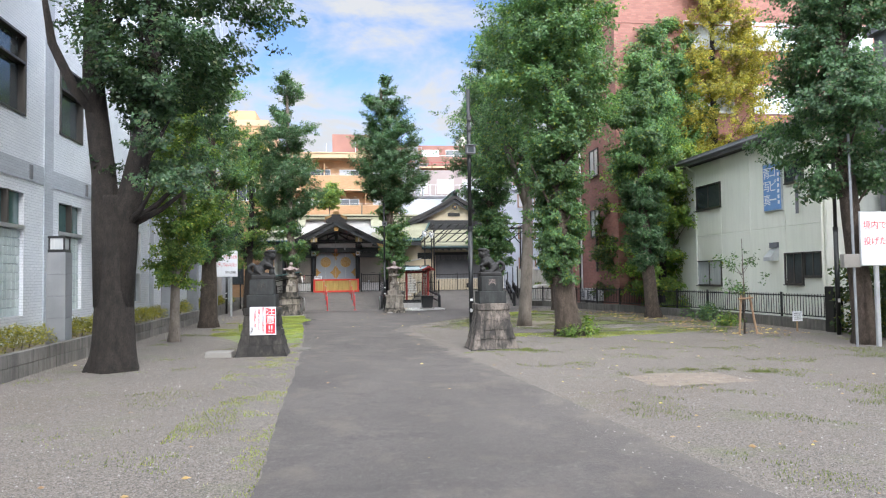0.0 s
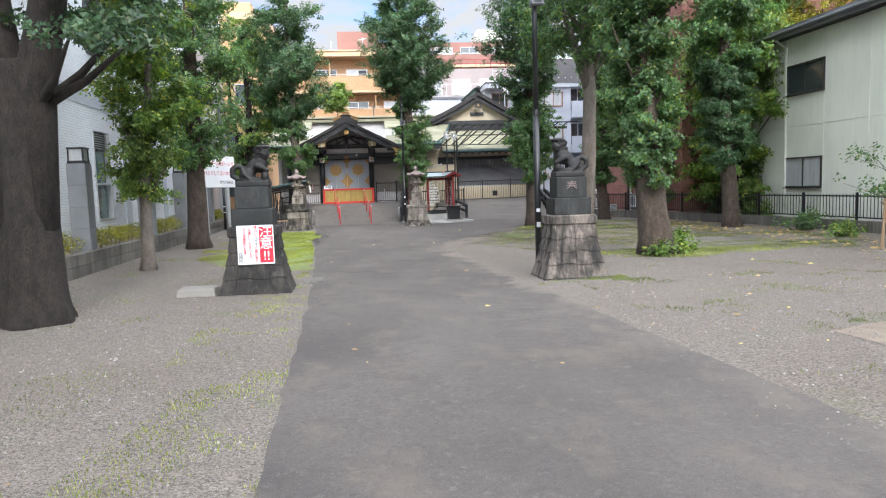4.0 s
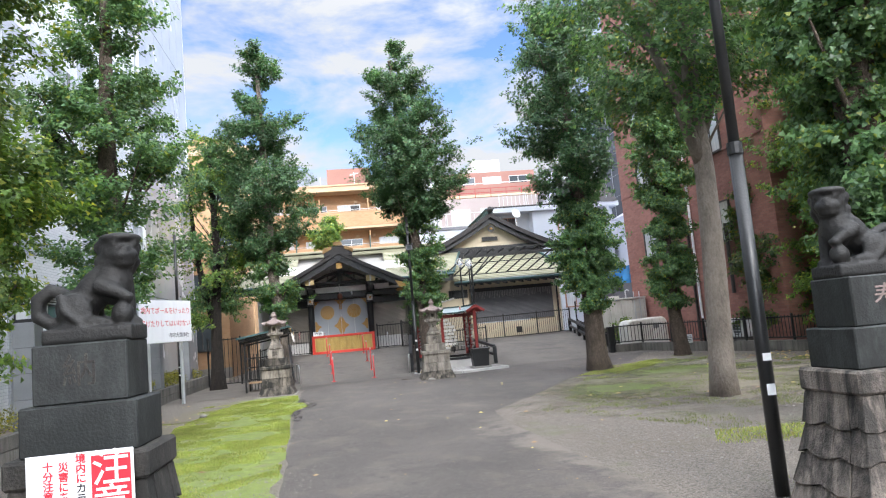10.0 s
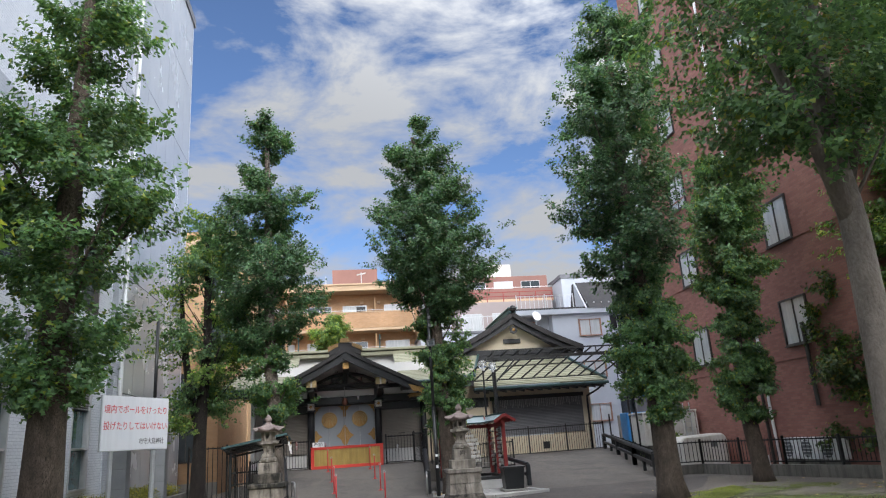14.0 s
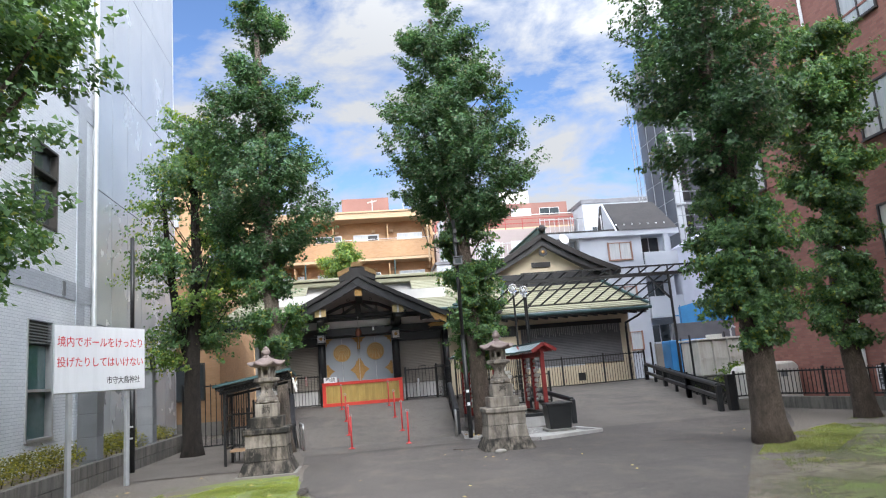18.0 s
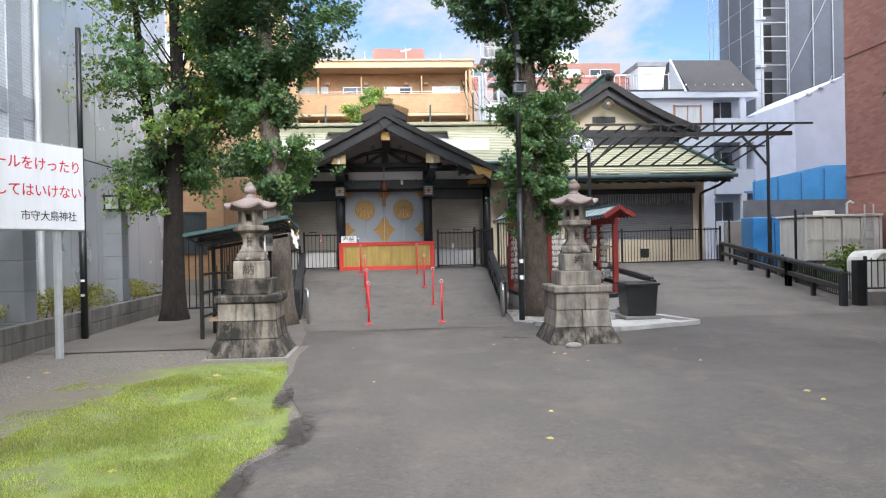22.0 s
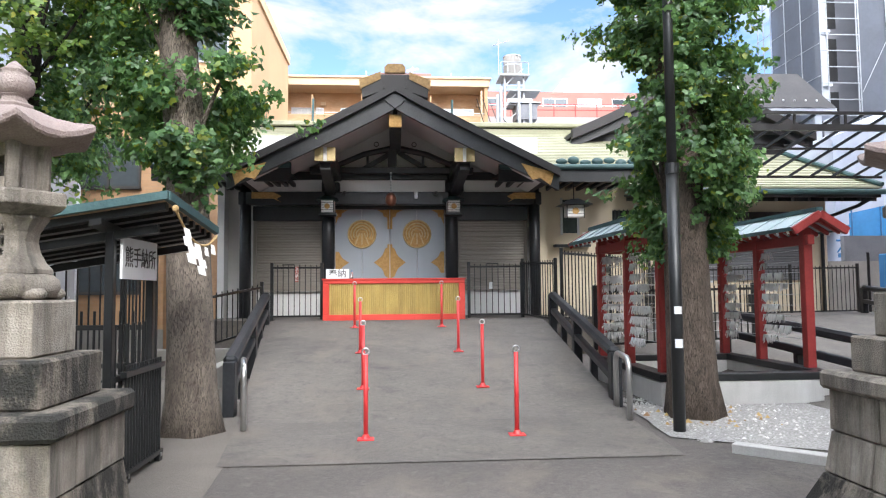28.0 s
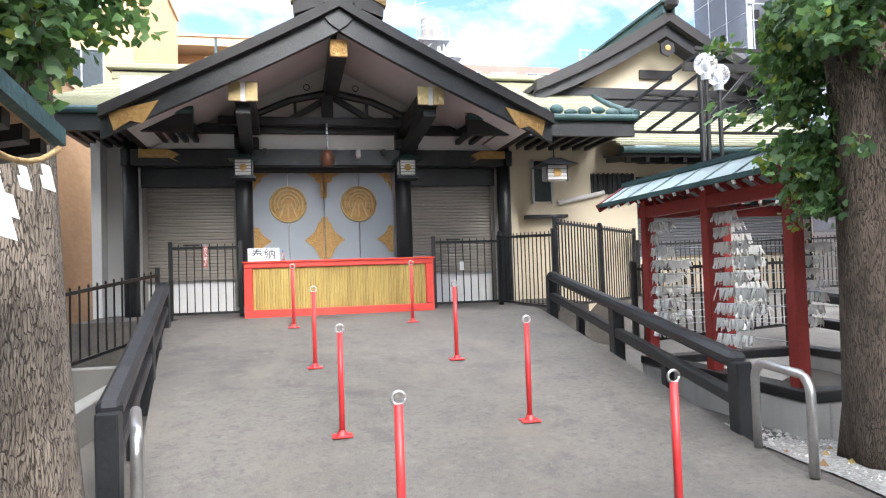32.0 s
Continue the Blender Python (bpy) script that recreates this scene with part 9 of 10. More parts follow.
def stall():
    t = thing("charm_stall", (-2.6, -0.1, 0), "black timber stall with a green copper lean-to roof", "stall")
    X, Yo = -2.6, -0.1
    def rz(y, x=-1.97):
        return 1.955 + 0.16 * (x + 1.5) - 0.098 * (y + 0.59)
    for x in (-1.97, -2.95):
        for y in (-0.30, 0.48):
            part("post", Geo().box(x - X - 0.03, x - X + 0.03, y - Yo - 0.03, y - Yo + 0.03, -0.02, rz(y, x) - 0.05), BLACK, t, "", 0.006)
    def slab(x0, x1, y0, y1, a, b, n, m, label=""):
        return part(n, Geo().hexa([(x0 - X, y0 - Yo, rz(y0, x0) + a), (x1 - X, y0 - Yo, rz(y0, x1) + a), (x1 - X, y1 - Yo, rz(y1, x1) + a), (x0 - X, y1 - Yo, rz(y1, x0) + a),
                                   (x0 - X, y0 - Yo, rz(y0, x0) + b), (x1 - X, y0 - Yo, rz(y0, x1) + b), (x1 - X, y1 - Yo, rz(y1, x1) + b), (x0 - X, y1 - Yo, rz(y1, x0) + b)]), m, t, label)
    slab(-3.13, -1.50, -0.60, 0.64, 0.03, 0.055, "roof_sheet", COPPER_DARK, "green copper roof sheet")
    slab(-3.12, -1.51, -0.59, 0.63, 0.0, 0.03, "roof_lining", WOOD, "pale wooden roof boarding")
    slab(-3.14, -1.49, -0.62, -0.585, -0.004, 0.05, "front_fascia", COPPER_DARK)
    slab(-1.515, -1.48, -0.585, 0.65, -0.008, 0.05, "side_fascia", COPPER_DARK)
    for k in range(8):
        y = -0.53 + k * 0.155
        slab(-3.1, -1.53, y, y + 0.06, -0.05, 0.0, "batten", BLACK)
    for x in (-1.97, -2.95):
        slab(x - 0.04, x + 0.04, -0.56, 0.6, -0.09, -0.05, "rafter", BLACK)
    for y in (-0.30, 0.48):
        part("plate_beam", Geo().beam((-3.05 - X, y - Yo, rz(y, -3.05) - 0.115), (-1.65 - X, y - Yo, rz(y, -1.65) - 0.115), 0.05, 0.055), BLACK, t)
    for z in (0.35, 0.75, 1.05):
        part("back_rail", Geo().box(-2.95 - X, -1.97 - X, 0.46 - Yo, 0.50 - Yo, z, z + 0.04), BLACK, t)
        part("side_rail", Geo().box(-2.97 - X, -2.93 - X, -0.3 - Yo, 0.48 - Yo, z, z + 0.04), BLACK, t)
    for k in range(10):
        x = -2.9 + k * 0.1
        part("back_bar", Geo().cyl((x - X, 0.48 - Yo, 0.05), (x - X, 0.48 - Yo, 1.2), 0.011, 6), BLACK, t)
    for k in range(6):
        y = -0.2 + k * 0.115
        part("side_bar", Geo().cyl((-1.97 - X, y - Yo, 0.05), (-1.97 - X, y - Yo, 1.12), 0.013, 6), BLACK, t)
    part("side_rail", Geo().box(-1.99 - X, -1.95 - X, -0.3 - Yo, 0.48 - Yo, 0.72, 0.76), BLACK, t)
    part("shelf", Geo().box(-2.9 - X, -2.05 - X, -0.1 - Yo, 0.42 - Yo, 0.28, 0.32), WOOD, t, "bare wooden shelf")
    b = part("hanging_board", Geo().box(-1.925 - X, -1.905 - X, -0.26 - Yo, 0.43 - Yo, 1.44, 1.735), SIGN_WHITE, t, "white board with black characters", 0.002)
    lettering("lettering", "熊手納所", 0.158, pose(-1.903 - X, 0.085 - Yo, 1.588, 90, 0, 90), TEXT_BLACK, t, 0.001, 0.95)
    for y in (-0.12, 0.36):
        part("hanger", Geo().cyl((-1.915 - X, y - Yo, 1.73), (-1.915 - X, y - Yo, 1.80), 0.006, 5), BLACK, t)
    pts = []
    for k in range(13):
        s = k / 12
        pts.append((-1.47 - X, -0.52 + 1.06 * s - Yo, rz(-0.52 + 1.06 * s, -1.47) - 0.05 - 0.20 * 4 * s * (1 - s) * 0.75))
    rope = part("straw_rope", Geo().tube(pts, [0.012] + [0.009] * 11 + [0.010], 8), ROPE, t, "twisted straw rope", smooth=True)
    part("rope_knot", Geo().ball((pts[0][0], pts[0][1], pts[0][2]), 0.024, 8, 6), ROPE, rope)
    for i, s, fl in ((2, 0.8, 1), (5, 0.75, 1), (8, 0.42, 1), (10, 0.5, 1)):
        paper_streamer(rope, pts[i][0], pts[i][1], pts[i][2] - 0.01, s, fl)


stall()
gate = railing("yard_gate", (-1.90, -0.22, 0.0), (-1.90, 0.58, 0.0), 0.83, "black steel barred gate beside the stall", "yard gates", 0.05, 0.012, posts=False)
for y in (0.08, 0.74):
    c = part("caster", Geo().cyl((-0.02, y, 0.03), (0.02, y, 0.03), 0.035, 14), BLACK, gate, "black rubber caster")
    part("fork", Geo().box(-0.025, 0.025, y - 0.012, y + 0.012, 0.045, 0.075), STEEL, c)


# ---------------------------------------------------------------- the rack of knotted paper fortunes
def fortune_rack():
    """Three narrow roofed runs round a small court; strips are knotted on wires between the posts."""
    X, Yo = 4.05, 3.9
    t = thing("fortune_rack", (X, Yo, 0), "red timber rack hung with white knotted paper strips", "rack")
    left = [(3.12, 2.72), (3.09, 3.78), (3.05, 4.84)]
    right = [(5.05, 2.95), (5.02, 4.0), (4.98, 4.98)]
    for x, y in left + right + [(4.02, 4.90)]:
        part("post", Geo().box(x - X - 0.055, x - X + 0.055, y - Yo - 0.055, y - Yo + 0.055, 0.36, 2.06), RED_DARK, t, "dark red square post", 0.006)
    def roofed(p, q, over0, over1):
        p, q = Vector((p[0] - X, p[1] - Yo, 0)), Vector((q[0] - X, q[1] - Yo, 0))
        d = (q - p).normalized()
        s = Vector((d.y, -d.x, 0))
        a, b = p - d * over0, q + d * over1
        up = lambda v, z: (v.x, v.y, z)
        part("top_beam", Geo().beam(up(p - d * 0.12, 1.93), up(q + d * 0.12, 1.93), 0.09, 0.12), RED_DARK, t, "", 0.006)
        part("ridge_beam", Geo().beam(up(a + d * 0.05, 2.17), up(b - d * 0.05, 2.17), 0.07, 0.09), RED_DARK, t)
        for w in (-1, 1):
            o = s * (0.34 * w)
            part("roof_slope", Geo().hexa([up(a, 2.235), up(b, 2.235), up(b + o, 2.035), up(a + o, 2.035), up(a, 2.265), up(b, 2.265), up(b + o, 2.062), up(a + o, 2.062)]), COPPER_ROOF, t, "pale blue-green copper roof slope")
            part("eave_trim", Geo().beam(up(a + o, 2.045), up(b + o, 2.045), 0.03, 0.045), COPPER_DARK, t)
            n = int((b - a).length / 0.21)
            for k in range(n):
                c = a + d * (0.12 + k * 0.21)
                r = part("rafter", Geo().beam(up(c, 2.20), up(c + o * 0.97, 2.012), 0.04, 0.045), RED_DARK, t)
                tip = c + o * 0.985
                part("rafter_tip", Geo().beam(up(tip - o * 0.01, 2.006), up(tip + o * 0.02, 2.002), 0.036, 0.036), WHITE, r, "white rafter tip")
                if k % 2 == 0:
                    part("roof_seam", Geo().beam(up(c, 2.27), up(c + o, 2.07), 0.02, 0.016), COPPER_ROOF, t)
            for e0 in (a, b):
                part("barge_board", Geo().beam(up(e0, 2.225), up(e0 + o * 1.02, 2.015), 0.05, 0.09), RED_DARK, t)
        part("ridge_cap", Geo().beam(up(a, 2.28), up(b, 2.28), 0.09, 0.05), COPPER_DARK, t)
    roofed(left[0], left[2], 0.30, 0.45)
    roofed(right[0], right[2], 0.30, 0.35)
    roofed((3.30, 4.92), (4.80, 4.92), 0.0, 0.0)
    # wires, then the strips knotted on them, thickest beside each farther post
    rng = np.random.RandomState(77)
    spans = [(left[2], left[1], 0.34), (left[1], left[0], 0.62), (right[1], right[0], 0.62), (right[2], right[1], 0.5), (left[2], (4.02, 4.90), 0.45), ((4.02, 4.90), right[2], 0.5)]
    v, f = [], []
    for si, (p, q, reach) in enumerate(spans):
        for k in range(9):
            z = 0.70 + k * 0.138
            a, b = np.array([p[0] - X, p[1] - Yo, z]), np.array([q[0] - X, q[1] - Yo, z + 0.01])
            part("wire", Geo().cyl(tuple(a), tuple(b), 0.003, 4), GALV, t)
            L = np.linalg.norm(b - a)
            d = (b - a) / L
            o = np.cross(d, (0, 0, 1))
            far = reach * (0.55 + 0.5 * rng.rand()) * (0.6 if k > 6 else 1.0) * (0.75 if k == 0 else 1)
            if k == 7 and si % 2 == 0:
                far *= 0.3
            for m in range(int(far / 0.0135)):
                c = a + d * (0.06 + rng.rand() * far)
                w, h = 0.008 + 0.005 * rng.rand(), 0.05 + 0.065 * rng.rand()
                lean, e1, e2 = rng.randn() * 0.022, o * rng.uniform(0.0, 0.035), o * rng.uniform(-0.035, 0.0)
                n = len(v)
                v += [c - d * w + (0, 0, 0.012), c + d * w + (0, 0, 0.012), c + d * (w + lean) + e1 - (0, 0, h), c - d * (w - lean) + e1 - (0, 0, h),
                      c - d * w - o * 0.012 + (0, 0, 0.01), c + d * w - o * 0.012 + (0, 0, 0.01), c + d * (w - lean) + e2 - (0, 0, h * 0.85), c - d * (w + lean) + e2 - (0, 0, h * 0.85)]
                f += [(n, n + 1, n + 2), (n, n + 2, n + 3), (n + 4, n + 6, n + 5), (n + 4, n + 7, n + 6), (n, n + 4, n + 5), (n, n + 5, n + 1)]
    part("paper_strip", bulk_mesh("paper_strip", np.array(v), np.array(f), PAPER), PAPER, t, "white folded paper strips", kind="stuff")


COPPER_ROOF = mat("pale_copper_sheet", (0.30, 0.38, 0.40), (0.42, 0.50, 0.51), 3.0, 0.45, 0.1, 40.0)
fortune_rack()
low = thing("low_wall", (4.05, 3.9, 0), "low pale concrete wall round the fortune rack", "wall", kind="structure")
for x0, x1, y0, y1 in ((3.0, 3.18, 2.50, 5.0), (4.93, 5.11, 2.68, 5.1), (3.18, 4.93, 4.82, 5.0), (3.18, 4.93, 2.50, 2.66)):
    part("wall_run", Geo().box(x0 - 4.05, x1 - 4.05, y0 - 3.9, y1 - 3.9, -0.05, 0.28), KERB_WHITE, low, "", 0.01)
    part("sill_beam", Geo().box(x0 - 4.05 - 0.01, x1 - 4.05 + 0.01, y0 - 3.9 - 0.01, y1 - 3.9 + 0.01, 0.284, 0.37), BLACK, low, "black sill beam", 0.008)
sheet("gravel_bed", wavy([(2.45, 0.9), (3.6, 0.2), (4.9, 0.8), (4.95, 2.2), (4.9, 2.55), (3.05, 2.55), (2.6, 2.6), (2.45, 0.9)], amp=0.02, seed=3.0), 0.016, WHITE_GRAVEL, "bed of white gravel round the tree", "gravel")
scatter_bits("white_pebbles", "loose white pebbles in the gravel bed", "gravel", leaf_mat("white_pebble", (0.25, 0.24, 0.23), (0.55, 0.53, 0.5), (0.62, 0.62, 0.6), 0.1, 0.0), 3500, (2.6, 4.4, 0.7, 3.2), 61, 0.02, 0.8)
scatter_bits("fallen_leaves", "dry leaves gathered round the tree's foot", "leaves", DRY_LEAF, 160, (2.6, 3.8, 1.2, 2.4), 62, 0.03, 0.9)
g = Geo()
for x0, y0, x1, y1 in ((2.75, 0.35, 3.9, -0.75), (3.9, -0.75, 5.5, -0.15), (5.5, -0.15, 5.2, 0.95)):
    g.beam((x0, y0, 0.03), (x1, y1, 0.03), 0.12, 0.10)
single("kerb_stones", g, KERB_WHITE, "low pale kerb round the gravel bed", "kerb", bevel=0.008, kind="structure")
single("stone_slab", Geo().hexa([(3.95, -0.65, 0.0), (5.4, -0.12, 0.0), (5.1, 0.85, 0.0), (3.7, 0.4, 0.0), (3.95, -0.65, 0.035), (5.4, -0.12, 0.035), (5.1, 0.85, 0.035), (3.7, 0.4, 0.035)]), KERB_WHITE, "flat pale stone slab beside the lantern", "slab", bevel=0.006)
wb = thing("water_trough", (4.75, 0.75, 0.035), "black square stone trough beside the rack", "trough")
part("base", Geo().box(-0.34, 0.34, -0.30, 0.30, 0, 0.06), CONCRETE_PALE, wb, "", 0.01)
part("body", Geo().frustum(0, 0, 0.06, 0.62, 0.26, 0.24, 0.30, 0.27), BLACK, wb, "", 0.012)
part("rim", Geo().box(-0.33, 0.33, -0.30, 0.30, 0.62, 0.67), BLACK, wb, "", 0.012)
timber_rail("ramp_handrail", [(5.55, 2.1, 0.05), (5.1, 5.2, 0.35)], "short black timber handrail beside the slope", 0.13, 0.62, 0.32)
timber_rail("ramp_handrail", [(9.58, 1.95, 0.10), (10.1, 4.85, 0.30), (11.05, 10.35, 0.72)], "long black timber handrail along the slope", 0.12, 0.62, 0.30)

# ---------------------------------------------------------------- trees
def tree(name, at, radius, height, bends, crowns, label, bark=BARK, flare=1.35, limbs=10, forks=(), group="shrine trees", seed=1, trunk_top=0.25, slim=0.88, loose=1.75):
    """at: the foot. bends: (z, dx, dy) of the stem's axis. crowns: (profile, twigs, leaves a twig, leaf size, twig length, up, material)."""
    rng = np.random.RandomState(seed)
    t = thing(name, (at[0], at[1], 0), label, "tree", group)
    zs = np.linspace(-0.1, height, 26)
    bx = np.interp(zs, [b[0] for b in bends], [b[1] for b in bends])
    by = np.interp(zs, [b[0] for b in bends], [b[2] for b in bends])
    axis = np.stack([bx, by, zs], 1)
    rad = [radius * (1 - (1 - trunk_top) * max(0, z) / height) * (1 + (flare - 1) * math.exp(-max(0, z) / 0.22)) for z in zs]
    g = Geo().tube(axis.tolist(), rad, 18)
    for i, p in enumerate(g.v):
        k = 1 + 0.06 * noise.noise((p[0] * 5 + at[0], p[1] * 5, p[2] * 0.8)) + 0.035 * noise.noise((p[0] * 16, p[1] * 16 + at[1], p[2] * 1.2))
        cx, cy = np.interp(p[2], zs, bx), np.interp(p[2], zs, by)
        if p[2] < 0.35:
            k *= 1 + 0.13 * math.sin(5 * math.atan2(p[1] - cy, p[0] - cx) + seed) * (0.35 - max(0, p[2])) / 0.35
        g.v[i] = (cx + (p[0] - cx) * k, cy + (p[1] - cy) * k, p[2])
    part("trunk", g, bark, t, smooth=True)
    for pts, rr in forks:
        part("stem", Geo().tube(pts, rr, 14), bark, t, smooth=True)
    allp = []
    for ci, (prof, twigs, per, size, length, up, leaf, shell) in enumerate(crowns):
        low = up < 0.06 and slim < 0.9
        twigs, size, length = int(twigs * (2.5 if low else 2.2)), size * 0.66, length * 0.75
        prof = [(z, r * (slim * 0.72 if low else slim)) for z, r in prof]
        p, d = crown_points(prof, axis, twigs, rng, up, shell, 0.42, seed * 3.7 + ci)
        ln = length * (0.6 + 0.7 * rng.rand(twigs))
        near = low and at[1] > 0
        v, f = leaf_cloud(p, d, ln, int(per * (1.0 if near else loose)), size * (1.15 if near else 1), size * 0.7, rng, near)
        part("crown", bulk_mesh("crown", v, f, leaf), leaf, t)
        allp.append((p, prof))
    for p, prof in allp:
        pick = rng.choice(len(p), min(limbs, len(p)), replace=False)
        for i in pick:
            q = p[i]
            z0 = max(prof[0][0] * 0.9, q[2] - 0.5 - 0.9 * math.hypot(q[0], q[1]))
            b = np.array([np.interp(z0, zs, bx), np.interp(z0, zs, by), z0])
            r0 = np.interp(z0, zs, rad) * 0.20
            mid = b + (q - b) * 0.5 + np.array([0, 0, -0.06 + 0.1 * rng.rand()])
            part("limb", Geo().tube([b, mid, q], [r0, r0 * 0.6, 0.012], 6), bark, t, smooth=True)
    return t


def col(z0, z1, r, n=6):
    return [(z0, r * 0.45), (z0 + (z1 - z0) * 0.18, r * 0.95), (z0 + (z1 - z0) * 0.6, r), (z1, r * 0.55)]


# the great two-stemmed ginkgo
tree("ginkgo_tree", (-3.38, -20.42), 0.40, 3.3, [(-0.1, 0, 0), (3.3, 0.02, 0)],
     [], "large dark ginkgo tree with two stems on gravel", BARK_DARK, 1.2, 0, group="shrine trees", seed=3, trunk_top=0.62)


def twin_ginkgo():
    t = [o for o in scene.objects if o.name == "ginkgo_tree"][0]
    rng = np.random.RandomState(5)
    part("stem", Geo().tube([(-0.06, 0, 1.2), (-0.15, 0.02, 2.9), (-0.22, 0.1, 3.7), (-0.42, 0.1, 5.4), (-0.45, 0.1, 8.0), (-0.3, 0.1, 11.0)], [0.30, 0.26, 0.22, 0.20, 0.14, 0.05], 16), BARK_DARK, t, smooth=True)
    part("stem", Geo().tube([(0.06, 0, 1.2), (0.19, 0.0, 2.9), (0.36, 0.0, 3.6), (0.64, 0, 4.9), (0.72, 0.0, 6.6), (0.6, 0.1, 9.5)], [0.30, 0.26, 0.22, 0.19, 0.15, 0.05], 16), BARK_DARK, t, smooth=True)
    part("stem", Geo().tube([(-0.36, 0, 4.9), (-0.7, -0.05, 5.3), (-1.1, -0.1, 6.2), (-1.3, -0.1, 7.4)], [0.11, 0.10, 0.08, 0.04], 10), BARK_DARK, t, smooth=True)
    ax = np.array([(0.8, 0, 1.0), (1.05, 0.1, 4.0), (0.85, 0, 12.0)])
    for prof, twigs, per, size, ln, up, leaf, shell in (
            ([(4.9, 0.5), (5.5, 1.1), (6.4, 1.6), (8.5, 1.9), (11.0, 1.3), (12.5, 0.4)], 1000, 24, 0.105, 0.55, 0.45, LEAF_SHADED, 0.45),
            ([(3.1, 0.35), (3.5, 0.7), (4.2, 0.75), (5.0, 0.6)], 75, 22, 0.09, 0.45, 0.1, LEAF_SHADED, 0.4)):
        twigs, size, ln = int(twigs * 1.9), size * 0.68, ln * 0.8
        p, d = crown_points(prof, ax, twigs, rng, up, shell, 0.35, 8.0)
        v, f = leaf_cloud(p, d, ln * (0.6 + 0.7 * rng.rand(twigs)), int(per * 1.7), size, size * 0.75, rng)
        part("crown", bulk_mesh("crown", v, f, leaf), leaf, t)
        for i in rng.choice(twigs, 16 if twigs > 500 else 4, replace=False):
            q = p[i]
            s = -0.38 if q[0] < 0.1 else 0.48
            z0 = max(2.7, q[2] - 1.4)
            s *= min(1, max(0.4, (z0 - 2.4) / 2.2))
            part("limb", Geo().tube([(s, 0.02, z0), ((s + q[0]) / 2, q[1] / 2, (z0 + q[2]) / 2 - 0.1), q], [0.09, 0.055, 0.012], 6), BARK_DARK, t, smooth=True)


twin_ginkgo()
tree("ginkgo_tree", (-3.78, -14.5), 0.135, 7.2, [(-0.1, 0, 0), (2, 0.04, 0), (3.4, 0.22, 0), (8, 0.5, 0)],
     [([(2.9, 0.5), (3.6, 1.1), (5.2, 1.15), (6.4, 0.8), (7.2, 0.2)], 420, 22, 0.095, 0.5, 0.6, LEAF_C, 0.5), ([(1.45, 0.35), (1.9, 0.75), (2.6, 0.8), (3.2, 0.6)], 170, 22, 0.085, 0.35, 0.0, LEAF_C, 0.45)],
     "slim ginkgo tree with pale trunk beside the planter", BARK_SMOOTH, 1.4, 12, seed=11, slim=0.72)
tree("ginkgo_tree", (-4.0, -9.1), 0.30, 9.2, [(-0.1, 0, 0), (3, 0.05, 0), (9, 0.15, 0)],
     [([(2.2, 0.5), (3.2, 1.15), (5.0, 1.35), (7.0, 1.1), (8.6, 0.5), (9.3, 0.1)], 620, 22, 0.10, 0.55, 0.6, LEAF_A, 0.5)],
     "ginkgo tree with a stout brown trunk beside the planter", BARK, 1.3, 14, seed=12, slim=0.76)
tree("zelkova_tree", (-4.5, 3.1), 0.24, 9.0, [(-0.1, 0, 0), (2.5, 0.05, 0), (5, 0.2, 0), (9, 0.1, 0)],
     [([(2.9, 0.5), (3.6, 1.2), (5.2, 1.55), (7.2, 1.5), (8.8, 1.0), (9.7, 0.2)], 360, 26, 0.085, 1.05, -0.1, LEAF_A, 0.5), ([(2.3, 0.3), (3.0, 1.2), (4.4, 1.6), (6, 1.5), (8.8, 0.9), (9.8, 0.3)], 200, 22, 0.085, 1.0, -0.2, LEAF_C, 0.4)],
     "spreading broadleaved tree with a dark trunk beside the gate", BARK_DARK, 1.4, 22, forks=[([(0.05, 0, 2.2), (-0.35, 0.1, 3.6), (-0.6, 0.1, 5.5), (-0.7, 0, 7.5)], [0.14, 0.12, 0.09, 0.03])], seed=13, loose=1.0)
tree("ginkgo_tree", (-1.95, 1.62), 0.235, 11.6, [(-0.1, 0, 0), (2.4, -0.08, 0), (4.5, -0.24, 0), (12, -0.34, 0)],
     [([(3.8, 0.35), (5.0, 1.1), (6.4, 1.5), (8.2, 1.35), (10.2, 0.85), (11.4, 0.45), (12.0, 0.1)], 720, 26, 0.105, 0.6, 0.7, LEAF_B, 0.5), ([(2.3, 0.3), (2.7, 0.75), (3.3, 0.85), (4.2, 0.5), (5, 0.3)], 190, 26, 0.08, 0.35, 0.05, LEAF_A, 0.45)],
     "tall cone-shaped ginkgo with a straight furrowed trunk beside the ramp", BARK_GREY, 1.3, 16, seed=14)
tree("ginkgo_tree", (3.12, 1.9), 0.255, 11.6, [(-0.1, 0, 0), (4, -0.12, 0), (7, -0.25, 0), (12, -0.6, 0)],
     [([(5.3, 0.5), (6.2, 1.45), (7.0, 1.75), (8.6, 1.35), (10.2, 0.9), (11.3, 0.45), (12.0, 0.1)], 980, 26, 0.105, 0.6, 0.65, LEAF_B, 0.5), ([(1.75, 0.25), (2.2, 0.58), (3.2, 0.78), (4.4, 0.72), (5.4, 0.62)], 430, 28, 0.075, 0.33, 0.0, LEAF_A, 0.4)],
     "tall ginkgo with an ivy-like leafy trunk beside the ramp", BARK, 1.25, 16, seed=15)
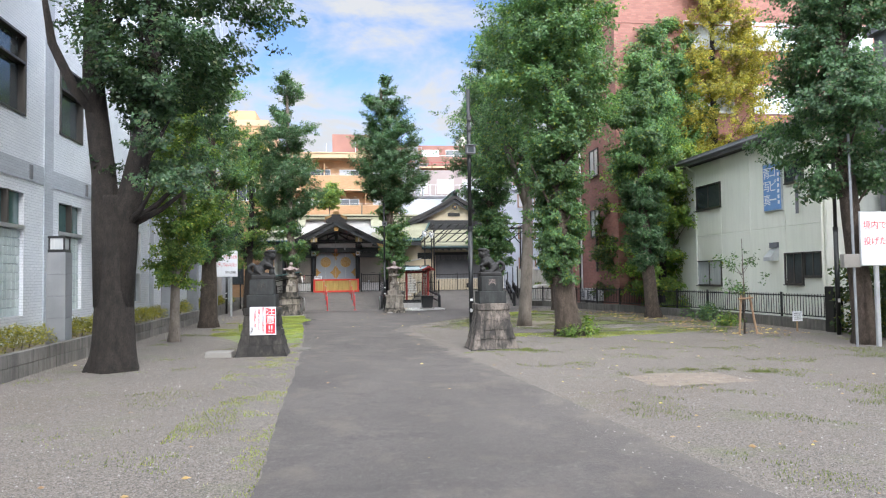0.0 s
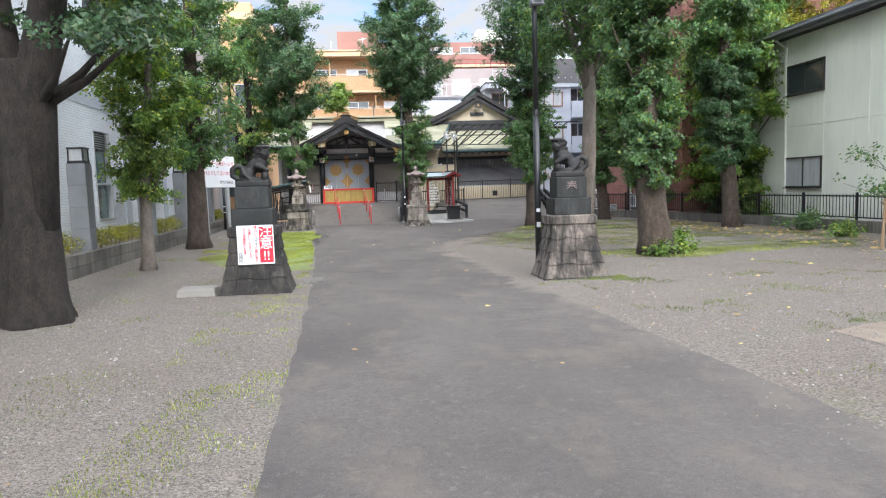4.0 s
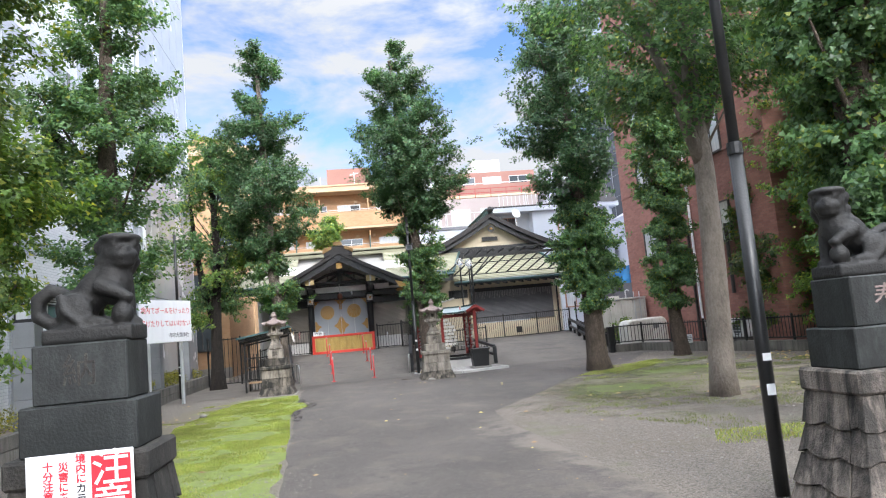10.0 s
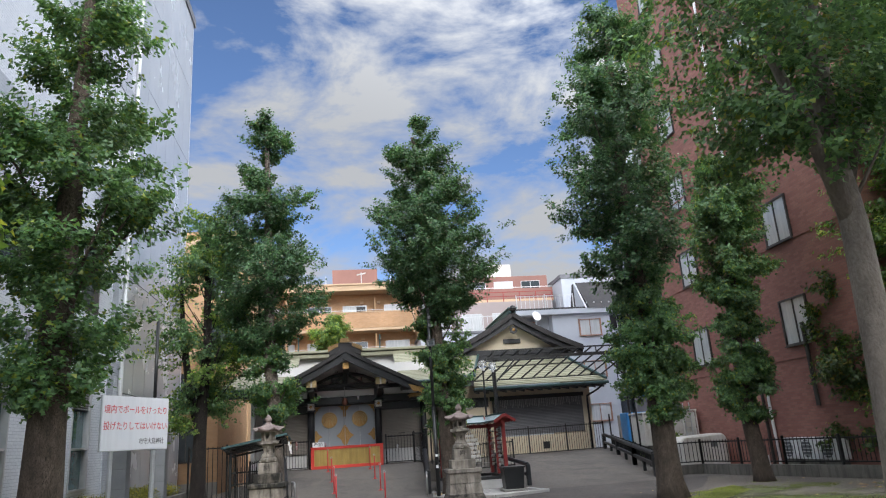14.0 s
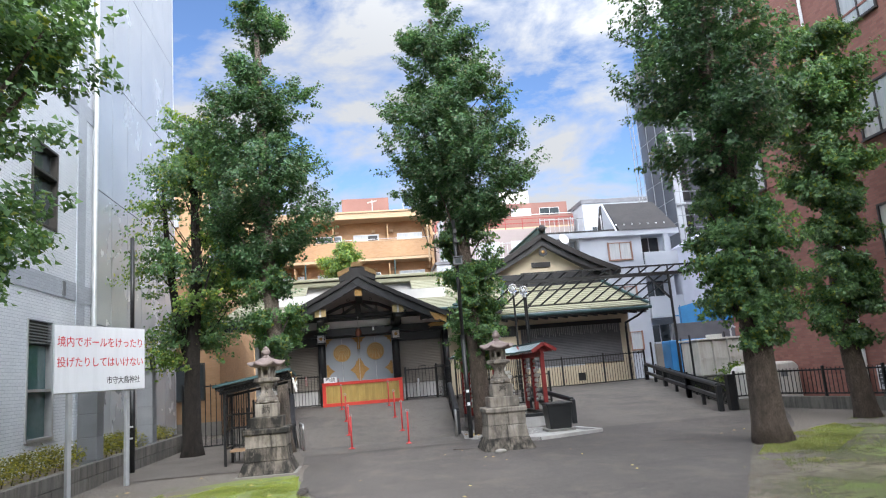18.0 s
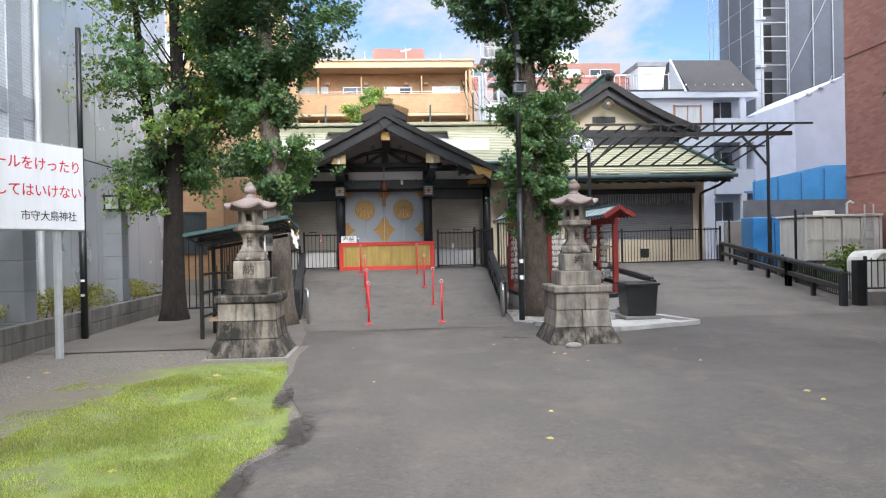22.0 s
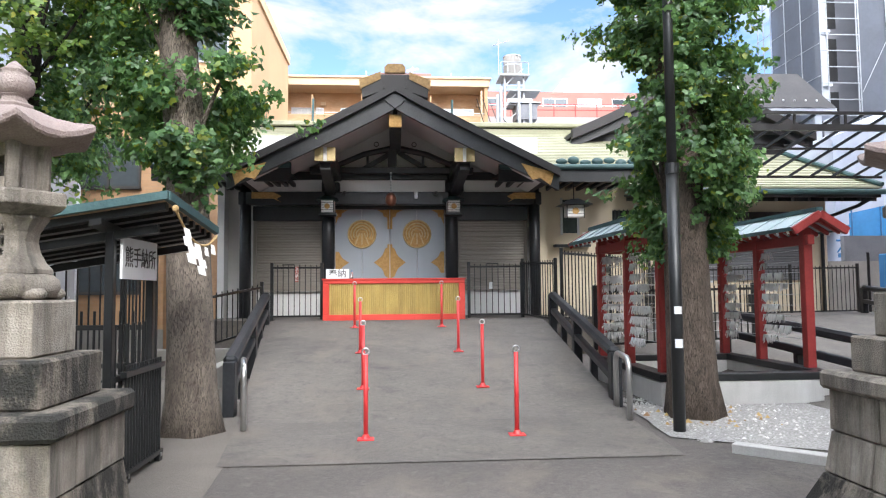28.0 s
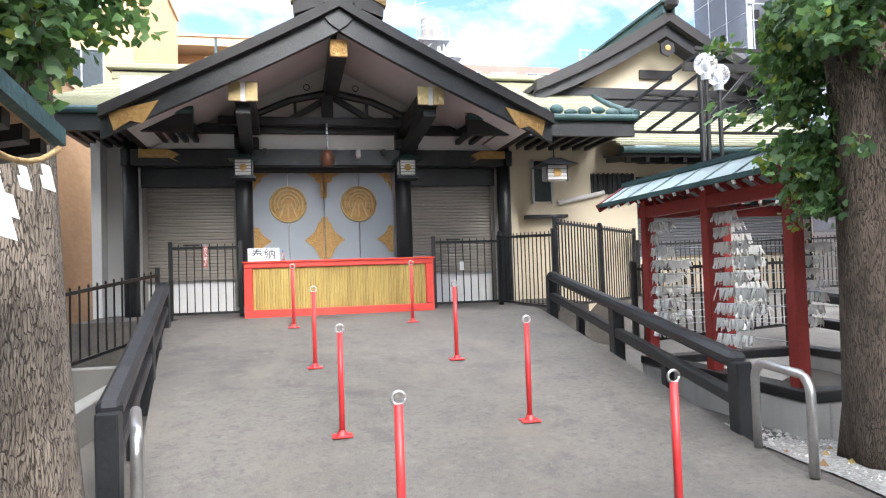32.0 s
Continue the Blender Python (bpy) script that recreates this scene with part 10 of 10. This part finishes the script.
tree("ginkgo_tree", (7.15, -4.4), 0.28, 12.0, [(-0.1, 0, 0), (4, 0.0, 0), (6.2, -0.15, 0), (12, 0.05, 0)],
     [([(4.6, 0.6), (5.6, 1.25), (7.2, 1.3), (9.2, 1.25), (11.0, 0.85), (12.3, 0.2)], 800, 24, 0.105, 0.6, 0.5, LEAF_B, 0.5), ([(1.7, 0.35), (2.3, 0.8), (3.4, 1.0), (4.6, 0.8)], 420, 26, 0.09, 0.33, 0.0, LEAF_A, 0.4)],
     "tall ginkgo with a leaf-covered trunk at the edge of the forecourt", BARK, 1.3, 16, seed=16)
tree("ginkgo_tree", (6.75, -11.7), 0.22, 12.5, [(-0.1, 0, 0), (2.4, 0.14, 0), (4.1, 0.19, 0), (5, 0.1, 0), (12, 0.6, 0)],
     [([(4.6, 0.6), (5.4, 1.7), (6.8, 2.2), (9.0, 2.1), (11.4, 1.4), (13.0, 0.3)], 1050, 24, 0.11, 0.7, 0.3, LEAF_A, 0.55)],
     "tall broadleaved tree with a smooth grey bare trunk", BARK_SMOOTH, 1.15, 20, forks=[([(0.15, 0, 4.0), (-0.3, -0.2, 5.2), (-0.9, -0.3, 6.8)], [0.13, 0.1, 0.04]), ([(0.15, 0, 4.4), (0.8, 0.1, 5.8), (1.2, 0.2, 7.5)], [0.12, 0.1, 0.04])], seed=17, loose=1.15)
tree("ginkgo_tree", (7.0, -15.7), 0.33, 11.5, [(-0.1, 0.05, 0), (1.2, -0.1, 0), (4, -0.3, 0), (12, -0.1, 0)],
     [([(5.0, 0.8), (6.2, 1.5), (8.0, 1.6), (10.0, 1.2), (11.8, 0.3)], 900, 24, 0.105, 0.6, 0.5, LEAF_A, 0.5), ([(1.55, 0.35), (2.2, 0.75), (3.6, 0.85), (5.4, 0.9)], 560, 26, 0.095, 0.33, 0.0, LEAF_A, 0.4)],
     "ginkgo with a stout trunk clothed in leaves on the open ground", BARK, 1.35, 14, seed=18, slim=0.72)
tree("ginkgo_tree", (10.75, -2.1), 0.23, 8.6, [(-0.1, 0, 0), (1.5, -0.15, 0), (3.6, -0.12, 0), (6.6, 0.25, 0), (9, 0.3, 0)],
     [([(4.8, 0.6), (6.0, 1.1), (7.6, 1.05), (9.0, 0.4)], 460, 22, 0.11, 0.5, 0.3, LEAF_A, 0.5), ([(1.6, 0.3), (2.2, 0.7), (3.4, 0.85), (4.9, 0.75)], 330, 24, 0.10, 0.3, 0.0, LEAF_A, 0.4)],
     "ginkgo with a leaf-covered trunk before the red brick building", BARK, 1.25, 10, seed=19, slim=0.76)
tree("ginkgo_tree", (12.4, -9.0), 0.27, 10.0, [(-0.1, 0.1, 0), (2, -0.1, 0), (5, -0.25, 0), (10, 0.0, 0)],
     [([(5.0, 0.7), (6.2, 1.4), (8.0, 1.35), (9.6, 0.8), (10.6, 0.2)], 600, 22, 0.115, 0.55, 0.3, LEAF_A, 0.5), ([(1.9, 0.3), (2.6, 0.8), (3.8, 1.0), (5.2, 0.9)], 420, 24, 0.105, 0.3, 0.0, LEAF_B, 0.4)],
     "ginkgo with a leaf-covered leaning trunk beside the fence", BARK, 1.3, 12, seed=20, slim=0.7)
tree("zelkova_tree", (12.7, -19.65), 0.26, 9.5, [(-0.1, 0.15, 0), (2, -0.05, 0), (5, -0.35, 0), (10, -0.1, 0)],
     [([(3.3, 0.7), (4.2, 1.8), (5.6, 1.9), (8.0, 1.7), (10.0, 0.6)], 700, 22, 0.105, 0.7, 0.05, LEAF_B, 0.55)],
     "dark leaning broadleaved tree with a metal box on its trunk", BARK, 1.25, 18, seed=21, slim=0.78)
# dense evergreens between the buildings
tree("conifer_tree", (14.9, -4.6), 0.3, 12.5, [(-0.1, 0, 0), (13, 0.2, 0)],
     [([(0.3, 1.2), (2.5, 1.9), (6.0, 1.8), (8.0, 1.5)], 620, 24, 0.13, 0.6, 0.3, LEAF_C, 0.4), ([(5.0, 1.4), (8.0, 1.9), (11.0, 1.5), (13.2, 0.3)], 650, 24, 0.13, 0.6, 0.5, LEAF_A, 0.4)],
     "dense dark evergreen between the buildings", BARK_DARK, 1.1, 6, group="evergreens", seed=22)
tree("conifer_tree", (17.6, -4.4), 0.3, 15.2, [(-0.1, 0, 0), (16, 0.2, 0)],
     [([(6.0, 1.8), (8.0, 2.6), (10.5, 2.5), (13.5, 1.7), (16.0, 0.3)], 1300, 24, 0.12, 0.6, 0.4, LEAF_Y, 0.4)],
     "sunlit yellow-green conifer above the white building", BARK_DARK, 1.1, 6, group="evergreens", seed=23)
tree("conifer_tree", (13.9, -6.8), 0.2, 6.5, [(-0.1, 0, 0), (7, 0.1, 0)],
     [([(0.2, 1.0), (1.5, 1.3), (4.0, 1.5), (6.5, 0.9), (7.2, 0.3)], 560, 22, 0.13, 0.5, 0.2, LEAF_C, 0.4), ([(3.5, 1.2), (5.5, 1.5), (7.5, 0.4)], 260, 22, 0.12, 0.5, 0.3, LEAF_C, 0.3)],
     "dense dark evergreen bush behind the fence", BARK_DARK, 1.1, 6, group="evergreens", seed=24)
tree("conifer_tree", (13.6, -3.2), 0.2, 6.0, [(-0.1, 0, 0), (7, 0.1, 0)],
     [([(0.2, 0.9), (1.5, 1.2), (4.0, 1.2), (6.5, 0.5)], 420, 22, 0.13, 0.5, 0.2, LEAF_D, 0.4)],
     "dark evergreen bush against the red brick building", BARK_DARK, 1.1, 6, group="evergreens", seed=25)
tree("young_tree", (-1.0, 24.0), 0.1, 8.9, [(-0.1, 0, 0), (11, 0, 0)],
     [([(7.3, 0.3), (7.9, 0.9), (8.7, 0.95), (9.4, 0.3)], 200, 18, 0.16, 0.4, 0.3, LEAF_C, 0.5)],
     "small bright green tree behind the shrine roof", BARK_GREY, 1.1, 5, group="evergreens", seed=26)


def sapling():
    rng = np.random.RandomState(41)
    t = thing("sapling", (11.72, -16.5, 0), "thin young tree tied to wooden stakes beside the fence", "tree")
    part("trunk", Geo().tube([(0, 0, -0.05), (0.02, 0, 1.2), (0.0, 0.02, 2.6)], [0.024, 0.018, 0.006], 8), BARK_GREY, t, smooth=True)
    ax = np.array([(0, 0, 0.0), (0, 0, 2.7)])
    p, d = crown_points([(1.0, 0.2), (1.3, 0.6), (1.9, 0.5), (2.4, 0.25), (2.75, 0.05)], ax, 60, rng, 0.5, 0.5, 0.2, 2.0)
    v, f = leaf_cloud(p, d, np.full(60, 0.22), 9, 0.06, 0.05, rng)
    part("crown", bulk_mesh("crown", v, f, LEAF_A), LEAF_A, t)
    for i in range(16):
        q = p[i * 3]
        part("limb", Geo().tube([(0, 0, max(0.8, q[2] - 0.35)), q], [0.008, 0.003], 5), BARK_GREY, t)
    for x, y in ((-0.14, -0.1), (0.20, -0.12)):
        part("stake", Geo().cyl((x * 1.5, y, -0.05), (x * 0.7, y * 0.4, 1.05), 0.03, 8), WOOD, t, "brown wooden stake")
    part("crossbar", Geo().cyl((-0.2, -0.08, 0.95), (0.22, -0.08, 0.98), 0.026, 8), WOOD, t)


sapling()


def bush(name, at, r, h, count, leaf, label, seed, size=0.07):
    rng = np.random.RandomState(seed)
    t = thing(name, at, label, "bush")
    p, d = crown_points([(0.03, r * 0.6), (h * 0.5, r), (h, r * 0.3)], np.array([(0, 0, 0.0), (0, 0, h)]), count, rng, 0.6, 0.6, 0.3, seed)
    v, f = leaf_cloud(p, d, np.full(count, size * 2.0), 8, size, size * 0.7, rng)
    part("foliage", bulk_mesh("foliage", v, f, leaf), leaf, t)
    for k in range(5):
        a = k * 1.26
        part("stem", Geo().tube([(0, 0, -0.02), (math.cos(a) * r * 0.5, math.sin(a) * r * 0.5, h * 0.7)], [0.008, 0.003], 5), BARK, t)


bush("weed_bush", (7.55, -15.9, 0), 0.22, 0.42, 40, LEAF_C, "leafy green shoots at the tree's foot", 51)
bush("weed_bush", (7.0, -16.15, 0), 0.2, 0.22, 30, LEAF_C, "leafy green shoots at the tree's foot", 52)
bush("weed_bush", (14.0, -5.6, 0.4), 0.7, 1.1, 160, LEAF_A, "feathery green bush behind the fence", 53, 0.09)
bush("weed_bush", (13.4, -11.4, 0), 0.5, 0.45, 110, LEAF_A, "low green weeds along the fence", 54)
bush("weed_bush", (12.7, -13.6, 0), 0.45, 0.3, 80, LEAF_C, "low green weeds along the fence", 55)
bush("weed_bush", (11.4, 4.55, 0.1), 0.5, 1.15, 150, LEAF_C, "green shrub beside the tank", 57)
